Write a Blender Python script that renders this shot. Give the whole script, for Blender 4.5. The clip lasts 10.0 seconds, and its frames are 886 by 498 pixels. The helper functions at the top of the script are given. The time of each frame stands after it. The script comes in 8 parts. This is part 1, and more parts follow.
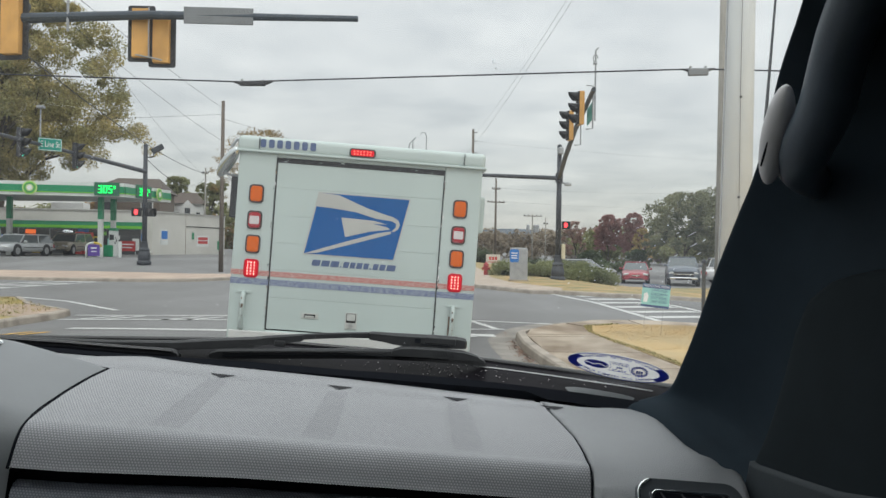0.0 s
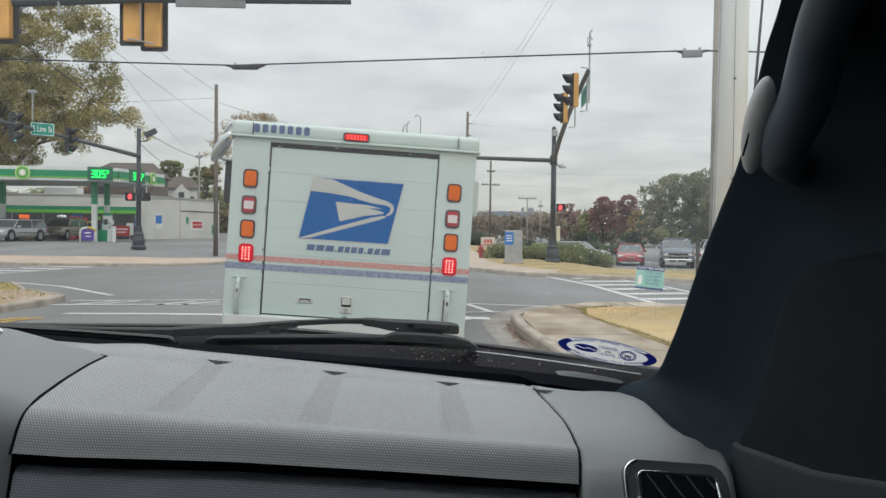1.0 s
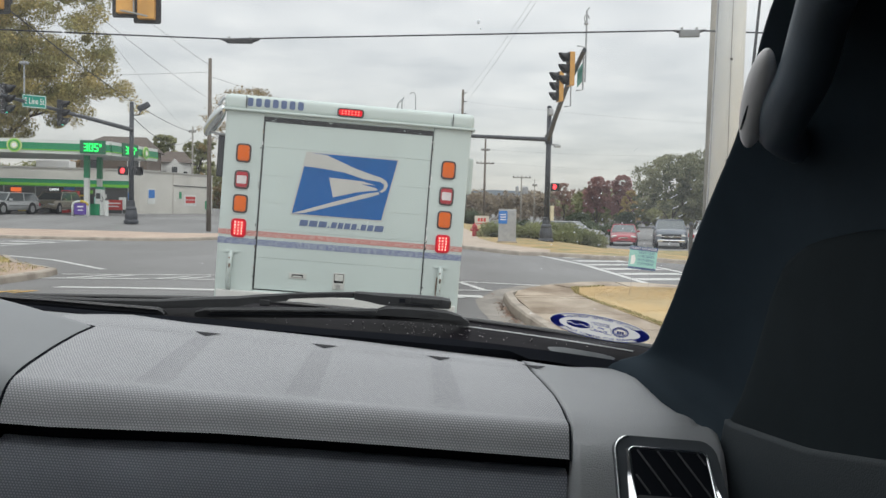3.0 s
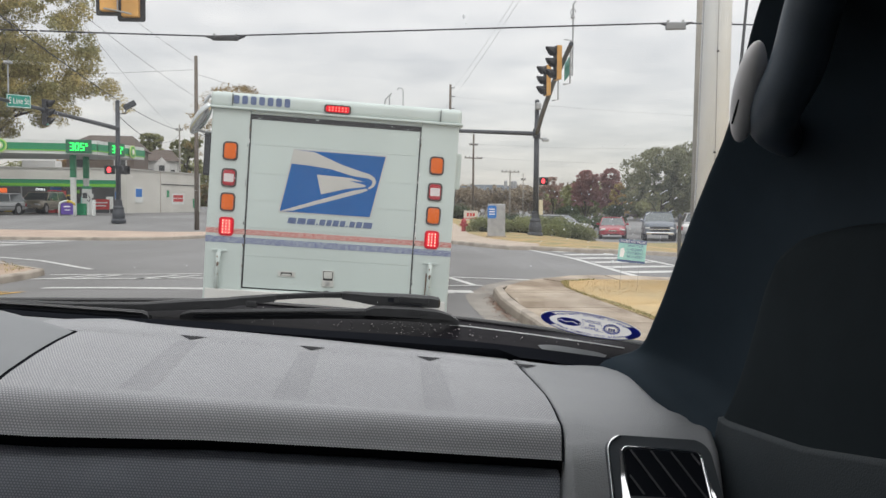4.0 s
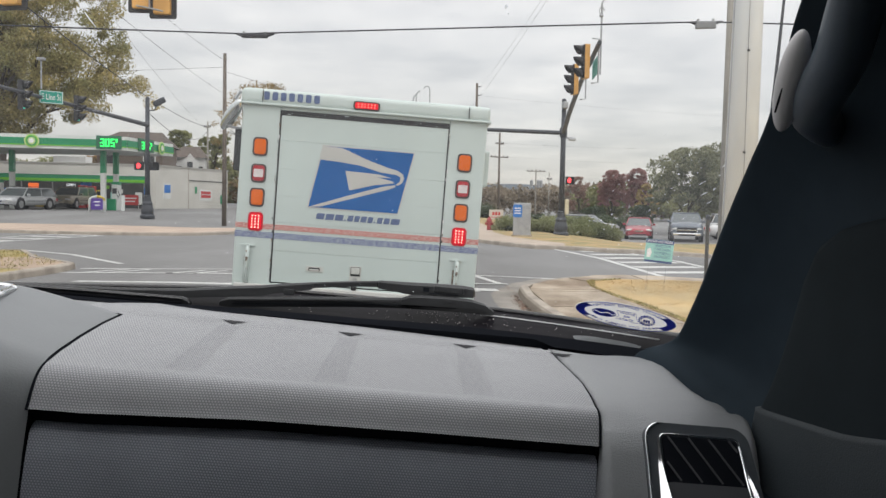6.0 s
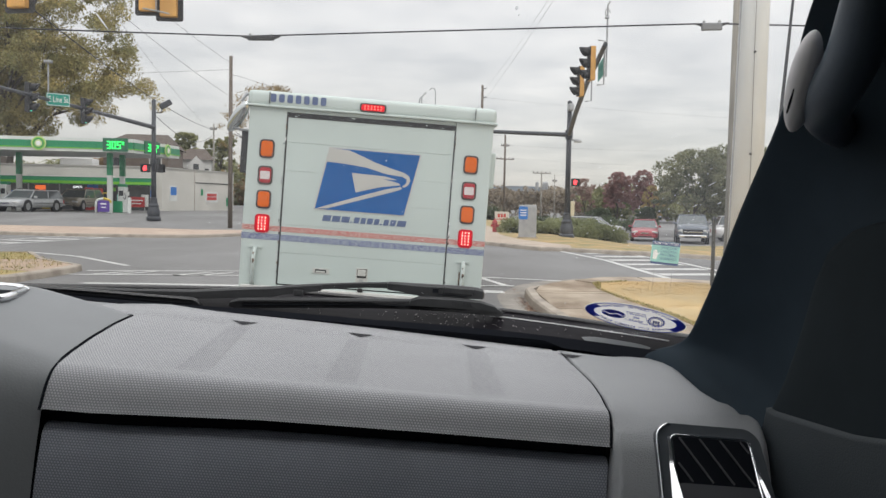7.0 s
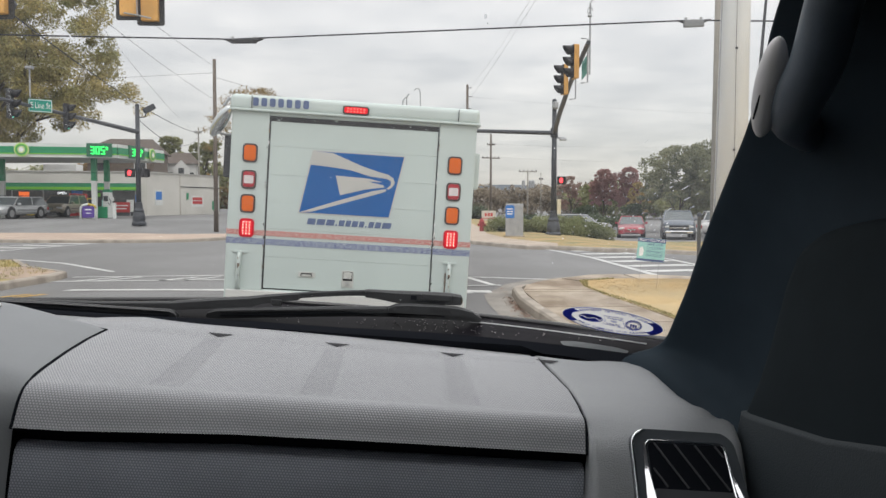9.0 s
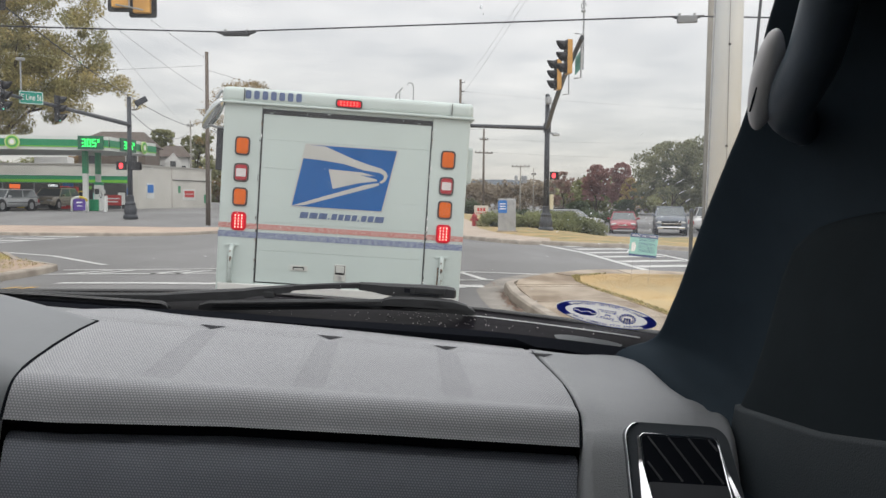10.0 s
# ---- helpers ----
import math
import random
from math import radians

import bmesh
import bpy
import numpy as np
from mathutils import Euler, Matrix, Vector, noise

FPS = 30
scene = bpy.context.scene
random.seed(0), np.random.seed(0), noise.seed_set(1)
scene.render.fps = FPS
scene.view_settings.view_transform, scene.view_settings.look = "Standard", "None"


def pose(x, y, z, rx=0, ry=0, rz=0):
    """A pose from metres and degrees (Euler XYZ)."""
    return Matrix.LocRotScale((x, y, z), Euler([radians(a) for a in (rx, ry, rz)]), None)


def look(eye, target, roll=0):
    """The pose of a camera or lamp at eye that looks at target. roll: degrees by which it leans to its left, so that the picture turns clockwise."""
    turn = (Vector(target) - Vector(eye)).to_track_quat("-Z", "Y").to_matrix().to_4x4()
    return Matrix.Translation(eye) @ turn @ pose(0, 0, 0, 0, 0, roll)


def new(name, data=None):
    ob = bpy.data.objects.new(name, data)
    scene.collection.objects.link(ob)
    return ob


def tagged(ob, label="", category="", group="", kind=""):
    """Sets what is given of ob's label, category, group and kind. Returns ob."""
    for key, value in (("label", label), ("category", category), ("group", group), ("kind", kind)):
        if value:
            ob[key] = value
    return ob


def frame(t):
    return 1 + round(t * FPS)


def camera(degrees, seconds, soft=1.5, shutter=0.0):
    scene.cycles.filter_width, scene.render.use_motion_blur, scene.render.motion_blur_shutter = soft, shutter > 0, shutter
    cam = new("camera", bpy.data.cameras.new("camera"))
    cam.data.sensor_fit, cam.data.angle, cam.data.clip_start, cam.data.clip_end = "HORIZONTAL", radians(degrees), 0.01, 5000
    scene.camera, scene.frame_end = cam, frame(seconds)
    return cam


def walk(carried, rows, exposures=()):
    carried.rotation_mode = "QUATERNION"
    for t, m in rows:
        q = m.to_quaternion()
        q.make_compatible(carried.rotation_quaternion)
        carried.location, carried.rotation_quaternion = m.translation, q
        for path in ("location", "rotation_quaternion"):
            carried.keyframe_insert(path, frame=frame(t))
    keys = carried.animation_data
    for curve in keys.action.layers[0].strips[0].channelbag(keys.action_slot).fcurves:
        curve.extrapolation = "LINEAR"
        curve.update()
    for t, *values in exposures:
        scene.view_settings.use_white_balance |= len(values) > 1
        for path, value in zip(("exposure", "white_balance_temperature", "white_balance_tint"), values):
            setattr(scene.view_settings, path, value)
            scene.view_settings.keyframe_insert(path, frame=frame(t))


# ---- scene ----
cam = camera(55.0, 10.0)
PATH = [
    (0, (0.0415, -0.1907, 1.4480), (0.1391, 1.8069, 1.4435), 0.88),
    (0.5, (0.0387, -0.1864, 1.4451), (0.1491, 1.8104, 1.4158), 0.87),
    (1, (0.0452, -0.2128, 1.4550), (0.1550, 1.7837, 1.4105), 0.58),
    (1.5, (0.0444, -0.1936, 1.4467), (0.1467, 1.8034, 1.4056), 0.64),
    (2, (0.0473, -0.1953, 1.4462), (0.1618, 1.8007, 1.3932), 1.08),
    (2.5, (0.0467, -0.2024, 1.4471), (0.1701, 1.7923, 1.3693), 1.32),
    (4, (0.0508, -0.1815, 1.4519), (0.2011, 1.8101, 1.3457), 0.56),
    (4.5, (0.0507, -0.1747, 1.4591), (0.2184, 1.8161, 1.3669), -0.01),
    (5, (0.0397, -0.1980, 1.4494), (0.1836, 1.7949, 1.3609), -0.05),
    (5.5, (0.0352, -0.1943, 1.4411), (0.1441, 1.7996, 1.3294), 0.79),
    (7, (0.0253, -0.1965, 1.4368), (0.1048, 1.7991, 1.3314), 1.06),
    (7.5, (0.0299, -0.1850, 1.4360), (0.1134, 1.8097, 1.3163), 1.25),
    (8, (0.0320, -0.1893, 1.4377), (0.1284, 1.8045, 1.3135), 0.96),
    (8.5, (0.0365, -0.1936, 1.4434), (0.1386, 1.8004, 1.3274), 0.32),
    (9, (0.0430, -0.1954, 1.4485), (0.1511, 1.7988, 1.3428), 0.10),
    (9.5, (0.0370, -0.1893, 1.4416), (0.1528, 1.8042, 1.3306), 0.41),
    (10, (0.0410, -0.1900, 1.4450), (0.1670, 1.8025, 1.3270), 0.40),
]
walk(cam, [(t, look(eye, target, roll)) for t, eye, target, roll in PATH],
     exposures=[(0.0, -0.14, 6300, 5), (2.5, -0.08, 6320, 6), (4.2, 0.0, 6500, 10), (10.0, 0.0, 6500, 10)])

# ---- light: an overcast sky, brighter towards the zenith, and a very soft sun ----
world = bpy.data.worlds.new("world")
scene.world = world
world.use_nodes = True


def build_world():
    nt = world.node_tree
    nt.nodes.clear()
    nd, ln = nt.nodes.new, nt.links.new
    out, bg = nd("ShaderNodeOutputWorld"), nd("ShaderNodeBackground")
    sky = nd("ShaderNodeTexSky")
    sky.sky_type, sky.sun_disc = "NISHITA", False
    sky.sun_elevation, sky.sun_rotation = radians(42), radians(200)
    co, sep = nd("ShaderNodeTexCoord"), nd("ShaderNodeSeparateXYZ")
    ln(co.outputs["Generated"], sep.inputs[0])
    up = nd("ShaderNodeMath")
    up.operation, up.use_clamp = "MAXIMUM", False
    up.inputs[1].default_value = 0.0
    ln(sep.outputs[2], up.inputs[0])
    cie = nd("ShaderNodeVectorMath")
    cie.operation = "MULTIPLY_ADD"
    cie.inputs[1].default_value, cie.inputs[2].default_value = [z - h for z, h in zip(ZENITH, HORIZON)], HORIZON
    ln(up.outputs[0], cie.inputs[0])
    # cloud base: long soft bands that flatten towards the horizon
    lift = nd("ShaderNodeMath")
    lift.operation = "ADD"
    lift.inputs[1].default_value = 0.12
    ln(up.outputs[0], lift.inputs[0])
    plane = nd("ShaderNodeVectorMath")
    plane.operation = "DIVIDE"
    com = nd("ShaderNodeCombineXYZ")
    for i in range(3):
        ln(lift.outputs[0], com.inputs[i])
    ln(co.outputs["Generated"], plane.inputs[0])
    ln(com.outputs[0], plane.inputs[1])
    tex = nd("ShaderNodeTexNoise")
    tex.inputs["Scale"].default_value, tex.inputs["Detail"].default_value = 2.2, 7.0
    tex.inputs["Roughness"].default_value = 0.55
    ln(plane.outputs[0], tex.inputs["Vector"])
    ramp = nd("ShaderNodeValToRGB")
    ramp.color_ramp.elements[0].position, ramp.color_ramp.elements[1].position = 0.3, 0.72
    ramp.color_ramp.elements[0].color = (0.80, 0.797, 0.797, 1)
    ramp.color_ramp.elements[1].color = (1.12, 1.095, 1.065, 1)
    ln(tex.outputs["Fac"], ramp.inputs[0])
    mul = nd("ShaderNodeVectorMath")
    mul.operation = "MULTIPLY"
    ln(ramp.outputs[0], mul.inputs[0])
    ln(cie.outputs[0], mul.inputs[1])
    scaled = nd("ShaderNodeVectorMath")
    scaled.operation = "SCALE"
    scaled.inputs["Scale"].default_value = 0.02
    ln(sky.outputs[0], scaled.inputs[0])
    add = nd("ShaderNodeVectorMath")
    ln(mul.outputs[0], add.inputs[0])
    ln(scaled.outputs[0], add.inputs[1])
    ln(add.outputs[0], bg.inputs["Color"])
    bg.inputs["Strength"].default_value = 1.0
    ln(bg.outputs[0], out.inputs[0])


HORIZON, ZENITH = (0.60, 0.580, 0.565), (2.02, 2.03, 2.06)
build_world()
sun_data = bpy.data.lights.new("sun", "SUN")
sun_data.energy, sun_data.angle, sun_data.color = 0.9, radians(40), (1.0, 0.97, 0.93)
sun = new("sun", sun_data)
sun.matrix_world = pose(0, 0, 30, 42, 0, 20)


# ---- materials ----
def M(name, col, rough=0.6, metal=0.0, var=0.2, scale=3.0, bump=0.15, bscale=60.0, spec=0.5, coat=0.0, emit=0.0,
      col2=None, each=0.0, dots=0.0, stretch=None, grain=0.0, edges=(0.35, 0.65)):
    """A surface: two scales of colour variation, fine relief, optional difference from piece to piece."""
    m = bpy.data.materials.new(name)
    m.use_nodes = True
    nt = m.node_tree
    nd, ln = nt.nodes.new, nt.links.new
    b = nt.nodes["Principled BSDF"]
    b.inputs["Roughness"].default_value, b.inputs["Metallic"].default_value = rough, metal
    b.inputs["Specular IOR Level"].default_value = spec
    b.inputs["Coat Weight"].default_value = coat
    co = nd("ShaderNodeTexCoord")
    vec = co.outputs["Object"]
    if stretch:
        mp = nd("ShaderNodeMapping")
        mp.inputs["Scale"].default_value = stretch
        ln(vec, mp.inputs["Vector"])
        vec = mp.outputs[0]

    def noise_tex(s, d=4.0):
        t = nd("ShaderNodeTexNoise")
        t.inputs["Scale"].default_value, t.inputs["Detail"].default_value = s, d
        ln(vec, t.inputs["Vector"])
        return t.outputs["Fac"]

    def mix(f, a, c, kind="MIX"):
        x = nd("ShaderNodeMix")
        x.data_type, x.blend_type = "RGBA", kind
        for sock, v in ((x.inputs[0], f), (x.inputs[6], a), (x.inputs[7], c)):
            if hasattr(v, "is_linked"):
                ln(v, sock)
            elif isinstance(v, (int, float)):
                sock.default_value = v
            else:
                sock.default_value = (*v, 1)
        return x.outputs[2]

    dark = col2 if col2 else tuple(c * (1 - var) for c in col)
    rp = nd("ShaderNodeValToRGB")
    rp.color_ramp.elements[0].position, rp.color_ramp.elements[1].position = edges
    ln(noise_tex(scale), rp.inputs[0])
    c = mix(rp.outputs[0], dark, col)
    fine = noise_tex(bscale)
    if var > 0:
        light = nd("ShaderNodeMath")
        light.operation = "MULTIPLY_ADD"
        light.inputs[1].default_value, light.inputs[2].default_value = var, 1 - var / 2
        ln(fine, light.inputs[0])
        g = nd("ShaderNodeCombineXYZ")
        for i in range(3):
            ln(light.outputs[0], g.inputs[i])
        c = mix(1.0, c, g.outputs[0], "MULTIPLY")
    if each:
        inf = nd("ShaderNodeNewGeometry").outputs["Random Per Island"] if each > 0 else nd("ShaderNodeObjectInfo").outputs["Random"]
        e2 = nd("ShaderNodeMath")
        e2.operation = "MULTIPLY_ADD"
        e2.inputs[1].default_value, e2.inputs[2].default_value = abs(each), 1 - abs(each) / 2
        ln(inf, e2.inputs[0])
        g2 = nd("ShaderNodeCombineXYZ")
        for i in range(3):
            ln(e2.outputs[0], g2.inputs[i])
        c = mix(1.0, c, g2.outputs[0], "MULTIPLY")
    ln(c, b.inputs["Base Color"])
    height = fine
    if grain:
        # leather-like cells with soft valleys
        vg = nd("ShaderNodeTexVoronoi")
        vg.feature = "SMOOTH_F1"
        vg.inputs["Scale"].default_value, vg.inputs["Smoothness"].default_value = grain, 0.6
        ln(vec, vg.inputs["Vector"])
        height = vg.outputs["Distance"]
    if dots:
        # round bumps in staggered rows, a metres apart
        a, p = dots, dots * 0.88
        fields = []
        for shift in (0.0, 0.5):
            cell = nd("ShaderNodeVectorMath")
            cell.operation = "MULTIPLY_ADD"
            cell.inputs[1].default_value, cell.inputs[2].default_value = (1 / a, 1 / (2 * p), 0), (shift, shift, 0)
            ln(co.outputs["UV"], cell.inputs[0])
            last = cell.outputs[0]
            for op, val in (("FRACTION", None), ("SUBTRACT", (0.5, 0.5, 0)), ("MULTIPLY", (1, 2 * p / a, 0)), ("LENGTH", None)):
                step = nd("ShaderNodeVectorMath")
                step.operation = op
                ln(last, step.inputs[0])
                if val:
                    step.inputs[1].default_value = val
                last = step.outputs["Value" if op == "LENGTH" else 0]
            fields.append(last)
        near = nd("ShaderNodeMath")
        near.operation = "MINIMUM"
        ln(fields[0], near.inputs[0])
        ln(fields[1], near.inputs[1])
        height = near.outputs[0]
        # shading in the colour: bump tops painted lighter, hollows between them darker
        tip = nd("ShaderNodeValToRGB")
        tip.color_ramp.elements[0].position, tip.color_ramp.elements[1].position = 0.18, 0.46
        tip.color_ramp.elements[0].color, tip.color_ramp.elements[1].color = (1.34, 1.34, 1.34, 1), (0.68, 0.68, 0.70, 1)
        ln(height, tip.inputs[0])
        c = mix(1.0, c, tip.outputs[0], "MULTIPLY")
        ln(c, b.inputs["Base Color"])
    if bump:
        bp = nd("ShaderNodeBump")
        bp.inputs["Strength"].default_value = bump
        bp.inputs["Distance"].default_value = 0.0015 if dots or grain else 0.01
        bp.invert = bool(dots or grain)
        ln(height, bp.inputs["Height"])
        ln(bp.outputs[0], b.inputs["Normal"])
    if emit:
        b.inputs["Emission Color"].default_value = (*col, 1)
        b.inputs["Emission Strength"].default_value = emit
    return m


def glass(name, tint=(1, 1, 1), ior=1.45, film=0.0):
    """A thin clear pane: straight through, with a gloss that grows at grazing angles."""
    m = bpy.data.materials.new(name)
    m.use_nodes = True
    nt = m.node_tree
    nd, ln = nt.nodes.new, nt.links.new
    nt.nodes.remove(nt.nodes["Principled BSDF"])
    tr, gl, fr, mx = nd("ShaderNodeBsdfTransparent"), nd("ShaderNodeBsdfGlossy"), nd("ShaderNodeFresnel"), nd("ShaderNodeMixShader")
    tr.inputs[0].default_value = (*tint, 1)
    gl.inputs["Roughness"].default_value = 0.02
    fr.inputs[0].default_value = ior
    ln(fr.outputs[0], mx.inputs[0])
    ln(tr.outputs[0], mx.inputs[1])
    ln(gl.outputs[0], mx.inputs[2])
    last = mx
    if film:
        # a faint film: veiling glare added as haze, left out low down, plus unwiped smears at the right
        haze, m2 = nd("ShaderNodeBsdfTranslucent"), nd("ShaderNodeMixShader")
        haze.inputs[0].default_value = (0.9, 0.94, 1.0, 1)
        where, sp, rg = nd("ShaderNodeTexCoord"), nd("ShaderNodeSeparateXYZ"), nd("ShaderNodeMapRange")
        ln(where.outputs["Object"], sp.inputs[0])
        ln(sp.outputs[2], rg.inputs["Value"])
        rg.inputs["From Min"].default_value, rg.inputs["From Max"].default_value = 1.31, 1.40
        rg.inputs["To Min"].default_value, rg.inputs["To Max"].default_value = 0.0, film
        side, both = nd("ShaderNodeMapRange"), nd("ShaderNodeMath")
        ln(sp.outputs[0], side.inputs["Value"])
        side.inputs["From Min"].default_value, side.inputs["From Max"].default_value = 0.20, 0.29
        side.inputs["To Min"].default_value, side.inputs["To Max"].default_value = 0.0, 1.4 * film
        both.operation = "ADD"
        ln(rg.outputs[0], both.inputs[0])
        ln(side.outputs[0], both.inputs[1])
        ln(both.outputs[0], m2.inputs[0])
        ln(mx.outputs[0], m2.inputs[1])
        ln(haze.outputs[0], m2.inputs[2])
        last = m2
    ln(last.outputs[0], nt.nodes["Material Output"].inputs[0])
    return m


asphalt = M("asphalt", (0.205, 0.203, 0.202), 0.85, var=0.25, scale=0.35, bump=0.25, bscale=90, col2=(0.15, 0.147, 0.145), stretch=(1.0, 0.45, 1.0))
concrete = M("concrete", (0.43, 0.36, 0.28), 0.85, var=0.35, scale=1.1, bump=0.3, bscale=45, col2=(0.205, 0.152, 0.105), each=-0.2, stretch=(1.3, 0.75, 1), edges=(0.37, 0.63))
joint_dirt = M("joint_dirt", (0.055, 0.048, 0.04), 0.95, var=0.4, scale=6, bump=0.3)
kerb_mat = M("kerb_concrete", (0.42, 0.37, 0.31), 0.85, var=0.3, scale=2.5, bump=0.3, bscale=60, col2=(0.27, 0.235, 0.20))
paint_white = M("road_paint_white", (0.66, 0.66, 0.64), 0.7, var=0.35, scale=5, bump=0.2, bscale=80, col2=(0.45, 0.45, 0.44))
paint_yellow = M("road_paint_yellow", (0.62, 0.36, 0.06), 0.7, var=0.3, scale=5, bump=0.2, bscale=80, col2=(0.45, 0.28, 0.07))
dry_grass = M("dry_grass", (0.54, 0.39, 0.19), 0.95, var=0.14, scale=0.9, bump=0.06, bscale=120, col2=(0.43, 0.34, 0.19))
mixed_grass = M("mixed_grass", (0.36, 0.28, 0.12), 0.95, var=0.4, scale=1.0, bump=0.6, bscale=100, col2=(0.22, 0.21, 0.09))
pole_concrete = M("pole_concrete", (0.72, 0.75, 0.78), 0.85, var=0.08, scale=2.0, bump=0.15, bscale=60, col2=(0.65, 0.68, 0.71), stretch=(2, 2, 0.6))
pole_wood = M("pole_wood", (0.17, 0.14, 0.115), 0.9, var=0.35, scale=4, bump=0.5, bscale=50, stretch=(4, 4, 0.3))
pole_grey_wood = M("pole_grey_wood", (0.36, 0.34, 0.30), 0.9, var=0.3, scale=4, bump=0.5, bscale=50, stretch=(4, 4, 0.3))
black_steel = M("black_painted_steel", (0.045, 0.05, 0.06), 0.5, var=0.2, scale=5, bump=0.08)
navy_steel = M("dark_blue_painted_steel", (0.05, 0.065, 0.085), 0.55, var=0.2, scale=5, bump=0.08)
ochre = M("ochre_signal_paint", (0.74, 0.40, 0.11), 0.5, var=0.25, scale=3, bump=0.08)
yellow_paint = M("yellow_signal_paint", (0.75, 0.38, 0.03), 0.5, var=0.15, scale=3, bump=0.05)
dark_plastic = M("dark_plastic", (0.03, 0.03, 0.033), 0.55, var=0.2, scale=8, bump=0.08)
cable_mat = M("cable_black", (0.035, 0.035, 0.04), 0.7, var=0.1, scale=4, bump=0)
galvanized = M("galvanized", (0.42, 0.43, 0.44), 0.5, 0.6, var=0.2, scale=5, bump=0.1)
sign_green = M("sign_green", (0.02, 0.30, 0.22), 0.45, var=0.1, scale=4, bump=0)
sign_white = M("sign_white", (0.8, 0.8, 0.8), 0.5, var=0.05, scale=4, bump=0)
sign_grey = M("sign_grey_back", (0.22, 0.23, 0.24), 0.5, 0.3, var=0.1, scale=4, bump=0)
lens_red_on = M("lens_red_lit", (1.0, 0.05, 0.06), 0.4, var=0, bump=0, emit=2.4)
lens_green_on = M("lens_green_lit", (0.1, 0.9, 0.6), 0.4, var=0, bump=0, emit=1.0)
lens_off = M("lens_unlit", (0.05, 0.03, 0.02), 0.2, var=0.1, bump=0)
led_green = M("price_digit_green", (0.03, 1.0, 0.16), 0.4, var=0, bump=0, emit=1.7)
truck_white = M("truck_white_paint", (0.510, 0.580, 0.560), 0.42, var=0.08, scale=1.6, bump=0.04, bscale=30, col2=(0.47, 0.53, 0.512), coat=0.2)
truck_panel = M("truck_door_paint", (0.500, 0.572, 0.552), 0.45, var=0.09, scale=1.2, bump=0.05, bscale=25, col2=(0.455, 0.515, 0.498))
truck_edge = M("truck_dark_seam", (0.055, 0.056, 0.058), 0.7, var=0.2, bump=0.1)
band_red = M("worn_red_band", (0.46, 0.15, 0.13), 0.55, var=0.35, scale=95, bump=0.05, bscale=260, col2=(0.52, 0.36, 0.33), stretch=(0.45, 1, 1))
rust_streak = M("rust_streak", (0.30, 0.22, 0.16), 0.8, var=0.5, scale=60, bump=0.1, col2=(0.07, 0.055, 0.05))
band_blue = M("worn_blue_band", (0.135, 0.16, 0.29), 0.55, var=0.35, scale=95, bump=0.05, bscale=260, col2=(0.31, 0.35, 0.41), stretch=(0.45, 1, 1))
emblem_blue = M("emblem_blue", (0.004, 0.100, 0.34), 0.45, var=0.12, scale=4, bump=0.02, spec=0.25)
emblem_grey = M("emblem_pale_grey", (0.48, 0.475, 0.45), 0.45, var=0.08, scale=5, bump=0.02)
mark_navy = M("navy_mark", (0.04, 0.07, 0.20), 0.5, var=0.1, bump=0)
lettering_blue = M("faded_blue_lettering", (0.10, 0.14, 0.27), 0.5, var=0.2, scale=40, bump=0)
bezel_mat = M("lamp_bezel", (0.062, 0.042, 0.038), 0.5, var=0.2, scale=20, bump=0.05)
amber_lens = M("amber_lens", (0.70, 0.135, 0.008), 0.3, var=0.1, scale=40, bump=0.1, bscale=200, spec=0.2)
red_lens = M("red_lens", (0.42, 0.03, 0.04), 0.25, var=0.1, scale=40, bump=0.1, bscale=200)
plate_pale = M("pale_worn_metal", (0.56, 0.57, 0.54), 0.5, 0.15, var=0.15, scale=25, bump=0.05)
clear_lens = M("clear_lens", (0.66, 0.60, 0.60), 0.25, var=0.1, scale=40, bump=0.1, bscale=200)
stop_lens = M("stop_lens_lit", (0.70, 0.003, 0.015), 0.3, var=0.0, bump=0, emit=0.34, spec=0.2)
stop_led = M("stop_led_lit", (1.0, 0.66, 0.55), 0.3, var=0.0, bump=0, emit=1.7)
stop_glow = M("stop_lamp_surround_glow", (0.46, 0.006, 0.02), 0.4, var=0.1, bump=0, emit=0.24, spec=0.2)
stop_lens_dot = M("stop_led_red", (1.0, 0.16, 0.12), 0.3, var=0.0, bump=0, emit=0.95)
rubber = M("black_rubber", (0.025, 0.025, 0.027), 0.7, var=0.3, scale=12, bump=0.15)
chrome = M("chrome", (0.86, 0.87, 0.89), 0.12, 1.0, var=0.03, bump=0)
steel_worn = M("worn_steel", (0.48, 0.49, 0.48), 0.4, 0.8, var=0.2, scale=20, bump=0.1)
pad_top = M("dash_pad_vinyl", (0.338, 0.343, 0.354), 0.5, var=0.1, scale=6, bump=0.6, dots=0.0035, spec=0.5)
channel_mat = M("shaded_channel_vinyl", (0.302, 0.306, 0.317), 0.5, var=0.1, scale=6, bump=0.5, dots=0.0028, spec=0.42)
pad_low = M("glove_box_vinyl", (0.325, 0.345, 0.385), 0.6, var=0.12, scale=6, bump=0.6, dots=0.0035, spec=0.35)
vinyl = M("grained_vinyl", (0.30, 0.31, 0.32), 0.5, var=0.12, scale=5, bump=0.6, bscale=420, spec=0.42, grain=760)
vinyl_smooth = M("smooth_vinyl", (0.225, 0.236, 0.246), 0.5, var=0.1, scale=5, bump=0.08, bscale=420, spec=0.42)
door_vinyl = M("door_vinyl", (0.026, 0.033, 0.038), 0.6, var=0.12, scale=6, bump=0.25, bscale=300, spec=0.25, grain=600)
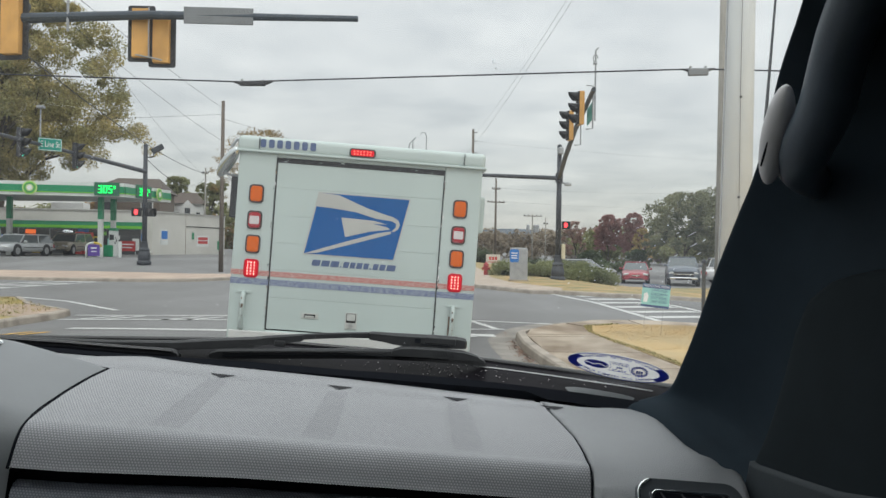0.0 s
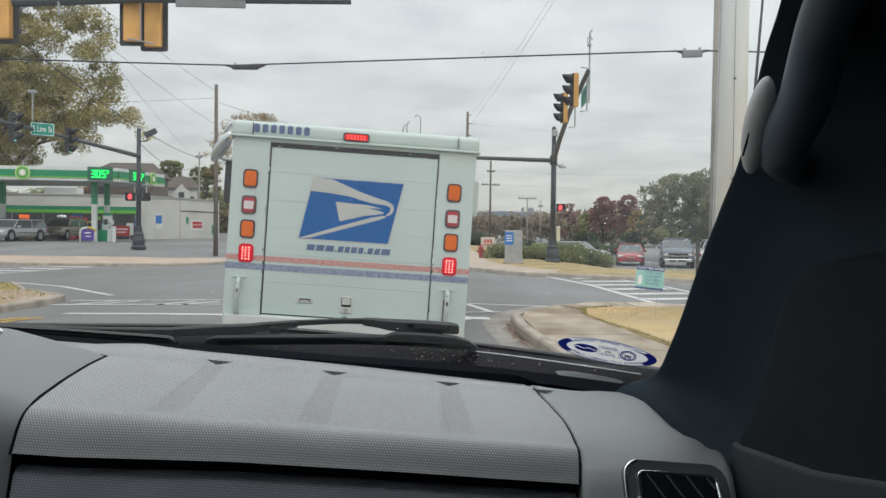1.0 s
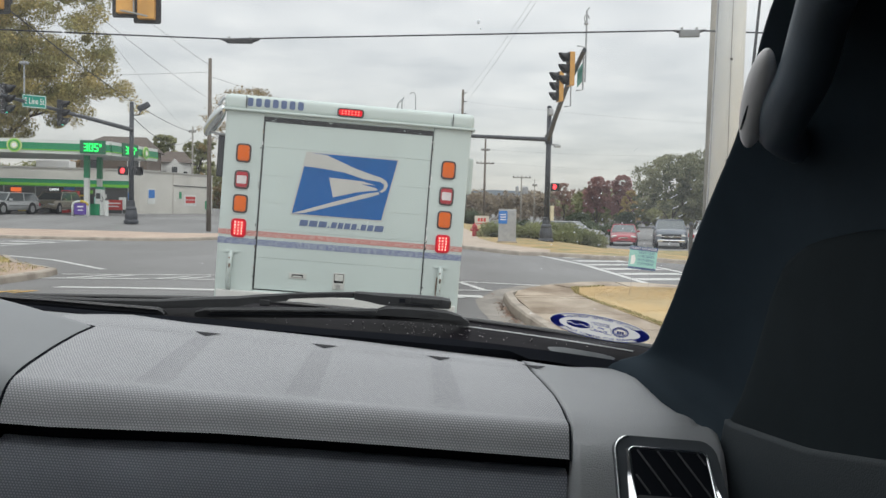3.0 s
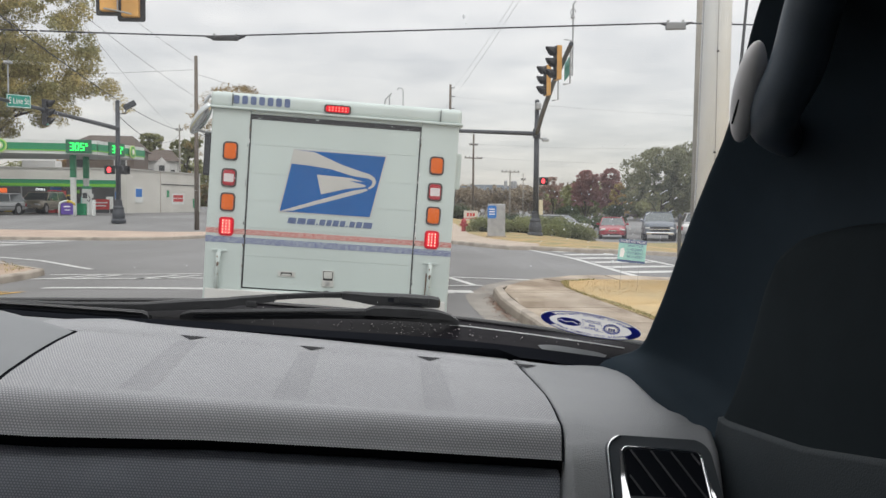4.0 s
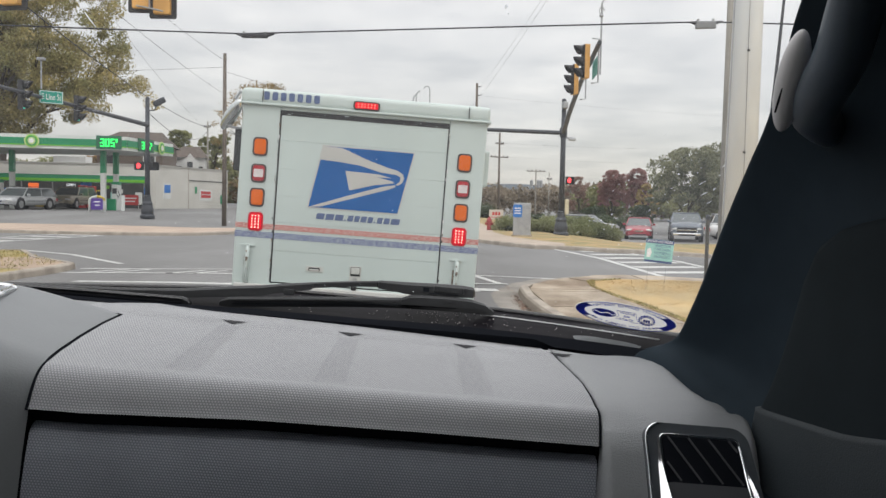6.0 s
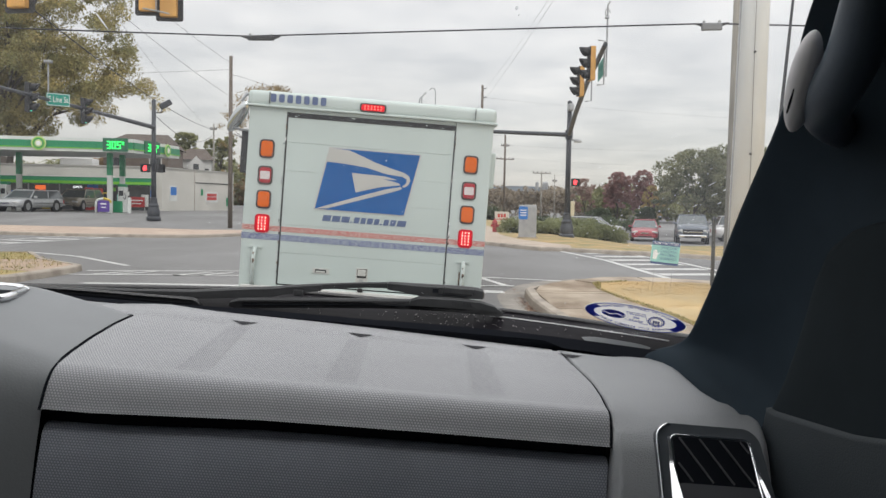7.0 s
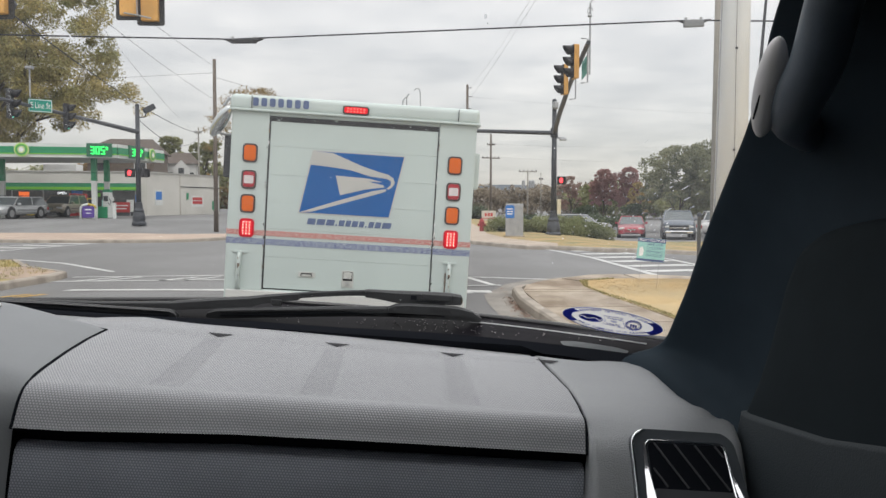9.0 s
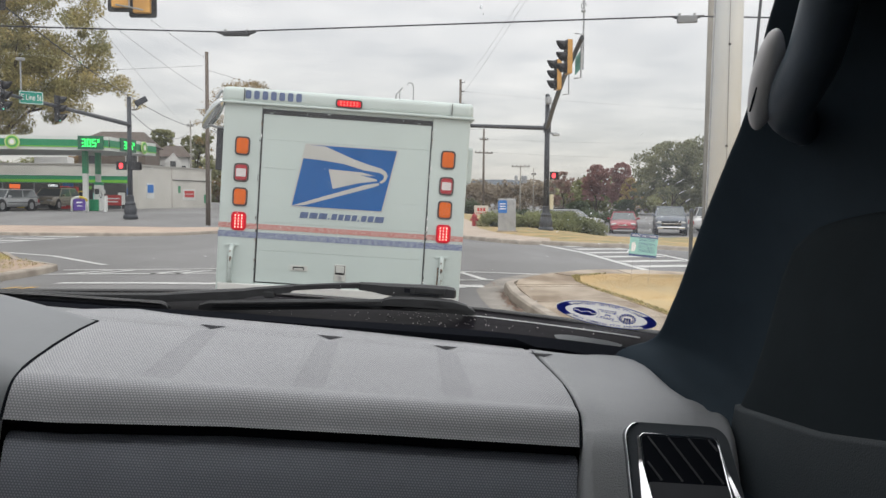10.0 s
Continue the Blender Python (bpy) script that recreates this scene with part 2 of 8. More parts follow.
trim_dark = M("dark_trim", (0.022, 0.023, 0.026), 0.7, var=0.15, scale=6, bump=0.1, bscale=300, spec=0.35)
fabric_dark = M("pillar_trim_grain", (0.0175, 0.0285, 0.0390), 0.8, var=0.12, scale=20, bump=0.05, bscale=500, spec=0.18)
door_cloth = M("door_upper_cloth", (0.0115, 0.0165, 0.0195), 0.85, var=0.12, scale=20, bump=0.05, bscale=500, spec=0.1)
patch_grey = M("cowl_patch_grey", (0.20, 0.21, 0.215), 0.7, var=0.15, scale=20, bump=0.05, spec=0.1)
seal_wet = M("wet_rubber_seal", (0.03, 0.03, 0.032), 0.22, var=0.2, scale=20, bump=0.05, spec=0.6)
handle_plastic = M("handle_plastic", (0.075, 0.095, 0.122), 0.42, var=0.1, scale=12, bump=0.04, bscale=300, spec=0.45)
cap_grey = M("grey_plastic_cap", (0.62, 0.61, 0.62), 0.55, var=0.08, scale=20, bump=0.05)
cap_dark = M("dark_grey_plastic", (0.09, 0.092, 0.10), 0.4, var=0.08, scale=20, bump=0.03)
bezel_gloss = M("glossy_dark_bezel", (0.13, 0.145, 0.16), 0.2, 0.35, var=0.1, scale=20, bump=0.0, spec=0.7)
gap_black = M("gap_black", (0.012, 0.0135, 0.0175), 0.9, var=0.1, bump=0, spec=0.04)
notch_mat = M("notch_mesh", (0.045, 0.045, 0.05), 0.8, var=0.3, scale=400, bump=0, spec=0.1)
wiper_black = M("wiper_black", (0.019, 0.020, 0.022), 0.38, var=0.25, scale=20, bump=0.08, spec=0.4)
cowl_mat = M("wet_black_cowl", (0.0115, 0.0105, 0.0135), 0.4, var=0.3, scale=8, bump=0.03, spec=0.055)
drop_mat = M("water_drop", (0.62, 0.58, 0.58), 0.08, var=0, bump=0, spec=0.8)
privacy_glass = glass("dark_rear_glass", (0.46, 0.48, 0.50))
clear_glass = glass("windshield_glass", (0.905, 0.915, 0.91), film=0.021)
headliner = M("headliner", (0.34, 0.35, 0.37), 0.95, var=0.1, scale=8, bump=0.2)
sticker_white = M("sticker_white", (0.72, 0.72, 0.74), 0.5, var=0.06, scale=30, bump=0)
sticker_blue = M("sticker_blue", (0.045, 0.055, 0.30), 0.5, var=0.1, scale=30, bump=0)
bark = M("bark", (0.09, 0.072, 0.058), 0.95, var=0.35, scale=6, bump=0.6, bscale=25, stretch=(2, 2, 0.5))
wall_cream = M("shop_wall_paint", (0.59, 0.575, 0.53), 0.8, var=0.1, scale=0.6, bump=0.12, bscale=30, col2=(0.52, 0.505, 0.465))
shop_dark = M("shop_window", (0.055, 0.06, 0.065), 0.12, var=0.3, scale=1.5, bump=0)
green_band = M("station_green", (0.01, 0.24, 0.10), 0.4, var=0.1, scale=2, bump=0)
lime_band = M("station_lime", (0.16, 0.50, 0.03), 0.4, var=0.1, scale=2, bump=0)
station_white = M("station_white", (0.66, 0.68, 0.66), 0.45, var=0.08, scale=1.5, bump=0.03)
pale_lime = M("pale_lime_enamel", (0.50, 0.64, 0.26), 0.45, var=0.08, scale=4, bump=0)
soffit = M("canopy_soffit", (0.52, 0.54, 0.53), 0.6, var=0.08, scale=2, bump=0.03)
purple = M("purple_panel", (0.10, 0.05, 0.30), 0.5, var=0.15, scale=8, bump=0)
red_panel = M("red_panel", (0.55, 0.05, 0.05), 0.5, var=0.25, scale=6, bump=0)
blue_panel = M("blue_panel", (0.03, 0.18, 0.55), 0.5, var=0.2, scale=6, bump=0)
yellow_panel = M("yellow_panel", (0.6, 0.45, 0.05), 0.5, var=0.3, scale=6, bump=0)
aqua_panel = M("aqua_panel", (0.30, 0.60, 0.56), 0.5, var=0.12, scale=8, bump=0)
roof_brown = M("brown_shingles", (0.11, 0.085, 0.07), 0.9, var=0.25, scale=3, bump=0.4, bscale=12)
house_white = M("white_siding", (0.6, 0.6, 0.58), 0.7, var=0.08, scale=2, bump=0.1)
stucco = M("pale_stucco", (0.56, 0.52, 0.46), 0.85, var=0.08, scale=1, bump=0.1, bscale=60)
brick_wall = M("brick_wall", (0.26, 0.13, 0.10), 0.85, var=0.3, scale=5, bump=0.3, bscale=14)
rim_grey = M("wheel_rim", (0.42, 0.42, 0.43), 0.35, 0.7, var=0.1, bump=0)
car_glass = M("car_glass", (0.12, 0.135, 0.14), 0.08, 0.3, var=0.1, scale=4, bump=0, spec=0.7)
lamp_glass = M("lamp_glass", (0.6, 0.6, 0.58), 0.15, var=0.1, bump=0)
plate_grey = M("plate_grey", (0.5, 0.5, 0.5), 0.5, var=0.1, bump=0)
distant_hill = M("wooded_hill", (0.10, 0.12, 0.14), 0.95, var=0.3, scale=0.05, bump=0)


def thin_print(name, col):
    """Thin film on glass: daylight from behind shines through it."""
    m = bpy.data.materials.new(name)
    m.use_nodes = True
    nt = m.node_tree
    nd, ln = nt.nodes.new, nt.links.new
    b = nt.nodes["Principled BSDF"]
    b.inputs["Base Color"].default_value = (*col, 1)
    tr, mx = nd("ShaderNodeBsdfTranslucent"), nd("ShaderNodeMixShader")
    tr.inputs[0].default_value = (*col, 1)
    mx.inputs[0].default_value = 0.75
    ln(b.outputs[0], mx.inputs[1])
    ln(tr.outputs[0], mx.inputs[2])
    ln(mx.outputs[0], nt.nodes["Material Output"].inputs[0])
    return m


def car_paint(name, col):
    return M(name, col, 0.3, 0.25, var=0.06, scale=2, bump=0.01, coat=0.5)


def leaves(name, col, col2, each=0.7):
    m = M(name, col, 0.75, var=0.15, scale=0.35, bump=0, col2=col2, each=each)
    b = m.node_tree.nodes["Principled BSDF"]
    nt = m.node_tree
    tr, mx = nt.nodes.new("ShaderNodeBsdfTranslucent"), nt.nodes.new("ShaderNodeMixShader")
    nt.links.new(b.inputs["Base Color"].links[0].from_socket, tr.inputs[0])
    mx.inputs[0].default_value = 0.45
    nt.links.new(b.outputs[0], mx.inputs[1])
    nt.links.new(tr.outputs[0], mx.inputs[2])
    nt.links.new(mx.outputs[0], nt.nodes["Material Output"].inputs[0])
    return m


# ---- builders ----
def mesh_of(bm, name):
    me = bpy.data.meshes.new(name)
    bm.normal_update()
    bm.to_mesh(me)
    bm.free()
    return me


def part(name, bm, material, parent=None, label="", smooth=False):
    """One mesh object under a thing or a part."""
    me = bm if isinstance(bm, bpy.types.Mesh) else mesh_of(bm, name)
    if not me.materials:
        me.materials.append(material)
    if smooth:
        for p in me.polygons:
            p.use_smooth = True
    ob = new(name, me)
    if parent is not None:
        ob.parent = parent
    return tagged(ob, label)


def thing(name, m, label, category, group="", kind=""):
    """An Empty at the base of a thing."""
    ob = new(name)
    ob.empty_display_size = 0.2
    ob.matrix_world = m
    return tagged(ob, label, category, group, kind)


def B():
    return bmesh.new()


def box(bm, x0, x1, y0, y1, z0, z1, bevel=0.0, seg=2, m=None):
    r = bmesh.ops.create_cube(bm, size=1.0)
    vs = r["verts"]
    for v in vs:
        v.co = Vector(((x0 + x1) / 2 + v.co.x * (x1 - x0), (y0 + y1) / 2 + v.co.y * (y1 - y0), (z0 + z1) / 2 + v.co.z * (z1 - z0)))
    if bevel:
        es = list({e for v in vs for e in v.link_edges})
        r = bmesh.ops.bevel(bm, geom=es, offset=bevel, segments=seg, affect="EDGES", profile=0.6)
        vs = list({v for f in r["faces"] for v in f.verts} | {v for v in vs if v.is_valid})
    if m is not None:
        bmesh.ops.transform(bm, matrix=m, verts=[v for v in vs if v.is_valid])
    return bm


def bx(*a, **k):
    return box(B(), *a, **k)


def rod(bm, p0, p1, r0, r1=None, n=12, caps=True):
    p0, p1 = Vector(p0), Vector(p1)
    r1 = r0 if r1 is None else r1
    q = (p1 - p0).to_track_quat("Z", "Y").to_matrix().to_4x4()
    bmesh.ops.create_cone(bm, cap_ends=caps, segments=n, radius1=r0, radius2=r1, depth=(p1 - p0).length,
                          matrix=Matrix.Translation((p0 + p1) / 2) @ q)
    return bm


def tube(bm, pts, r, n=6):
    """A round bar along points; r may be one radius or one for each point."""
    pts = [Vector(p) for p in pts]
    rs = r if isinstance(r, (list, tuple)) else [r] * len(pts)
    rings, side = [], None
    for i, p in enumerate(pts):
        d = (pts[min(i + 1, len(pts) - 1)] - pts[max(i - 1, 0)]).normalized()
        if side is None:
            side = d.orthogonal().normalized()
        side = (side - d * side.dot(d)).normalized()
        up = d.cross(side)
        rings.append([bm.verts.new(p + (side * math.cos(a) + up * math.sin(a)) * rs[i]) for a in (2 * math.pi * k / n for k in range(n))])
    for a, b in zip(rings, rings[1:]):
        for k in range(n):
            bm.faces.new((a[k], a[(k + 1) % n], b[(k + 1) % n], b[k]))
    bm.faces.new(rings[0][::-1])
    bm.faces.new(rings[-1])
    return bm


def lathe(bm, prof, n=16, at=(0, 0, 0)):
    rings = [[bm.verts.new((at[0] + r * math.cos(2 * math.pi * k / n), at[1] + r * math.sin(2 * math.pi * k / n), at[2] + z)) for k in range(n)] for r, z in prof]
    for a, b in zip(rings, rings[1:]):
        for k in range(n):
            bm.faces.new((a[k], a[(k + 1) % n], b[(k + 1) % n], b[k]))
    bm.faces.new(rings[0][::-1])
    bm.faces.new(rings[-1])
    return bm


def plate(bm, pts, depth, m=None):
    """A polygon in x and z, depth thick towards +y."""
    a = [bm.verts.new((x, 0, z)) for x, z in pts]
    b = [bm.verts.new((x, depth, z)) for x, z in pts]
    bm.faces.new(a)
    bm.faces.new(b[::-1])
    n = len(pts)
    for i in range(n):
        bm.faces.new((a[i], b[i], b[(i + 1) % n], a[(i + 1) % n]))
    bmesh.ops.recalc_face_normals(bm, faces=bm.faces[:])
    if m is not None:
        bmesh.ops.transform(bm, matrix=m, verts=a + b)
    return bm


def prism(bm, pts, z0, z1):
    """A polygon in x and y between two heights."""
    a = [bm.verts.new((x, y, z0)) for x, y in pts]
    b = [bm.verts.new((x, y, z1)) for x, y in pts]
    bm.faces.new(a[::-1])
    bm.faces.new(b)
    n = len(pts)
    for i in range(n):
        bm.faces.new((a[i], a[(i + 1) % n], b[(i + 1) % n], b[i]))
    bmesh.ops.recalc_face_normals(bm, faces=bm.faces[:])
    return bm


def rounded(w, h, r, n=5):
    pts = []
    for cx, cz, a0 in ((w / 2 - r, h / 2 - r, 0), (-w / 2 + r, h / 2 - r, 90), (-w / 2 + r, -h / 2 + r, 180), (w / 2 - r, -h / 2 + r, 270)):
        for k in range(n + 1):
            a = radians(a0 + 90 * k / n)
            pts.append((cx + r * math.cos(a), cz + r * math.sin(a)))
    return pts


def sheet(rows, thickness=0.0, uv=True):
    """A surface from rows of points, with a UV in metres along both ways."""
    bm = B()
    vs = [[bm.verts.new(p) for p in row] for row in rows]
    lay = bm.loops.layers.uv.new("UVMap")
    us, wv = {}, {}
    for i, row in enumerate(vs):
        for j, v in enumerate(row):
            us[v] = 0.0 if j == 0 else us[row[j - 1]] + (v.co - row[j - 1].co).length
            wv[v] = 0.0 if i == 0 else wv[vs[i - 1][j]] + (v.co - vs[i - 1][j].co).length
    for a, b in zip(vs, vs[1:]):
        for j in range(len(a) - 1):
            f = bm.faces.new((a[j], a[j + 1], b[j + 1], b[j]))
            f.smooth = True
            for l in f.loops:
                l[lay].uv = (us[l.vert], wv[l.vert])
    if thickness:
        bm.normal_update()
        bmesh.ops.solidify(bm, geom=bm.faces[:], thickness=thickness)
    return bm


def words(text, size, material, m, parent=None, name="lettering", depth=0.003, width=0.0, align="CENTER", bold=0.0):
    """Writing in the built-in font as a flat mesh, in x and z, facing -y before m."""
    cu = bpy.data.curves.new("writing", "FONT")
    cu.body, cu.size, cu.extrude, cu.align_x, cu.align_y = text, size, depth, align, "CENTER"
    cu.offset = bold * size
    ob = bpy.data.objects.new("writing", cu)
    me = bpy.data.meshes.new_from_object(ob)
    bpy.data.objects.remove(ob)
    bpy.data.curves.remove(cu)
    if width and len(me.vertices):
        xs = [v.co.x for v in me.vertices]
        k = width / (max(xs) - min(xs))
        me.transform(Matrix.Diagonal((k, 1, 1, 1)))
    me.transform(m @ pose(0, 0, 0, 90, 0, 0))
    return part(name, me, material, parent)


def bars(total, height, n, material, m, parent, name="lettering_bar"):
    """Unreadable or withheld writing: plain bars of its size."""
    w = total / n
    for i in range(n):
        x = -total / 2 + w * (i + 0.5)
        b = plate(B(), [(x - w * 0.36, -height / 2), (x + w * 0.36, -height / 2), (x + w * 0.36, height / 2), (x - w * 0.36, height / 2)], -0.003)
        bmesh.ops.transform(b, matrix=m, verts=b.verts[:])
        part(name, b, material, parent)


def ease(t):
    t = min(1.0, max(0.0, t))
    return t * t * (3 - 2 * t)


def hgt(x, y):
    """Height of the ground: it rises to the filling station, falls to the far car park, and the lanes are crowned."""
    up = 0.53 * ease((-x - 6) / 7) * ease((y - 33) / 17)
    down = -0.75 * ease((x - 6) / 8) * ease((y - 17) / 18)
    crown = -0.058 * max(-3.2, min(2.2, x + 0.3)) * (1 - ease((y - 11) / 4))
    return up + down + crown


def patch(poly, dz, skirt=0.25, step=1.5):
    """A sheet over the polygon that follows the ground dz above it, with sides that go down."""
    bm = B()
    bm.faces.new([bm.verts.new((x, y, 0)) for x, y in poly])
    if step:
        for ax in (0, 1):
            lo, hi = min(p[ax] for p in poly), max(p[ax] for p in poly)
            st = max(step, (hi - lo) / 60)
            k = lo + st
            while k < hi - 0.05:
                no = [0, 0, 0]
                no[ax] = 1
                co = [0, 0, 0]
                co[ax] = k
                bmesh.ops.bisect_plane(bm, geom=bm.verts[:] + bm.edges[:] + bm.faces[:], plane_co=co, plane_no=no)
                k += st
    bmesh.ops.recalc_face_normals(bm, faces=bm.faces[:])
    if bm.faces[:][0].normal.z < 0:
        bmesh.ops.reverse_faces(bm, faces=bm.faces[:])
    for v in bm.verts:
        v.co.z = hgt(v.co.x, v.co.y) + dz
    if skirt:
        edge = [e for e in bm.edges if e.is_boundary]
        r = bmesh.ops.extrude_edge_only(bm, edges=edge)
        for g in r["geom"]:
            if isinstance(g, bmesh.types.BMVert):
                g.co.z -= skirt
        bmesh.ops.recalc_face_normals(bm, faces=bm.faces[:])
    return bm


def stripe(p0, p1, w, dz=0.008):
    """A painted line between two points on the road."""
    a, b = Vector(p0), Vector(p1)
    n = max(1, int((b - a).length / 0.7))
    d = (b - a).normalized()
    s = Vector((-d.y, d.x)) * w / 2
    bm, last = B(), None
    for i in range(n + 1):
        c = a + (b - a) * i / n
        row = [bm.verts.new((q.x, q.y, hgt(q.x, q.y) + dz)) for q in (c - s, c + s)]
        if last:
            bm.faces.new((last[0], row[0], row[1], last[1]))
        last = row
    bmesh.ops.recalc_face_normals(bm, faces=bm.faces[:])
    if bm.faces[:][0].normal.z < 0:
        bmesh.ops.reverse_faces(bm, faces=bm.faces[:])
    return bm


def setting(name, bm, material, label, category, smooth=False):
    return tagged(part(name, bm, material, None, "", smooth), label, category, "", "structure")


# ---- the ground: one sheet to the horizon ----
def breaks(lo, hi, step, far):
    inner = list(np.arange(lo, hi + 0.01, step))
    out, d = [], step
    v = hi
    while v < far:
        d *= 1.5
        v += d
        out.append(v)
    neg, d, v = [], step, lo
    while v > -far:
        d *= 1.5
        v -= d
        neg.append(v)
    return [*neg[::-1], *inner, *out]


def ground_mesh():
    xs, ys = breaks(-40, 26, 0.75, 2500), breaks(-6, 66, 0.75, 2500)
    verts = [(x, y, hgt(x, y)) for y in ys for x in xs]
    w = len(xs)
    faces = [(j * w + i, j * w + i + 1, (j + 1) * w + i + 1, (j + 1) * w + i) for j in range(len(ys) - 1) for i in range(w - 1)]
    me = bpy.data.meshes.new("ground")
    me.from_pydata(verts, [], faces)
    for p in me.polygons:
        p.use_smooth = True
    return me


setting("ground", ground_mesh(), asphalt, "weathered grey asphalt of the crossing and its roads", "road")

# ---- near corner with pavement, kerb and dry lawn ----
KERB = [(2.35, -14), (2.25, 2), (2.05, 7), (1.97, 10.44), (1.92, 11.51), (1.87, 12.56), (1.9, 13.5), (2.08, 14.0), (2.42, 14.5), (2.95, 15.2), (3.6, 15.8), (4.2, 15.95), (4.75, 15.85), (5.6, 15.35), (8, 14.95), (34, 13.8)]
LAWN = [(3.7, -14), (3.62, 4), (3.55, 10.7), (3.45, 11.8), (3.28, 12.6), (3.16, 13.6), (3.22, 14.3), (3.85, 14.66), (4.85, 14.62), (5.5, 14.4), (8, 14.1), (34, 13.0), (34, -14)]


def kerb_strip(line, w, top, base=-0.05, drop=None):
    """A kerb along a line, w wide to its right-hand side, with a rounded upper edge."""
    bm, last = B(), None
    pts = []
    for a, b in zip(line, line[1:]):
        n = max(1, int(math.dist(a, b) / 0.6))
        pts += [(a[0] + (b[0] - a[0]) * k / n, a[1] + (b[1] - a[1]) * k / n) for k in range(n)]
    pts.append(line[-1])
    for i, p in enumerate(pts):
        q0, q1 = Vector(pts[max(0, i - 1)]), Vector(pts[min(len(pts) - 1, i + 1)])
        d = (q1 - q0).normalized()
        s = Vector((d.y, -d.x))
        t = top * (drop(p) if drop else 1.0)
        z = hgt(*p)
        wob = 0.006 * noise.noise((p[0] * 0.8, p[1] * 0.8, 3))
        prof = [(0.0, base), (0.015, t - 0.03), (0.04, t), (w, t + 0.003), (w + 0.005, base)]
        row = [bm.verts.new((p[0] + s.x * (o + wob), p[1] + s.y * (o + wob), z + h + wob)) for o, h in prof]
        if last:
            for k in range(4):
                bm.faces.new((last[k], row[k], row[k + 1], last[k + 1]))
        last = row
    bmesh.ops.recalc_face_normals(bm, faces=bm.faces[:])
    return bm


def corner_drop(p):
    return 1 - 0.6 * ease((p[1] - 13.6) / 1.2) * (1 - ease((p[0] - 5.5) / 2))


setting("kerb_1", kerb_strip(KERB, 0.16, 0.14, drop=corner_drop), kerb_mat, "stained concrete kerb round the street corner", "kerb")
gut = [(x - 0.45, y) for x, y in KERB[:8]] + [(2.0, 15.0), (2.5, 15.8), (3.3, 16.5), (4.3, 16.75)] + KERB[8:12][::-1] + KERB[:8][::-1]
setting("gutter_1", patch(gut, 0.007, 0.0, 0.8), M("gutter_concrete", (0.30, 0.275, 0.245), 0.85, var=0.3, scale=2, bump=0.3, col2=(0.2, 0.185, 0.165)), "stained concrete gutter beside the kerb", "gutter")
setting("lawn_1", patch(LAWN, 0.135, 0.2, 1.0), dry_grass, "dry straw-coloured lawn at the street corner", "lawn")


lf_straw = leaves("straw_blades", (0.61, 0.43, 0.20), (0.53, 0.385, 0.175), 0.12)
lf_edge = leaves("green_brown_blades", (0.40, 0.36, 0.15), (0.30, 0.25, 0.11), 0.4)


def blades(poly, n, h, seed, dz, flat=1.0):
    """Short grass, standing thin and slanted over a polygon."""
    rnd = random.Random(seed)
    xs, ys = [p[0] for p in poly], [p[1] for p in poly]

    def inside(x, y):
        c = False
        for (ax, ay), (bx_, by) in zip(poly, poly[1:] + poly[:1]):
            if (ay > y) != (by > y) and x < (bx_ - ax) * (y - ay) / (by - ay) + ax:
                c = not c
        return c

    verts, faces = [], []
    while len(faces) < n:
        x, y = rnd.uniform(min(xs), max(xs)), rnd.uniform(min(ys), max(ys))
        if not inside(x, y):
            continue
        z = hgt(x, y) + dz
        a, l = rnd.uniform(0, 6.28), h * rnd.uniform(0.5, 1.3)
        w = 0.012
        lean = rnd.uniform(0.2, 0.9) * l * flat
        k = len(verts)
        verts += [(x - w * math.cos(a), y - w * math.sin(a), z), (x + w * math.cos(a), y + w * math.sin(a), z), (x + lean * math.sin(a), y - lean * math.cos(a), z + l)]
        faces.append((k, k + 1, k + 2))
    me = bpy.data.meshes.new("grass")
    me.from_pydata(verts, [], faces)
    return me


near_lawn = [(3.62, 6), (3.55, 10.7), (3.45, 11.8), (3.26, 12.6), (3.12, 13.6), (3.2, 14.36), (3.85, 14.72), (4.85, 14.68), (5.5, 14.46), (9, 14.0), (9, 6)]
tagged(part("grass", blades(near_lawn, 70000, 0.006, 3, 0.134, 6.0), lf_straw), "short dry straw-coloured grass on the corner lawn", "grass", "", "stuff")
lawn_rim = near_lawn[:7]
tagged(part("grass", blades(lawn_rim + [(x + 0.10 + 0.05 * math.sin(5 * y), y - 0.06) for x, y in lawn_rim[::-1]], 1500, 0.03, 4, 0.133), lf_edge), "longer green and brown grass along the lawn edge", "grass", "", "stuff")

# paving slabs beside the near kerb
pav = setting("pavement_1", patch([(x + 0.17, y) for x, y in KERB[:8]] + [(2.2, 14.0), (2.55, 14.5), (3.05, 15.05), (3.62, 15.6), (4.2, 15.75), (4.75, 15.65), (5.5, 15.15), (8, 14.75), (34, 13.6)] + LAWN[:-1][::-1], 0.085, 0.1, 1.2), joint_dirt, "concrete pavement with dark joints", "pavement")


def slab_at(poly):
    bm = patch(poly, 0.128, 0.05, 0)
    part("paving_slab", bm, concrete, pav)


def inner_x(y):
    for (ax, ay), (cx, cy) in zip(KERB, KERB[1:]):
        if ay <= y <= cy:
            return ax + (cx - ax) * (y - ay) / (cy - ay) + 0.175
    return 2.1


def lawn_x(y):
    for (ax, ay), (cx, cy) in zip(LAWN, LAWN[1:]):
        if ay <= y <= cy:
            return ax + (cx - ax) * (y - ay) / (cy - ay) - 0.01
    return 3.2


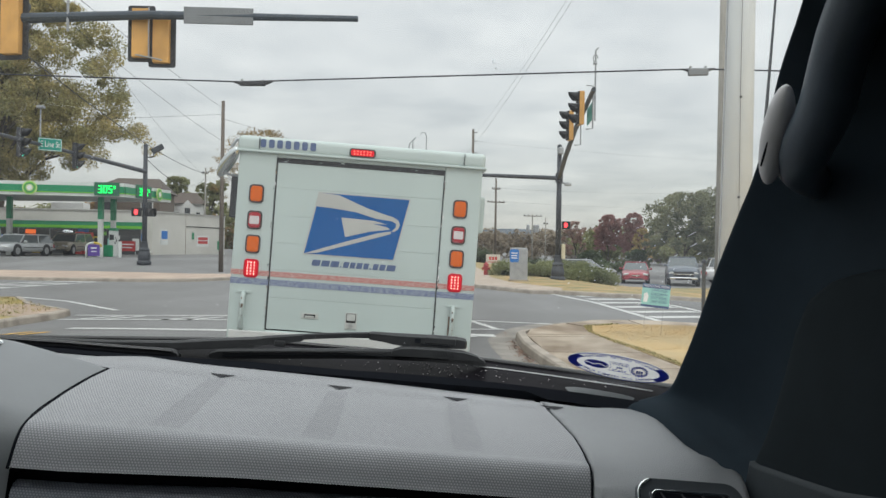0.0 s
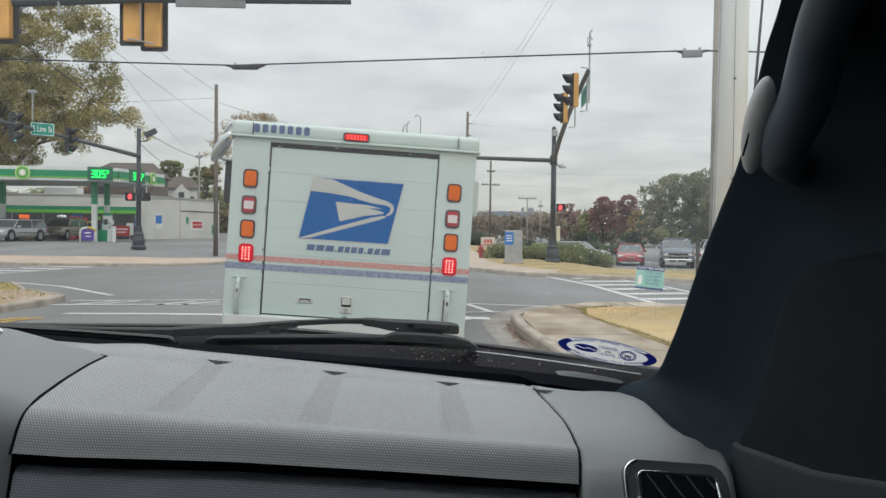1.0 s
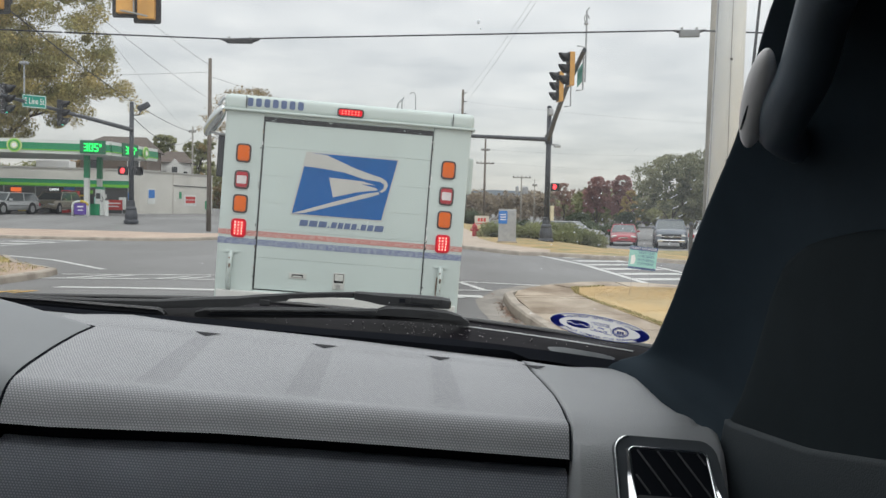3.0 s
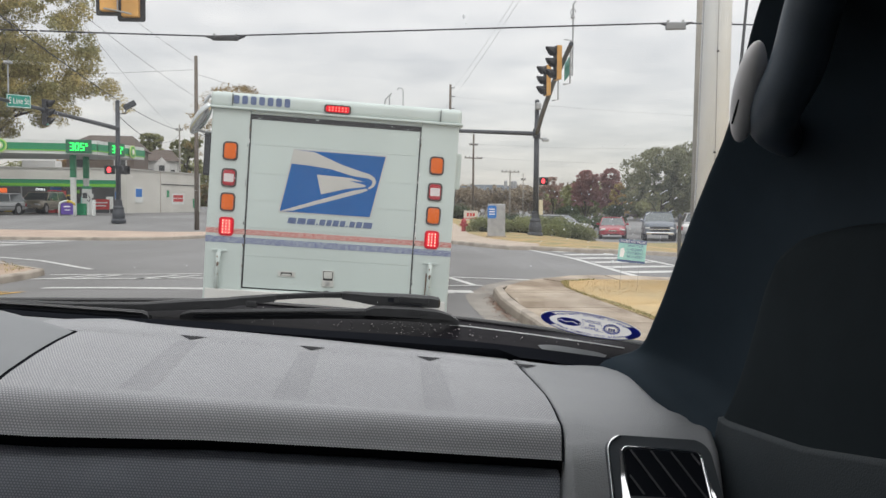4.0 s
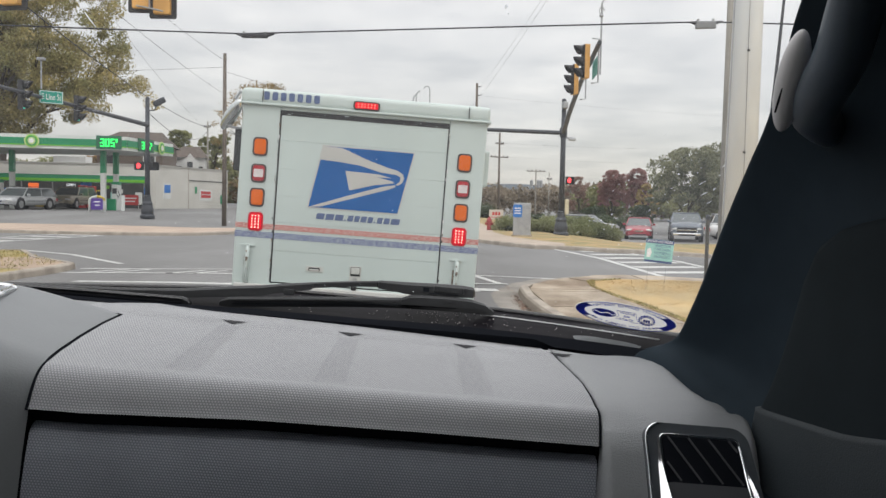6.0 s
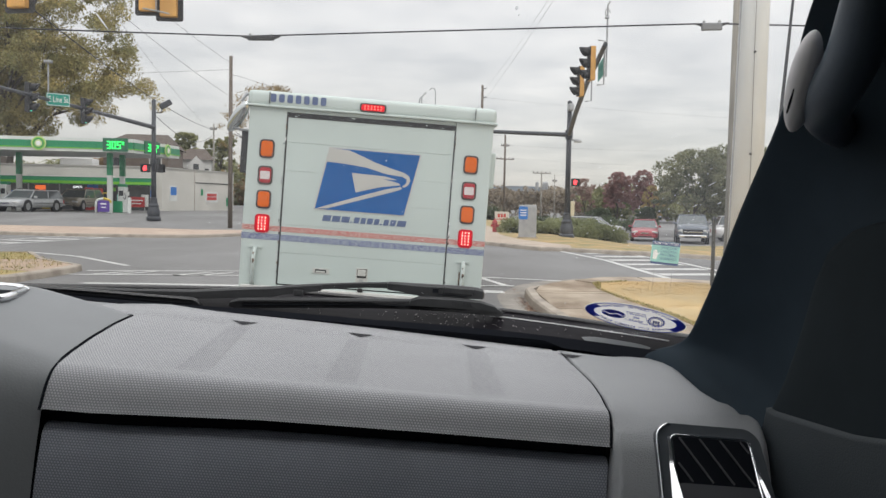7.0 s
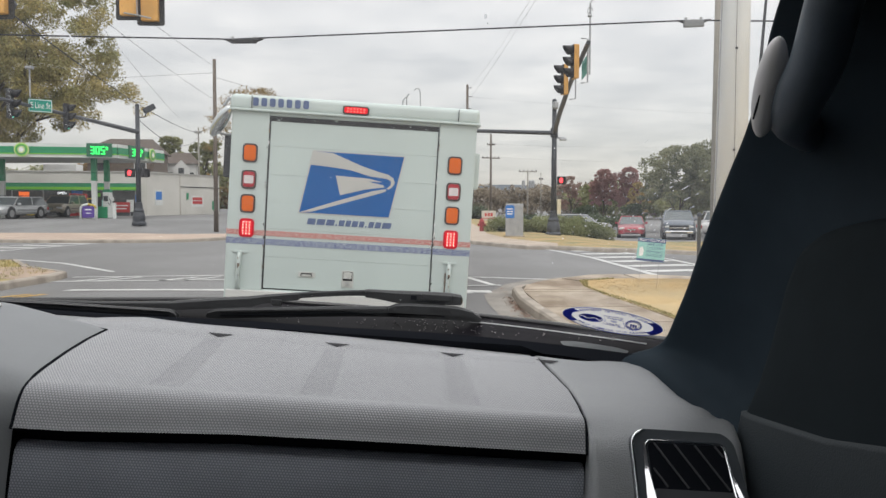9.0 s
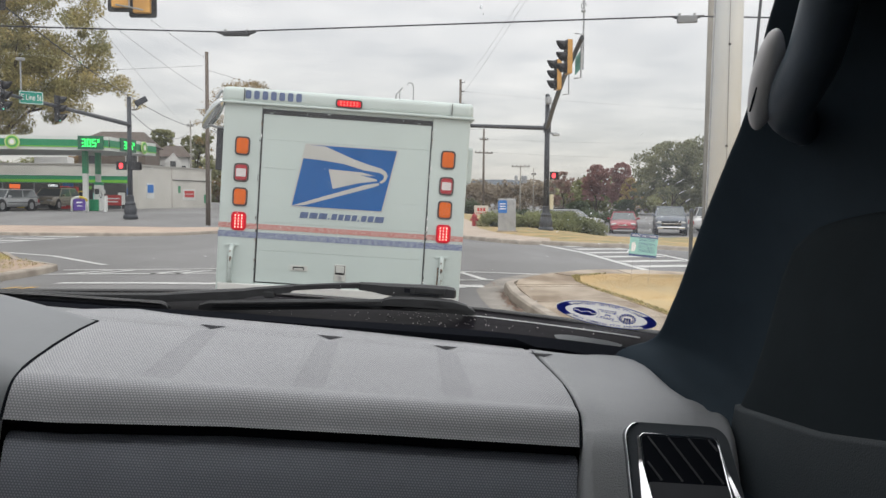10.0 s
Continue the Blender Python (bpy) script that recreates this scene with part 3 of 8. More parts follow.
y0 = -13.9
while y0 < 13.2:
    y1 = min(y0 + 1.5, 13.3)
    slab_at([(inner_x(y0), y0 + 0.02), (lawn_x(y0), y0 + 0.02), (lawn_x(y1), y1 - 0.02), (inner_x(y1), y1 - 0.02)])
    y0 += 1.5
slab_at([(inner_x(13.3), 13.33), (lawn_x(13.3), 13.33), (3.2, 14.3), (2.95, 14.85), (2.5, 14.35), (2.2, 13.85)])
slab_at([(3.0, 14.88), (3.24, 14.36), (3.85, 14.7), (4.3, 14.7), (4.3, 15.68), (4.2, 15.72), (3.64, 15.57)])
slab_at([(4.34, 14.68), (4.85, 14.65), (5.5, 14.43), (5.6, 15.08), (4.75, 15.62), (4.34, 15.68)])
slab_at([(5.54, 14.42), (8, 14.13), (8, 14.72), (5.64, 15.06)])
for k in range(13):
    xa, xb = 8.03 + 2.0 * k, 10.0 + 2.0 * k
    slab_at([(xa, 14.12 - 0.0423 * (xa - 8)), (xb, 14.12 - 0.0423 * (xb - 8)), (xb, 14.70 - 0.0435 * (xb - 8)), (xa, 14.70 - 0.0435 * (xa - 8))])

# fallen leaves in the gutter
rnd = random.Random(5)
lv, lf = [], []
for i in range(270):
    y = rnd.gauss(12.3, 0.75) if i < 190 else rnd.uniform(6, 13.6) if i < 245 else rnd.uniform(6, 18)
    x = inner_x(min(y, 13.4)) - 0.19 - abs(rnd.gauss(0, 0.085)) if i < 245 else rnd.uniform(-1, 2)
    z, s, a = hgt(x, y) + 0.012, rnd.uniform(0.012, 0.032), rnd.uniform(0, 6.28)
    k = len(lv)
    for q in range(4):
        lv.append((x + s * math.cos(a + q * 1.57) * (1 if q % 2 else 0.6), y + s * math.sin(a + q * 1.57), z + rnd.uniform(0, 0.02)))
    lf.append((k, k + 1, k + 2, k + 3))
me = bpy.data.meshes.new("fallen_leaves")
me.from_pydata(lv, [], lf)
tagged(part("fallen_leaves", me, M("fallen_leaf", (0.26, 0.17, 0.12), 0.8, var=0.3, scale=4, bump=0, each=0.6)), "brown fallen leaves in the gutter along the kerb", "leaves", "", "stuff")

# ---- left corner: grass island ----
ISLE = [(-6.3, -14), (-6.2, 11), (-6.16, 13.0), (-6.45, 14.6), (-6.3, 16.0), (-6.38, 16.75), (-7.0, 17.4), (-7.69, 18.2), (-8.91, 20.42), (-9.6, 20.3), (-14, 20.9), (-34, 22), (-34, -14)]
setting("kerb_2", kerb_strip([(x, y) for x, y in ISLE[:-1]][::-1], 0.16, 0.13), kerb_mat, "concrete kerb round the grass corner", "kerb")
setting("lawn_2", patch([(x - 0.14, y - 0.1) for x, y in ISLE[:-2]] + [(-34, 21.8), (-34, -14)], 0.115, 0.15, 1.5), mixed_grass, "thin brown and green grass on the corner", "lawn")
tagged(part("grass", blades([(-7, 9), (-6.6, 13), (-6.8, 15), (-6.6, 16.7), (-9, 20), (-14, 20), (-14, 9)], 9000, 0.06, 4, 0.11), M("mixed_blades", (0.42, 0.32, 0.13), 0.9, var=0.2, bump=0, each=0.6, col2=(0.25, 0.24, 0.1))), "thin brown grass on the corner island", "grass", "", "stuff")
setting("pavement_2", patch([(-6.5, 15.0), (-6.5, 16.6), (-7.7, 18.0), (-9.5, 17.6), (-9.5, 16.2)], 0.125, 0.15, 0.8), M("ramp_paving", (0.44, 0.33, 0.25), 0.85, var=0.25, scale=2, bump=0.2), "worn tan concrete ramp at the corner", "pavement")

# ---- far right corner ----
FKR = [(3.3, 120), (3.2, 70), (2.95, 45), (2.6, 34), (2.5, 30.96), (3.44, 28.35), (4.2, 26.7), (4.87, 26.6), (5.3, 26.3), (6.37, 25.2), (8.03, 25.4), (11, 26.4), (40, 34)]
setting("kerb_3", kerb_strip(FKR[::-1], 0.16, 0.13), kerb_mat, "pale concrete kerb round the far corner", "kerb")
FKI = [(x + 0.15, y + 0.15) for x, y in FKR]
setting("lawn_3", patch(FKI + [(40, 40), (18, 47), (12, 46), (9.5, 60), (9.5, 120)], 0.115, 0.2, 2.0), M("far_lawn", (0.43, 0.285, 0.125), 0.95, var=0.4, scale=0.9, bump=0.5, col2=(0.20, 0.19, 0.085)), "brown and green verge of the far corner", "lawn")
setting("pavement_3", patch([(2.75, 31.0), (3.6, 28.6), (4.3, 27.0), (5.2, 26.8), (5.5, 28.5), (5.0, 30.0), (4.3, 33.0), (4.1, 38), (4.6, 46), (5.3, 60), (3.9, 60), (3.3, 46), (2.95, 38)], 0.125, 0.15, 1.5), M("far_paving", (0.44, 0.36, 0.29), 0.85, var=0.2, scale=1, bump=0.2), "tan concrete pavement of the far corner", "pavement")

# ---- far left corner: pavement before the filling station ----
FKL = [(-60, 30.5), (-30, 32.0), (-15.08, 32.04), (-12.76, 31.45), (-9.34, 31.5), (-7.6, 32.4), (-6.6, 34.5), (-6.2, 40), (-6.0, 60), (-6.0, 130)]
setting("kerb_4", kerb_strip(FKL[::-1], 0.16, 0.12), kerb_mat, "pale concrete kerb before the filling station", "kerb")
setting("pavement_4", patch([(x, y + 0.16) for x, y in FKL[:5]] + [(-7.75, 32.6), (-6.8, 34.6), (-6.5, 38.5), (-9, 36.8), (-12, 36.8), (-17.2, 37.0), (-30, 37), (-60, 36)], 0.118, 0.2, 1.5), M("station_paving", (0.47, 0.37, 0.29), 0.85, var=0.22, scale=0.8, bump=0.2, col2=(0.38, 0.29, 0.235)), "wide tan concrete pavement before the filling station", "pavement")

# ---- road markings ----
for p0, p1, w, mt, lb in [
    ((-6.05, 6.4), (-5.19, 12.2), 0.11, paint_yellow, "double yellow centre line"), ((-5.83, 6.4), (-4.97, 12.2), 0.11, paint_yellow, "double yellow centre line"),
    ((-2.05, -2), (-1.62, 11.2), 0.12, paint_white, "white lane line"), ((-5.3, 13.85), (1.3, 13.9), 0.45, paint_white, "white stop line"),
    ((-6.7, 15.8), (1.5, 16.55), 0.13, paint_white, "white line of the crossing"), ((-6.3, 16.75), (1.3, 17.7), 0.13, paint_white, "white line of the crossing"),
    ((1.2, 16.65), (2.95, 15.98), 0.13, paint_white, "white line of the crossing"), ((1.0, 14.75), (1.9, 14.85), 0.12, paint_white, "white line of the crossing"),
    ((1.0, 13.9), (1.62, 13.95), 0.3, paint_white, "white line of the crossing"), ((1.42, 16.5), (1.75, 14.9), 0.13, paint_white, "white line of the crossing"),
    ((4.7, 28.0), (5.32, 22.6), 0.16, paint_white, "white edge line of the crossing"), ((5.32, 22.6), (5.32, 16.7), 0.16, paint_white, "white edge line of the crossing"),
    ((6.8, 26.4), (7.25, 22.0), 0.16, paint_white, "white edge line of the crossing"), ((7.25, 22.0), (7.2, 18.0), 0.16, paint_white, "white edge line of the crossing"),
    ((-13.8, 25.5), (-12.6, 31.6), 0.14, paint_white, "white edge line of the crossing"), ((-12.2, 25.0), (-10.8, 31.2), 0.14, paint_white, "white edge line of the crossing"),
    ((-9.6, 22.0), (-8.0, 20.75), 0.14, paint_white, "white edge line"), ((-8.0, 20.75), (-5.95, 18.1), 0.14, paint_white, "white edge line"),
    ((-6.9, 41.5), (-2.6, 41.9), 0.3, paint_white, "white stop line"), ((-6.6, 43.5), (-2.6, 44), 0.15, paint_white, "white line of the crossing"),
    ((-4.9, 44), (-4.4, 80), 0.14, paint_white, "white lane line"), ((9.0, 21.0), (30, 26), 0.14, paint_yellow, "yellow centre line"),
]:
    tagged(part("road_marking", stripe(p0, p1, w), mt), "worn " + lb + " on the asphalt", "road marking", "road markings", "structure")
for y in (17.9, 19.4, 21.0, 22.6, 24.2, 25.7):
    x0, x1 = 5.45, 7.05
    tagged(part("road_marking", stripe((x0, y), (x1, y + 0.35), 0.5), paint_white), "worn white bar of the ladder crossing", "road marking", "ladder crossing", "structure")
for x in (-5.9, -5.5, -4.4, -4.0):
    tagged(part("road_marking", stripe((x, 15.95), (x + 0.55, 16.75), 0.12), paint_white), "worn white hatching of the crossing", "road marking", "crossing hatching", "structure")
for y in (26.5, 28.0, 29.5, 31.0):
    tagged(part("road_marking", stripe((-13.4 + (y - 26) * 0.2, y), (-12.1 + (y - 26) * 0.22, y), 0.45), paint_white), "worn white bar of the crossing", "road marking", "crossing bars", "structure")


def turn_arrow():
    pts = [(-4.75, 9.2), (-4.05, 10.1), (-4.0, 9.55), (-3.2, 9.4), (-2.75, 8.6), (-2.75, 7.2), (-3.05, 7.2), (-3.05, 8.35), (-3.4, 8.85), (-4.0, 8.9), (-3.98, 8.3)]
    return patch(pts, 0.008, 0.0, 0.7)


tagged(part("road_marking", turn_arrow(), paint_white), "white painted left-turn arrow in the lane", "road marking", "", "structure")


# ---- mail truck ----
def lamp(parent, x, z, lens, label, w=0.115, h=0.145):
    bz = plate(B(), rounded(w, h, 0.03), -0.020, pose(x, 0, z))
    # brake lamp bezels emit red themselves, in place of the lens's spill
    ob = part("lamp_bezel", bz, stop_glow if lens is stop_lens else bezel_mat, parent, label)
    ln_ = plate(B(), rounded(w - 0.026, h - 0.026, 0.022), -0.014, pose(x, -0.014, z))
    bmesh.ops.bevel(ln_, geom=[e for e in ln_.edges if all(v.co.y < -0.02 for v in e.verts)], offset=0.006, segments=2, affect="EDGES")
    part("lamp_lens", ln_, lens, ob)
    return ob


def mail_truck():
    t = thing("mail_truck", pose(-0.40, 6.5, 0.0, 0, 3.4, 0), "white mail delivery truck waiting with its brake lights on", "truck")
    W, TOP, LEN = 0.955, 2.13, 3.2
    b = B()
    # hollow-looking body: side walls, floor line and front bulkhead in one shell with rounded verticals
    box(b, -W, W, 0.012, LEN, 0.50, TOP, 0.05, 3)
    part("body", b, truck_white, t)
    # the rear frame stands a little proud of the shutter
    for x0, x1 in ((-W + 0.005, -0.655), (0.655, W - 0.005)):
        part("rear_pillar", bx(x0, x1, -0.012, 0.05, 0.50, 2.125, 0.012), truck_white, t)
    part("rear_header", bx(-0.655, 0.655, -0.012, 0.05, 2.09, 2.128, 0.008), truck_white, t)
    part("rear_sill", bx(-0.655, 0.655, -0.03, 0.05, 0.50, 0.745, 0.012), truck_white, t)
    part("lower_sill", bx(-0.93, 0.93, -0.05, -0.02, 0.52, 0.735, 0.008), house_white, t, "bright white lower sill")
    part("door_gap", bx(-0.655, 0.655, 0.004, 0.02, 0.74, 2.095), truck_edge, t)
    # roll-up shutter of seven slats
    zs = [0.755, 1.0, 1.22, 1.43, 1.64, 1.86, 2.075]
    door = part("rear_door", bx(-0.649, 0.648, -0.002, 0.012, 0.755, 2.075), truck_panel, t, "white roll-up rear door with faint slats")
    for a, c in zip(zs, zs[1:]):
        part("door_slat", bx(-0.648, 0.647, -0.010, 0.004, a + 0.0006, c - 0.0006, 0.002), truck_panel, door)
    # roof cap with a rounded rear edge and rain gutter
    rb = B()
    box(rb, -W - 0.012, W + 0.012, -0.035, LEN + 0.02, 2.118, 2.245, 0.045, 4)
    part("roof_cap", rb, truck_white, t, smooth=True)
    part("gutter", bx(-W - 0.02, W + 0.02, -0.045, 0.0, 2.118, 2.136, 0.006), truck_white, t)
    for sx in (-1, 1):
        part("side_gutter", bx(sx * (W + 0.012) - 0.012, sx * (W + 0.012) + 0.012, 0.0, LEN, 2.118, 2.136, 0.004), truck_white, t)
    part("roof_trim", bx(-0.80, -0.795, -0.05, -0.034, 2.14, 2.232), truck_edge, t)
    part("roof_trim", bx(0.795, 0.80, -0.05, -0.034, 2.14, 2.232), truck_edge, t)
    # number on the roof cap: withheld, plain bars
    for k in range(7):
        x = -0.797 + 0.064 * k
        part("lettering_bar", plate(B(), rounded(0.043, 0.064, 0.012, 3), -0.003, pose(x + 0.028, -0.036, 2.19)), lettering_blue, t)
    # high brake lamp
    hb = part("high_brake_lamp", plate(B(), rounded(0.205, 0.066, 0.02), -0.016, pose(0.0, -0.034, 2.172)), bezel_mat, t, "lit red high-level brake lamp")
    part("lamp_lens", plate(B(), rounded(0.18, 0.046, 0.015), -0.006, pose(0.0, -0.049, 2.172)), stop_lens, hb)
    for i in range(6):
        for k in range(2):
            part("led", plate(B(), rounded(0.012, 0.012, 0.005, 2), -0.003, pose(-0.062 + i * 0.025, -0.0545, 2.162 + k * 0.02)), stop_lens_dot, hb)
    # lamp columns
    for x in (-0.797, 0.793):
        lamp(t, x, 1.797, amber_lens, "amber turn lamp")
        ob = lamp(t, x, 1.592, red_lens, "reversing lamp with red surround")
        part("clear_window", plate(B(), rounded(0.074, 0.062, 0.006, 2), -0.004, pose(x, -0.0270, 1.592)), clear_lens, ob)
        lamp(t, x, 1.405, amber_lens, "amber lamp")
        ob = lamp(t, x, 1.217, stop_lens, "lit red brake lamp with bright dots")
        for i in range(3):
            for k in range(5):
                part("led", plate(B(), rounded(0.0095, 0.0095, 0.004, 2), -0.003, pose(x - 0.025 + 0.025 * i, -0.0275, 1.172 + 0.0225 * k)), stop_led, ob)
        # grab handles
        gx = x - 0.04 if x < 0 else x
        hnd = tube(B(), [(gx, -0.014, 1.02), (gx, -0.05, 1.005), (gx - 0.004, -0.055, 0.9), (gx - 0.006, -0.05, 0.76), (gx - 0.006, -0.014, 0.74)], [0.018, 0.019, 0.016, 0.019, 0.018], 8)
        part("grab_handle", hnd, truck_white, t, smooth=True)
        part("handle_plate", bx(gx - 0.055, gx + 0.055, -0.022, -0.010, 1.022, 1.040, 0.003), truck_white, t)
        part("handle_rust", bx(gx - 0.03, gx - 0.018, -0.0145, -0.012, 0.76, 0.95), rust_streak, t)
        for dz, r in ((0.985, 0.007), (0.93, 0.012), (0.915, 0.007), (0.85, 0.005)):
            part("rust_chip", plate(B(), rounded(r * 1.5, r * 2.2, r * 0.6, 2), -0.002, pose(gx - 0.006 + (dz * 37 % 0.012), -0.0715, dz)), rust_streak, t)
    # worn bands across door and pillars, in step with the slats
    for z0, z1, mt in ((1.162, 1.204, band_red), (1.092, 1.140, band_blue)):
        for x0, x1, y in ((-W + 0.004, -0.656, -0.0125), (-0.647, 0.646, -0.0105), (0.656, W - 0.004, -0.0125)):
            part("band", bx(x0, x1, y - 0.0015, y + 0.001, z0, z1), mt, t)
    for sx in (-1, 1):
        for z0, z1, mt in ((1.162, 1.204, band_red), (1.092, 1.140, band_blue)):
            part("side_band", bx(sx * W - 0.002, sx * W + 0.002, 0.06, LEN - 0.1, z0, z1), mt, t)
    # emblem as plain shapes
    em = part("emblem", plate(B(), [(-0.318, 1.850), (0.402, 1.846), (0.304, 1.354), (-0.410, 1.354)], -0.002, pose(0, -0.0105, 0)), emblem_grey, t, "plain blue and pale grey emblem")
    part("emblem_field", plate(B(), [(-0.308, 1.842), (0.391, 1.838), (0.297, 1.362), (-0.398, 1.362)], -0.0015, pose(0, -0.0127, 0)), emblem_blue, em)
    for pts in (
        [(-0.308, 1.842), (-0.16, 1.835), (0.06, 1.752), (0.20, 1.712), (0.275, 1.695), (0.318, 1.67), (0.330, 1.635), (0.315, 1.60), (0.285, 1.578), (0.268, 1.586), (0.298, 1.612), (0.300, 1.645), (0.265, 1.662), (0.14, 1.672), (-0.02, 1.712), (-0.19, 1.728), (-0.330, 1.735)],
        [(-0.13, 1.663), (0.13, 1.655), (0.235, 1.632), (0.12, 1.632), (0.24, 1.610), (0.255, 1.595), (0.10, 1.568), (-0.09, 1.512)],
        [(-0.398, 1.362), (-0.30, 1.372), (0.02, 1.478), (0.22, 1.545), (0.268, 1.566), (0.262, 1.582), (0.16, 1.560), (-0.10, 1.470)],
    ):
        part("emblem_shape", plate(B(), pts, -0.0012, pose(0, -0.0142, 0)), emblem_grey, em)
    # web address: withheld, one slanting bar for each letter
    x = -0.335
    for w, h in ((0.062, 0.046), (0.062, 0.046), (0.062, 0.046), (0.012, 0.012), (0.042, 0.046), (0.038, 0.046), (0.044, 0.046), (0.038, 0.046), (0.012, 0.012), (0.040, 0.046), (0.044, 0.046), (0.068, 0.046)):
        part("lettering_bar", plate(B(), [(x, 1.272), (x + w, 1.272), (x + w + h * 0.2, 1.272 + h), (x + h * 0.2, 1.272 + h)], -0.002, pose(0, -0.0105, 0)), lettering_blue, t)
        x += w + 0.0115
    # chips and flecks along the door's edges
    cr_ = random.Random(5)
    for k in range(46):
        side, z = cr_.choice((-0.664, 0.660)), cr_.uniform(0.78, 2.05)
        r = cr_.uniform(0.002, 0.006)
        part("paint_chip", plate(B(), rounded(r * 1.6, r * cr_.uniform(2, 6), r * 0.7, 1), -0.0015, pose(side + cr_.uniform(-0.006, 0.006), -0.0128, z)), cr_.choice((truck_edge, rust_streak, sign_white)), t)
    for k in range(7):
        x, r = cr_.uniform(-0.62, 0.62), cr_.uniform(0.002, 0.005)
        part("paint_chip", plate(B(), rounded(r * cr_.uniform(2, 6), r * 1.6, r * 0.7, 1), -0.0015, pose(x, -0.0128, cr_.choice((2.062, 2.075, 2.082)))), cr_.choice((sign_white, truck_panel)), t)
    # latch, lock plate, strap
    part("lock_plate", bx(-0.385, -0.25, -0.016, -0.006, 0.855, 0.90, 0.003), plate_pale, t)
    part("lock_slot", bx(-0.362, -0.275, -0.0175, -0.012, 0.864, 0.890), rubber, t)
    part("lock_tongue", bx(-0.355, -0.282, -0.019, -0.014, 0.866, 0.879, 0.002), plate_pale, t)
    lt = part("latch", bx(-0.042, 0.050, -0.018, -0.006, 0.795, 0.925, 0.004), plate_pale, t, "pale steel latch plate with a dark lock")
    part("latch_lock", plate(B(), rounded(0.034, 0.03, 0.012, 3), -0.004, pose(0.004, -0.0185, 0.822)), steel_worn, lt)
    part("latch_rim", bx(-0.034, 0.042, -0.020, -0.014, 0.845, 0.919, 0.004), rubber, lt)
    part("latch_plate", bx(-0.029, 0.037, -0.0245, -0.018, 0.862, 0.914, 0.004), plate_pale, lt)
    part("pull_strap", bx(-0.02, 0.02, -0.05, -0.012, 0.735, 0.765, 0.006), rubber, t)
    # seams, and a black strip as the header's shadow above the shutter
    part("door_seal", bx(-0.650, 0.650, -0.0125, -0.004, 2.052, 2.089), rubber, t)
    for x in (-0.657, 0.653):
        part("door_seam", bx(x - 0.0035, x + 0.0035, -0.0135, -0.008, 0.75, 2.09), truck_edge, t)
    # bumper, chassis, wheels
    bp = B()
    box(bp, -1.0, 1.0, -0.34, -0.03, 0.40, 0.55, 0.035, 3)
    part("bumper", bp, rubber, t, "thick black rubber step bumper", smooth=True)
    part("chassis", bx(-0.6, 0.6, 0.05, 3.9, 0.32, 0.52), rubber, t)
    for x in (-0.72, 0.72):
        for y in (0.75, 3.35):
            wb = B()
            rod(wb, (x - 0.1, y, 0.335), (x + 0.1, y, 0.335), 0.33, n=24)
            bmesh.ops.bevel(wb, geom=[e for e in wb.edges if abs(abs(e.verts[0].co.x - x) - 0.1) < 1e-4 and abs(e.verts[0].co.x - e.verts[1].co.x) < 1e-4], offset=0.03, segments=2, affect="EDGES")
            wh = part("wheel", wb, rubber, t)
            part("rim", rod(B(), (x - 0.105, y, 0.335), (x + 0.105, y, 0.335), 0.19, n=20), rim_grey, wh)
    # cab and sloping nose
    nb = B()
    plate(nb, [(-LEN + 0.0, 0.5), (-4.2, 0.5), (-4.25, 0.95), (-3.75, 1.12), (-3.35, 2.05), (-LEN + 0.0, 2.12)][::-1], 1.8, pose(0.9, 0, 0, 0, 0, 0) @ Matrix(((0, -1, 0, 0), (-1, 0, 0, 0), (0, 0, 1, 0), (0, 0, 0, 1))))
    part("cab", nb, truck_white, t)
    # mirrors: a round convex one and a black box mirror on each front corner, and a side fairing
    for sx in (-1, 1):
        arm = tube(B(), [(sx * 0.93, 3.0, 2.05), (sx * 1.10, 3.0, 2.02), (sx * 1.14, 3.0, 1.75)], 0.014, 6)
        part("mirror_arm", arm, dark_plastic, t)
        mb = part("mirror", bx(sx * 1.13 - 0.09, sx * 1.13 + 0.09, 2.95, 3.05, 1.46, 1.78, 0.02), dark_plastic, t, "black box mirror")
        part("mirror_glass", bx(sx * 1.13 - 0.075, sx * 1.13 + 0.075, 2.944, 2.952, 1.48, 1.76), chrome, mb)
    # backing mirror on a bracket at the rear corner, black vent strip, side rail
    cm = B()
    bmesh.ops.create_uvsphere(cm, u_segments=24, v_segments=12, radius=1.0)
    bmesh.ops.transform(cm, matrix=pose(-1.04, 0.02, 2.03, 20, 34, 0) @ Matrix.Diagonal((0.052, 0.05, 0.15, 1)), verts=cm.verts[:])
    part("convex_mirror", cm, M("mirror_shell", (0.55, 0.57, 0.57), 0.08, 0.95, var=0.1, bump=0), t, "rounded backing mirror on a bracket", smooth=True)
    part("mirror_arm", tube(B(), [(-0.93, 0.06, 2.20), (-0.99, 0.04, 2.21), (-1.02, 0.02, 2.15)], 0.014, 6), galvanized, t)
    part("mirror_arm", tube(B(), [(-0.95, 0.06, 1.93), (-1.02, 0.03, 1.93), (-1.08, 0.02, 1.95)], 0.010, 6), galvanized, t)
    part("corner_box", bx(-1.012, -0.950, 0.05, 0.16, 1.60, 1.93, 0.012), dark_plastic, t, "black box on the corner")
    part("side_rail", bx(0.945, 1.02, 0.35, 2.6, 1.63, 1.93, 0.02), truck_white, t)
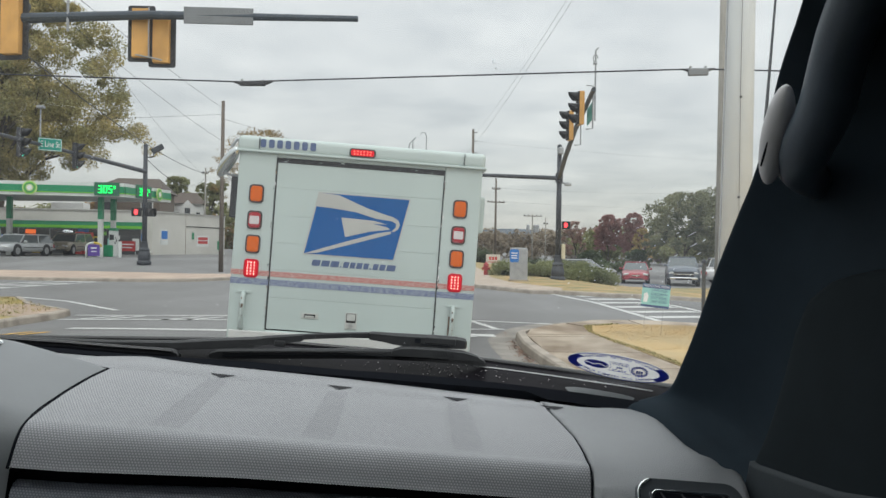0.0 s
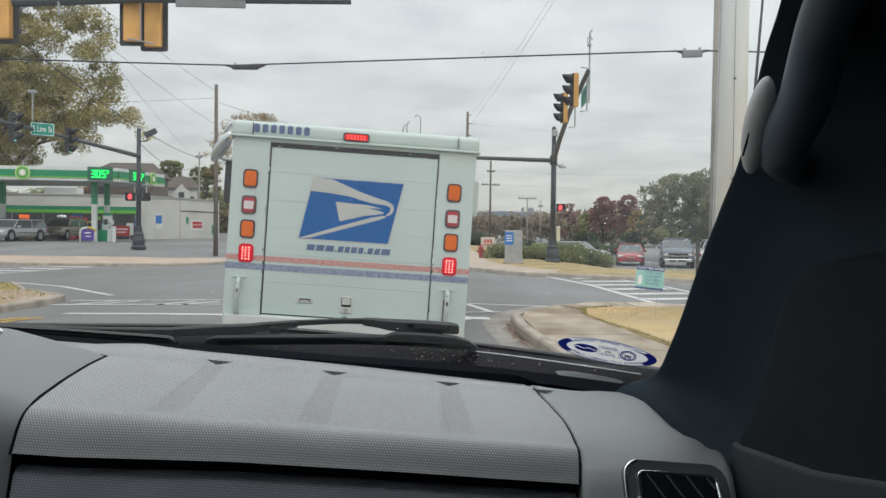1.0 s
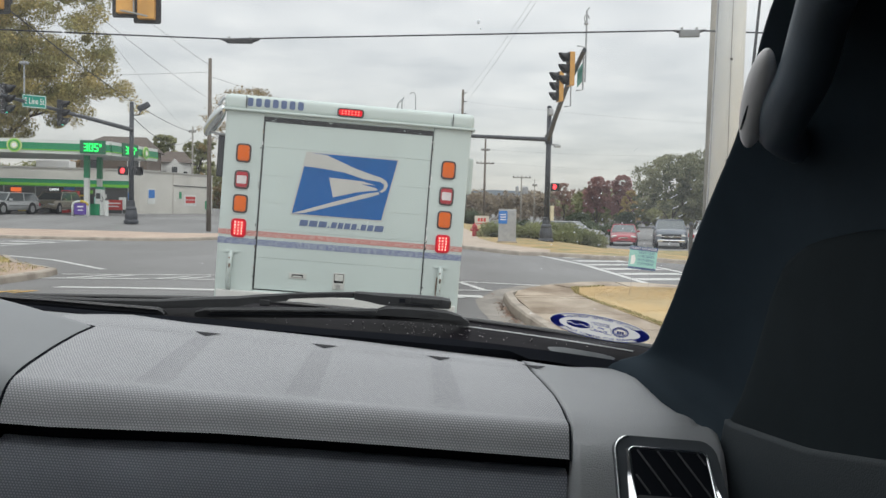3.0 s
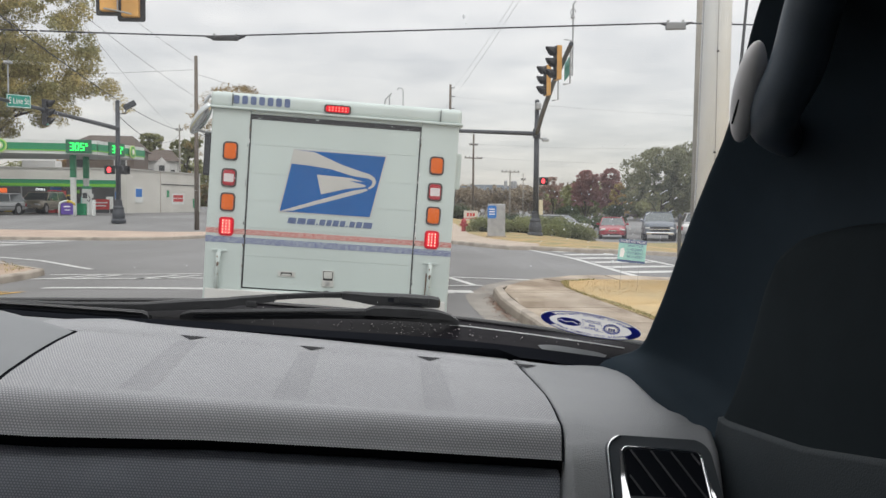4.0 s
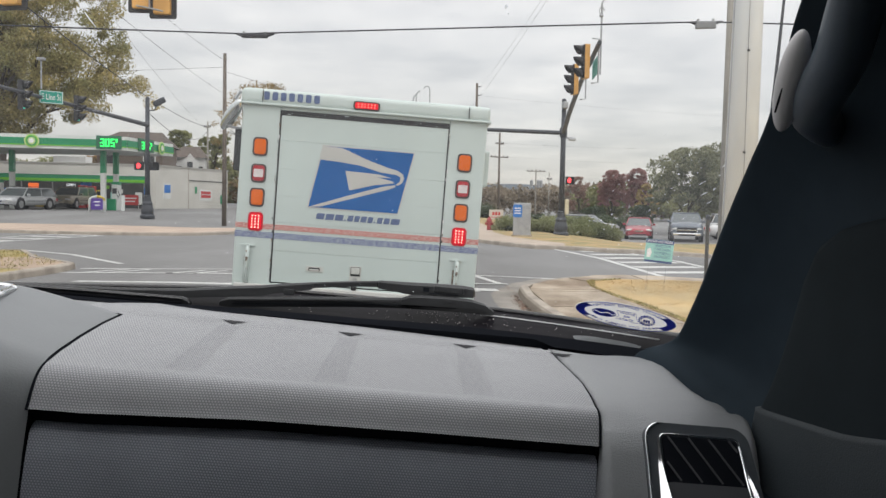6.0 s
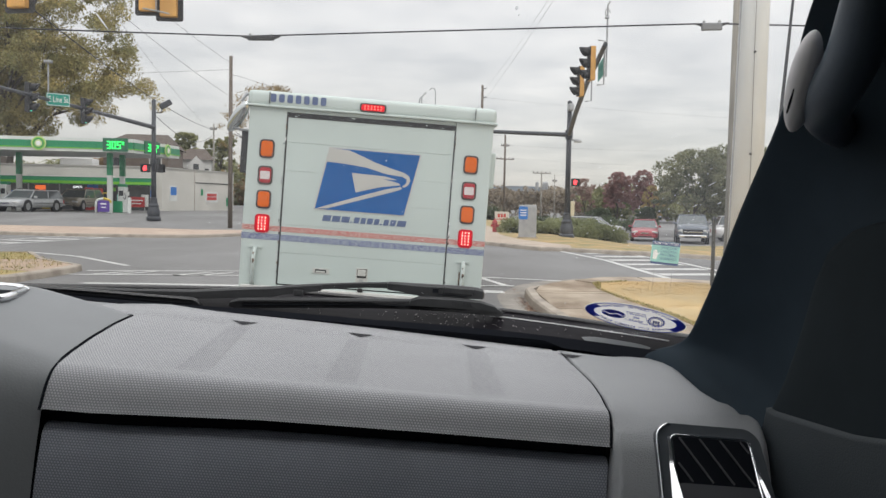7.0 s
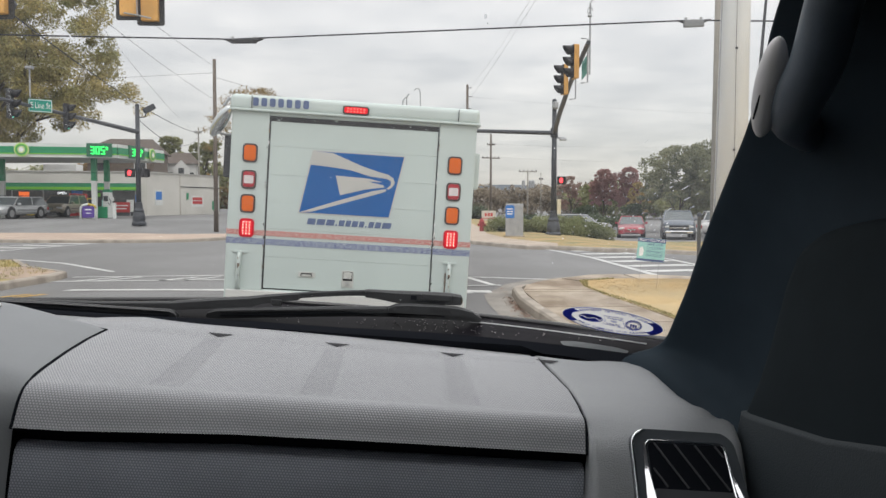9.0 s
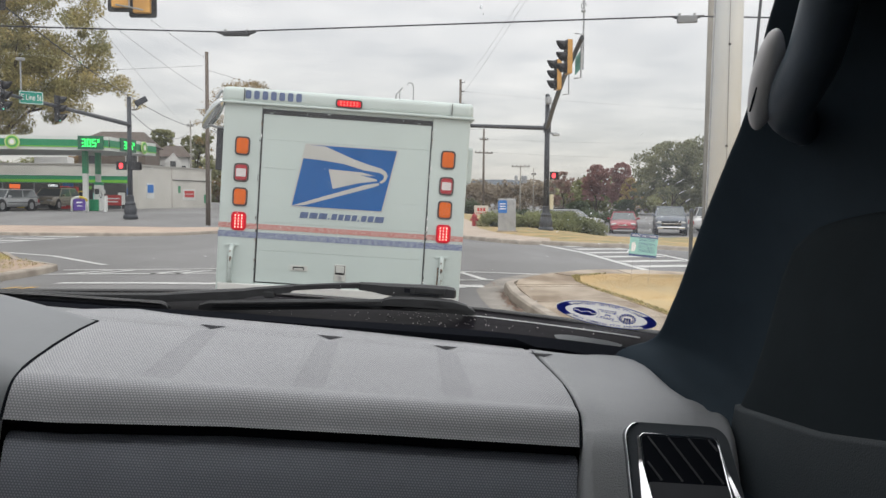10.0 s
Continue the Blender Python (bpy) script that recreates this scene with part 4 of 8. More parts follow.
    part("roof_vent", lathe(B(), [(0.03, 2.24), (0.03, 2.30), (0.05, 2.33), (0.045, 2.37), (0.01, 2.385)], 12, (0.17, 1.6, 0)), galvanized, t)
    part("roof_antenna", tube(B(), [(0.34, 1.3, 2.24), (0.36, 1.3, 2.44), (0.41, 1.3, 2.50)], 0.008, 6), galvanized, t)
    return t


mail_truck()


# ---- the car that the camera sits in ----
CAR = pose(0, 0, 0, 0, 4.3, 0)
car = thing("car", CAR, "car cabin with a grey dimpled vinyl dashboard", "car")


def lerp_table(tab, v):
    if v <= tab[0][0]:
        return tab[0][1]
    for (a, x), (b, y) in zip(tab, tab[1:]):
        if v <= b:
            return x + (y - x) * (v - a) / (b - a)
    return tab[-1][1]


def smooth_table(tab, v, d=0.012):
    return sum(lerp_table(tab, v + d * k) for k in (-2, -1, 0, 1, 2)) / 5


PAD_PROFILE = [(0.762, 1.1645), (0.767, 1.1815), (0.774, 1.1975), (0.7815, 1.2078), (0.791, 1.2135), (0.82, 1.218), (0.88, 1.227), (0.95, 1.237), (1.02, 1.245), (1.06, 1.2495), (1.09, 1.2525), (1.105, 1.2535)]
PAD_LEFT = [(0.762, -0.4745), (0.772, -0.473), (0.789, -0.4705), (0.834, -0.4708), (0.896, -0.4675), (0.957, -0.461), (1.005, -0.453), (1.012, -0.475), (1.03, -0.515), (1.055, -0.512), (1.105, -0.43)]
PAD_RIGHT = [(0.762, 0.1742), (0.79, 0.1735), (0.834, 0.175), (0.883, 0.1745), (0.936, 0.169), (1.006, 0.1612), (1.065, 0.159), (1.105, 0.158)]
# three shallow channels that run from a small notch towards the cabin: x at the notch, sideways drift
CHANNELS = [(-0.302, -0.020), (-0.136, -0.010), (0.030, 0.004)]


# the pad twists: its lip rises and its far edge sinks towards the door
LIP = [(-0.415, 0.0), (-0.23, 0.0075), (-0.04, 0.0092), (0.18, 0.0095)]
FAR_EDGE = [(-0.42, 0.0), (-0.303, -0.0024), (-0.134, -0.0056), (0.031, -0.0088), (0.16, -0.0095)]


def twist(x, y):
    return lerp_table(LIP, x) * ease((0.80 - y) / 0.035) + lerp_table(FAR_EDGE, x) * ease((y - 0.80) / 0.25) - 0.007 * ease((y - 1.035) / 0.07) * ease((x + 0.5) / 0.15)


def pad_z(x, y):
    z = smooth_table(PAD_PROFILE, y, 0.0015) - 0.0065 * ((x + 0.23) / 0.38) ** 2 * ease((y - 1.03) / 0.07) + twist(x, y)
    for cx, dr in CHANNELS:
        t = (1.012 - y) / 0.218
        if -0.05 < t < 1.05:
            off = abs(x - (cx + dr * t)) / (0.0165 + 0.006 * t)
            side = 1 - ease((off - 0.55) / 0.75)
            ends = ease((1.0 - t) / 0.16) * ease((t - 0.0) / 0.25)
            z -= (0.0012 + 0.0022 * t) * side * ends
    return z


def pad_rows(nx, ys, inset=0.0):
    rows = []
    for y in ys:
        a, b = lerp_table(PAD_LEFT, y) + inset, lerp_table(PAD_RIGHT, y) - inset
        rows.append([(a + (b - a) * i / nx, y, pad_z(a + (b - a) * i / nx, y)) for i in range(nx + 1)])
    return rows


ys = [0.762 + 0.032 * i / 24 for i in range(24)] + [0.794 + 0.309 * i / 80 for i in range(81)]
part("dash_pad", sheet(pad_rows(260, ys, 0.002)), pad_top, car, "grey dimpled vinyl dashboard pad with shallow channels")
for cx, dr in CHANNELS + [(0.170, 0.012)]:
    notch_rows = []
    for lev in range(6):
        half, py = 0.0178 * (1 - lev / 5) + 0.0006, 1.0275 - 0.0185 * lev / 5
        notch_rows.append([(cx + half * q / 4, py, pad_z(cx + half * q / 4, py) + 0.0007) for q in range(-4, 5)])
    part("pad_notch", sheet(notch_rows[::-1]), notch_mat, car, "small dark mesh notch")
# channel floors: finer grain, with the recess's shade painted as a darker vinyl
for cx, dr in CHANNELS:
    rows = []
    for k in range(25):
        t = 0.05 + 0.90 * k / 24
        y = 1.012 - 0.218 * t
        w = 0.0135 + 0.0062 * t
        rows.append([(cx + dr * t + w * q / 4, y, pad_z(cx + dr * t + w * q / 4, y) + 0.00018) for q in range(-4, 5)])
    part("channel_floor", sheet(rows[::-1]), channel_mat, car, "finer grained floor of a channel, painted darker as shade")
# black sheet under the pad stands in for the shade in its gaps
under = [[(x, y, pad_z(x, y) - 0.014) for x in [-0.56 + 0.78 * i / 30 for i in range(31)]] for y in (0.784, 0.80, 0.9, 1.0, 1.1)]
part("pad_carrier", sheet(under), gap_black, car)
# seam lines at both ends of the pad
for tab in (PAD_LEFT, PAD_RIGHT):
    pts = [(lerp_table(tab, y), y, pad_z(lerp_table(tab, y), y) - 0.0016) for y in ys[::2] if y < (1.006 if tab is PAD_LEFT else 1.05)]
    part("pad_seam", tube(B(), pts, 0.0019 if tab is PAD_LEFT else 0.0011, 8), gap_black, car)

# black box as the shade in the gap, and glove box door below the pad
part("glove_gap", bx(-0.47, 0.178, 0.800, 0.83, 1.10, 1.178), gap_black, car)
gl_rows = []
for y, z in [(0.775, 1.1560), (0.764, 1.1585), (0.755, 1.1560), (0.7495, 1.149), (0.745, 1.12), (0.742, 1.09), (0.742, 1.05), (0.748, 0.98), (0.76, 0.90)]:
    gl_rows.append([(-0.473 - 0.03 * (1.16 - z) + (0.648 + 0.042 * (1.16 - z)) * i / 40, y + 0.022, z - 0.0065 - 0.004 + 1.15 * lerp_table(LIP, -0.473 + 0.648 * i / 40) * ease((z - 0.9) / 0.2)) for i in range(41)])
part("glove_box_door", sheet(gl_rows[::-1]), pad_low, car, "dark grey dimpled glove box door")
# another black box, as shade beside the glove box door
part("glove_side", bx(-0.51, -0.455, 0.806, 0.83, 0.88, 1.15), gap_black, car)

# centre console: a swelling that rises beside the pad
CON = [(0.0, 0.0), (0.01, 0.0045), (0.05, 0.0140), (0.09, 0.0225), (0.13, 0.0305), (0.16, 0.031), (0.45, 0.028)]
rows = []
for y, dz in [(0.760, -0.30), (0.763, -0.16), (0.766, -0.07), (0.770, -0.025), (0.776, -0.006)] + [(v, 0.0) for v in np.arange(0.783, 1.10, 0.012)]:
    left = lerp_table(PAD_LEFT, max(0.762, y)) - 0.002 - 0.03 * max(0.0, -dz - 0.03) + 0.008 * ease((y - 1.0) / 0.01)
    base = smooth_table(PAD_PROFILE, min(y, 1.03), 0.01)
    fade = 1.0 - ease((y - 0.985) / 0.10)
    sink = -0.0022 * ease((y - 1.0) / 0.01)
    rows.append([(left - u, float(y) - 0.10 * u * (1 if dz < 0 else 0), base + dz + sink + smooth_table(CON, u, 0.004) * fade) for u in np.arange(0, 0.46, 0.0125)])
part("console_top", sheet([r[::-1] for r in rows]), vinyl_smooth, car, "smooth grey vinyl centre console top")
cv = B()
ring = [(-0.652 + x, 0.945 + z, 1.2675 + 0.06 * z) for x, z in rounded(0.125, 0.085, 0.018, 5)]
tube(cv, ring + ring[:1], 0.0055, 8)
vr = part("centre_vent", cv, chrome, car, "chrome-rimmed centre air vent", smooth=True)
part("vent_mouth", prism(B(), [(-0.652 + x, 0.945 + z) for x, z in rounded(0.119, 0.079, 0.016, 5)], 1.255, 1.2690), gap_black, vr)

# right end of the dashboard with the side vent
END = [(1.08, 1.232), (1.05, 1.238), (0.98, 1.235), (0.90, 1.228), (0.83, 1.219), (0.79, 1.212), (0.768, 1.205), (0.755, 1.196), (0.742, 1.178), (0.722, 1.140), (0.705, 1.10), (0.693, 1.05), (0.688, 0.98), (0.69, 0.88)]
rows = []
for y, z in END:
    a = lerp_table(PAD_RIGHT, y) + 0.003 if y > 0.742 else 0.176 + (1.16 - z) * 0.02
    row = []
    for i in range(25):
        u = i / 24
        x = a + (0.360 + 0.050 * ease((y - 0.775) / 0.09) - a) * u
        pad = smooth_table(PAD_PROFILE, max(0.775, min(y, 1.05)), 0.004)
        k = ease(u / 0.35)
        row.append((x, y + (0.02 if y < 0.8 else 0) * ease((u - 0.55) / 0.45), (pad if y > 0.742 else z) * (1 - k) + z * k + twist(0.16, y) * (1 - ease((x - 0.17) / 0.10)) * ease((y - 0.80) / 0.05) + 0.006 * ease((x - 0.22) / 0.08) * ease((0.92 - y) / 0.08) * ease((y - 0.762) / 0.03) - 0.11 * max(0.0, (x - 0.352 + 0.045 * ease((y - 0.755) / 0.13)) / 0.07) ** 2))
    row.append((row[-1][0] + 0.004, row[-1][1] + 0.12, row[-1][2] - 0.01))
    if y < 0.775:
        row.insert(0, (0.1765, 0.775, row[0][2]))
    else:
        row.insert(0, (row[0][0] - 0.0005, row[0][1], row[0][2] - 0.004))
    rows.append(row)
part("dash_end", sheet(rows), vinyl, car, "grained grey vinyl end of the dashboard", smooth=True)

VENT = Matrix.Translation((0.285, 0.7265, 1.150)) @ pose(0, 0, 0, -29, 0, 0)

def slant(x, z):
    return (x - (0.12 + 1.1 * (x + 0.005)) * (z - 0.055), z)


def vent_ring(x0, x1, z0, z1, r):
    return [slant(px + (x0 + x1) / 2, pz + (z0 + z1) / 2) for px, pz in rounded(x1 - x0, z1 - z0, r, 6)]


vent = part("side_vent", plate(B(), vent_ring(-0.0665, 0.0545, -0.092, 0.068, 0.018), 0.014, VENT @ pose(0, -0.007, 0)), bezel_gloss, car, "side air vent with glossy black bezel and chrome rim")
rim = vent_ring(-0.050, 0.0405, -0.080, 0.0548, 0.007)
part("vent_rim", tube(B(), [VENT @ Vector((x, -0.008, z)) for x, z in rim + rim[:1]], [0.0013 + 0.0026 * ease((0.035 - z) / 0.03) * (1 if x > 0 else 0) for x, z in rim + rim[:1]], 8), chrome, vent, "chrome rim", smooth=True)
for inner, outer, drop in (((-0.0515, -0.0485), (-0.0530, -0.0625), 0.24), ((0.0415, 0.0470), (0.0405, 0.0395), 0.29)):
    # chrome wedges that broaden downwards beside the mouth
    wedge = []
    for k in range(13):
        z = 0.052 - 0.132 * k / 12
        xi, xo = inner[0] + (inner[1] - inner[0]) * ease(k / 12), outer[0] + (outer[1] - outer[0]) * ease(k / 11)
        wedge.append([VENT @ Vector((*slant(xo + (xi - xo) * q / 6, z), -0.0085 - 0.72 * (xi - xo) * q / 6 - drop * max(0.0, 0.02 - z))).xzy for q in range(7)])
    part("vent_rim", sheet(wedge), chrome, vent, "broad chrome edge", smooth=True)
# thin chrome tube added to draw a highlight along the bezel
corner = [p for p in vent_ring(-0.0650, 0.0530, -0.092, 0.0665, 0.017) if p[0] < -0.045 and p[1] > -0.095]
corner.sort(key=lambda p: p[1] + p[0])
part("bezel_edge", tube(B(), [VENT @ Vector((x, -0.0075, z)) for x, z in corner], [0.0006] + [0.0017] * (len(corner) - 2) + [0.0006], 8), chrome, vent, "chrome tube drawing the highlight on the bezel's outer edge", smooth=True)
part("vent_mouth", plate(B(), vent_ring(-0.0475, 0.0385, -0.078, 0.0525, 0.005), -0.003, VENT @ pose(0, -0.006, 0)), gap_black, vent)
for k in range(-1, 4):
    pts = []
    for q in range(25):
        z = 0.0515 - 0.0485 * q / 24
        x = -0.0405 + 0.0235 * k + 0.75 * (0.0515 - z)
        lo, hi = slant(-0.0465, z)[0], slant(0.0375, z)[0]
        if lo <= x <= hi:
            pts.append(VENT @ Vector((x, -0.0105, z)))
    part("vent_slat", tube(B(), pts, 0.0011, 6), cap_dark, vent)
part("vent_flap", plate(B(), vent_ring(-0.0465, 0.0375, -0.070, 0.0005, 0.002), -0.004, VENT @ pose(0, -0.0085, 0)), cap_dark, vent)

# defroster shelf, cowl and windshield
def cowl_rise(x):
    return 0.005 * ease(x / 0.1) + 0.012 * max(0.0, x - 0.05) - 0.073 * max(0.0, min(0.9, -x) - 0.32)


def base_y(x):
    return 1.225 - 0.75 * max(0.0, x + 0.16) ** 2 - 0.10 * max(0.0, -x - 0.75) ** 2


xs = [-1.55 + 2.03 * i / 60 for i in range(61)]
part("defroster_shelf", sheet([[(x, min(1.10, base_y(x) - 0.03), 1.2445 if x < 0.16 else 1.234) for x in xs], [(x, min(1.106, base_y(x) - 0.024), 1.226) for x in xs], [(x, base_y(x) - 0.012, 1.224) for x in xs], [(x, base_y(x) - 0.006, 1.2362 - 0.02 * max(0.0, -x - 0.3) + 0.032 * max(0.0, x + 0.13)) for x in xs], [(x, base_y(x) + 0.004, 1.231 + 0.032 * max(0.0, x + 0.13)) for x in xs]]), gap_black, car, "black shelf below the windshield")
part("cowl", sheet([[(x, base_y(x) + dy, z + cowl_rise(x)) for x in xs] for dy, z in ((0.0, 1.216), (0.03, 1.226), (0.07, 1.240), (0.10, 1.252), (0.125, 1.256), (0.14, 1.250), (0.15, 1.22))]), cowl_mat, car, "dark glossy wet cowl panel")
part("cowl_insert", sheet([[(x, base_y(x) + 0.040 + 0.02 * f, 1.2358 + 0.0118 * f * (1 - ((x - 0.268) / 0.066) ** 4) + 0.002 * (x - 0.22)) for x in [0.204 + 0.128 * i / 16 for i in range(17)]] for f in (0.0, 0.33, 0.66, 1.0)]), patch_grey, car, "raised grey patch on the cowl", smooth=True)
# pale grey tube paints the sky highlight along the wet cowl
edge = [(x, base_y(x) + 0.09, 1.2480 + cowl_rise(x)) for x in xs if 0.06 < x < 0.375]
part("cowl_edge", tube(B(), edge, 0.0015, 6), plate_grey, car, "pale line painting the sky's reflection on the wet cowl edge")
lip = [(x, base_y(x) + 0.118, 1.2565 + cowl_rise(x)) for x in xs]
part("cowl_seal", tube(B(), lip, 0.0045, 8), seal_wet, car, "black rubber cowl seal", smooth=True)
# opaque rain drops, their pinkish glint put into a pale colour
rnd = random.Random(11)
db = B()
for i in range(170):
    x = rnd.choice([rnd.uniform(-0.30, 0.30), rnd.gauss(0.02, 0.06)])
    dy = rnd.uniform(0.045, 0.10)
    z = 1.216 + (dy / 0.10) * 0.036 + cowl_rise(x)
    bmesh.ops.create_icosphere(db, subdivisions=1, radius=rnd.choice([0.0004, 0.0005, 0.0007, 0.0009, 0.0012]), matrix=Matrix.Translation((x, base_y(x) + dy, z + 0.0005)) @ Matrix.Diagonal((1.3, 1.3, 0.6, 1)))
tagged(part("rain_drops", db, drop_mat, car, smooth=True), "rain drops on the cowl", "", "", "stuff")

SLOPE = radians(44)


def glass_y(x):
    return 1.285 - 0.45 * max(0.0, x + 0.16) ** 2 - 0.10 * max(0.0, -x - 0.75) ** 2


g_rows = []
gx = [-1.55 + 1.93 * i / 60 for i in range(61)]
for k in range(13):
    s = 1.12 * k / 12
    g_rows.append([(x * (1 - 0.10 * s), glass_y(x) - s * math.cos(SLOPE) + 0.03 * math.sin(s * 2.8), 1.224 + s * math.sin(SLOPE)) for x in gx])
ws = part("windshield", sheet(g_rows), clear_glass, car, "clear sloping windshield with rain specks")
ws.visible_shadow = False
db = B()
for i in range(190):
    x, s = rnd.uniform(-0.45, 0.33), rnd.uniform(0.08, 0.46)
    long, lean = 1.0, 0
    if i < 95:
        # streaks and drops gathered on the outer half of the glass
        x, s = rnd.gauss(0.27, 0.05), rnd.gauss(0.36, 0.05)
        long, lean = rnd.choice([1.0, 1.0, 1.2, 1.5, 2.5, 4.5]), rnd.uniform(30, 50)
    x = min(0.345, x)
    p = (x * (1 - 0.10 * s), glass_y(x) - s * math.cos(SLOPE) + 0.03 * math.sin(s * 2.8) + 0.001, 1.224 + s * math.sin(SLOPE))
    bmesh.ops.create_icosphere(db, subdivisions=1, radius=rnd.choice([0.0004, 0.0005, 0.0006, 0.0009]), matrix=Matrix.Translation(p) @ pose(0, 0, 0, 46, 0, 0) @ pose(0, 0, 0, 0, lean, 0) @ Matrix.Diagonal((1, 0.4, long, 1)))
for x, s, r, long, lean in ((-0.517, 0.578, 0.0013, 10.0, 24), (-0.500, 0.52, 0.0008, 4.0, 20), (0.0247, 0.6546, 0.0026, 1.3, 0), (0.029, 0.645, 0.0016, 1.0, 0), (0.2620, 0.4735, 0.0006, 8.0, -38), (0.335, 0.375, 0.0008, 7.0, -42), (0.318, 0.352, 0.0008, 5.0, -40), (0.3450, 0.385, 0.0009, 3.0, -30), (0.328, 0.395, 0.0007, 9.0, -42)):
    p = (x * (1 - 0.10 * s), glass_y(x) - s * math.cos(SLOPE) + 0.03 * math.sin(s * 2.8) + 0.001, 1.224 + s * math.sin(SLOPE))
    bmesh.ops.create_icosphere(db, subdivisions=2, radius=r, matrix=Matrix.Translation(p) @ pose(0, 0, 0, 46, 0, 0) @ pose(0, 0, 0, 0, math.copysign(lean, x), 0) @ Matrix.Diagonal((0.8, 0.3, long, 1)))
speck_mat = thin_print("glass_specks", (0.93, 0.94, 0.96))
rs = tagged(part("rain_specks", db, speck_mat, ws, smooth=True), "", "", "", "stuff")

# wipers
def flat_bar(pts, w, h):
    bm, last = B(), None
    for i, p in enumerate(pts):
        ww = w[i] if isinstance(w, list) else w
        hh = h[i] if isinstance(h, list) else h
        row = [bm.verts.new((p[0], p[1] + dy * ww, p[2] + dz * hh)) for dy, dz in ((-0.5, -0.5), (-0.5, 0.3), (-0.2, 0.5), (0.2, 0.5), (0.5, 0.3), (0.5, -0.5))]
        if last:
            for k in range(6):
                bm.faces.new((last[k], last[(k + 1) % 6], row[(k + 1) % 6], row[k]))
        else:
            bm.faces.new(row)
        last = row
    bm.faces.new(last)
    bmesh.ops.recalc_face_normals(bm, faces=bm.faces[:])
    return bm


wip = part("wiper_arm", flat_bar([(-0.75, 1.28, 1.2300), (-0.55, 1.28, 1.2375), (-0.44, 1.28, 1.2445), (-0.352, 1.28, 1.2559), (-0.304, 1.28, 1.2614), (-0.281, 1.28, 1.2668), (-0.238, 1.28, 1.2737), (-0.2225, 1.28, 1.2763), (-0.2185, 1.28, 1.2780), (-0.181, 1.28, 1.2829), (-0.142, 1.28, 1.2873), (-0.108, 1.28, 1.2899)],
                                   [0.014, 0.016, 0.018, 0.020, 0.020, 0.018, 0.016, 0.015, 0.010, 0.009, 0.009, 0.009], [0.010, 0.013, 0.015, 0.0175, 0.0175, 0.0150, 0.0135, 0.0125, 0.0098, 0.0095, 0.0093, 0.0105]), wiper_black, car, "black wiper arm")
part("arm_clip", flat_bar([(-0.1085, 1.275, 1.2900), (-0.107, 1.275, 1.2900), (-0.084, 1.275, 1.2896), (-0.064, 1.275, 1.2883), (-0.045, 1.275, 1.2880), (0.004, 1.275, 1.2900), (0.043, 1.275, 1.2906), (0.057, 1.275, 1.2900), (0.060, 1.275, 1.2890)], [0.010, 0.016, 0.020, 0.024, 0.026, 0.026, 0.026, 0.024, 0.016], [0.010, 0.0136, 0.0156, 0.0190, 0.0210, 0.0205, 0.0195, 0.0170, 0.010]), wiper_black, wip, "hinged clip at the end of the arm")
part("clip_lid", bx(-0.012, 0.040, 1.260, 1.264, 1.2855, 1.2975, 0.002), wiper_black, wip)
part("clip_groove", bx(-0.020, 0.030, 1.2585, 1.262, 1.2833, 1.2846), gap_black, wip)
part("clip_notch", bx(-0.030, -0.020, 1.2588, 1.2625, 1.2860, 1.2930), gap_black, wip)
part("wiper_tab", bx(-0.268, -0.250, 1.268, 1.282, 1.2580, 1.2690, 0.002), wiper_black, wip)
bl = part("wiper_blade", flat_bar([(-0.3725, 1.262, 1.2355), (-0.3714, 1.262, 1.2362), (-0.3565, 1.262, 1.2393), (-0.328, 1.262, 1.2418), (-0.234, 1.262, 1.2498), (-0.139, 1.262, 1.2579), (-0.066, 1.262, 1.2628), (-0.004, 1.262, 1.2648), (0.054, 1.262, 1.2648), (0.089, 1.262, 1.2615), (0.094, 1.262, 1.2600)], 0.014, [0.004, 0.0087, 0.0155, 0.0165, 0.0168, 0.0168, 0.0175, 0.018, 0.018, 0.0125, 0.005]), wiper_black, wip, "black beam wiper blade")
part("blade_groove", flat_bar([(-0.35, 1.254, 1.2372), (-0.234, 1.254, 1.2475), (-0.139, 1.254, 1.2556), (-0.066, 1.254, 1.2600), (0.03, 1.254, 1.2618)], 0.003, 0.0012), gap_black, bl)
part("blade_ridge", flat_bar([(-0.35, 1.2545, 1.2425), (-0.234, 1.2545, 1.2528), (-0.139, 1.2545, 1.2608), (-0.075, 1.2545, 1.2650)], 0.004, 0.0016), seal_wet, bl)
jt = part("wiper_joint", flat_bar([(-0.0675, 1.256, 1.2650), (-0.066, 1.256, 1.2668), (-0.053, 1.256, 1.2700), (-0.034, 1.256, 1.2712), (0.014, 1.256, 1.2725), (0.053, 1.256, 1.2722), (0.078, 1.256, 1.2690), (0.084, 1.256, 1.2665)], 0.020, [0.004, 0.0106, 0.0154, 0.0166, 0.0170, 0.0154, 0.0106, 0.005]), wiper_black, bl)
for k in range(7):
    rib = bx(-0.0012, 0.0012, 1.2435, 1.2470, -0.0035, 0.0035, 0.0006)
    bmesh.ops.transform(rib, matrix=pose(0.006 + 0.0052 * k, 0, 1.2725, 0, -28, 0), verts=rib.verts[:])
    part("joint_rib", rib, trim_dark, jt)
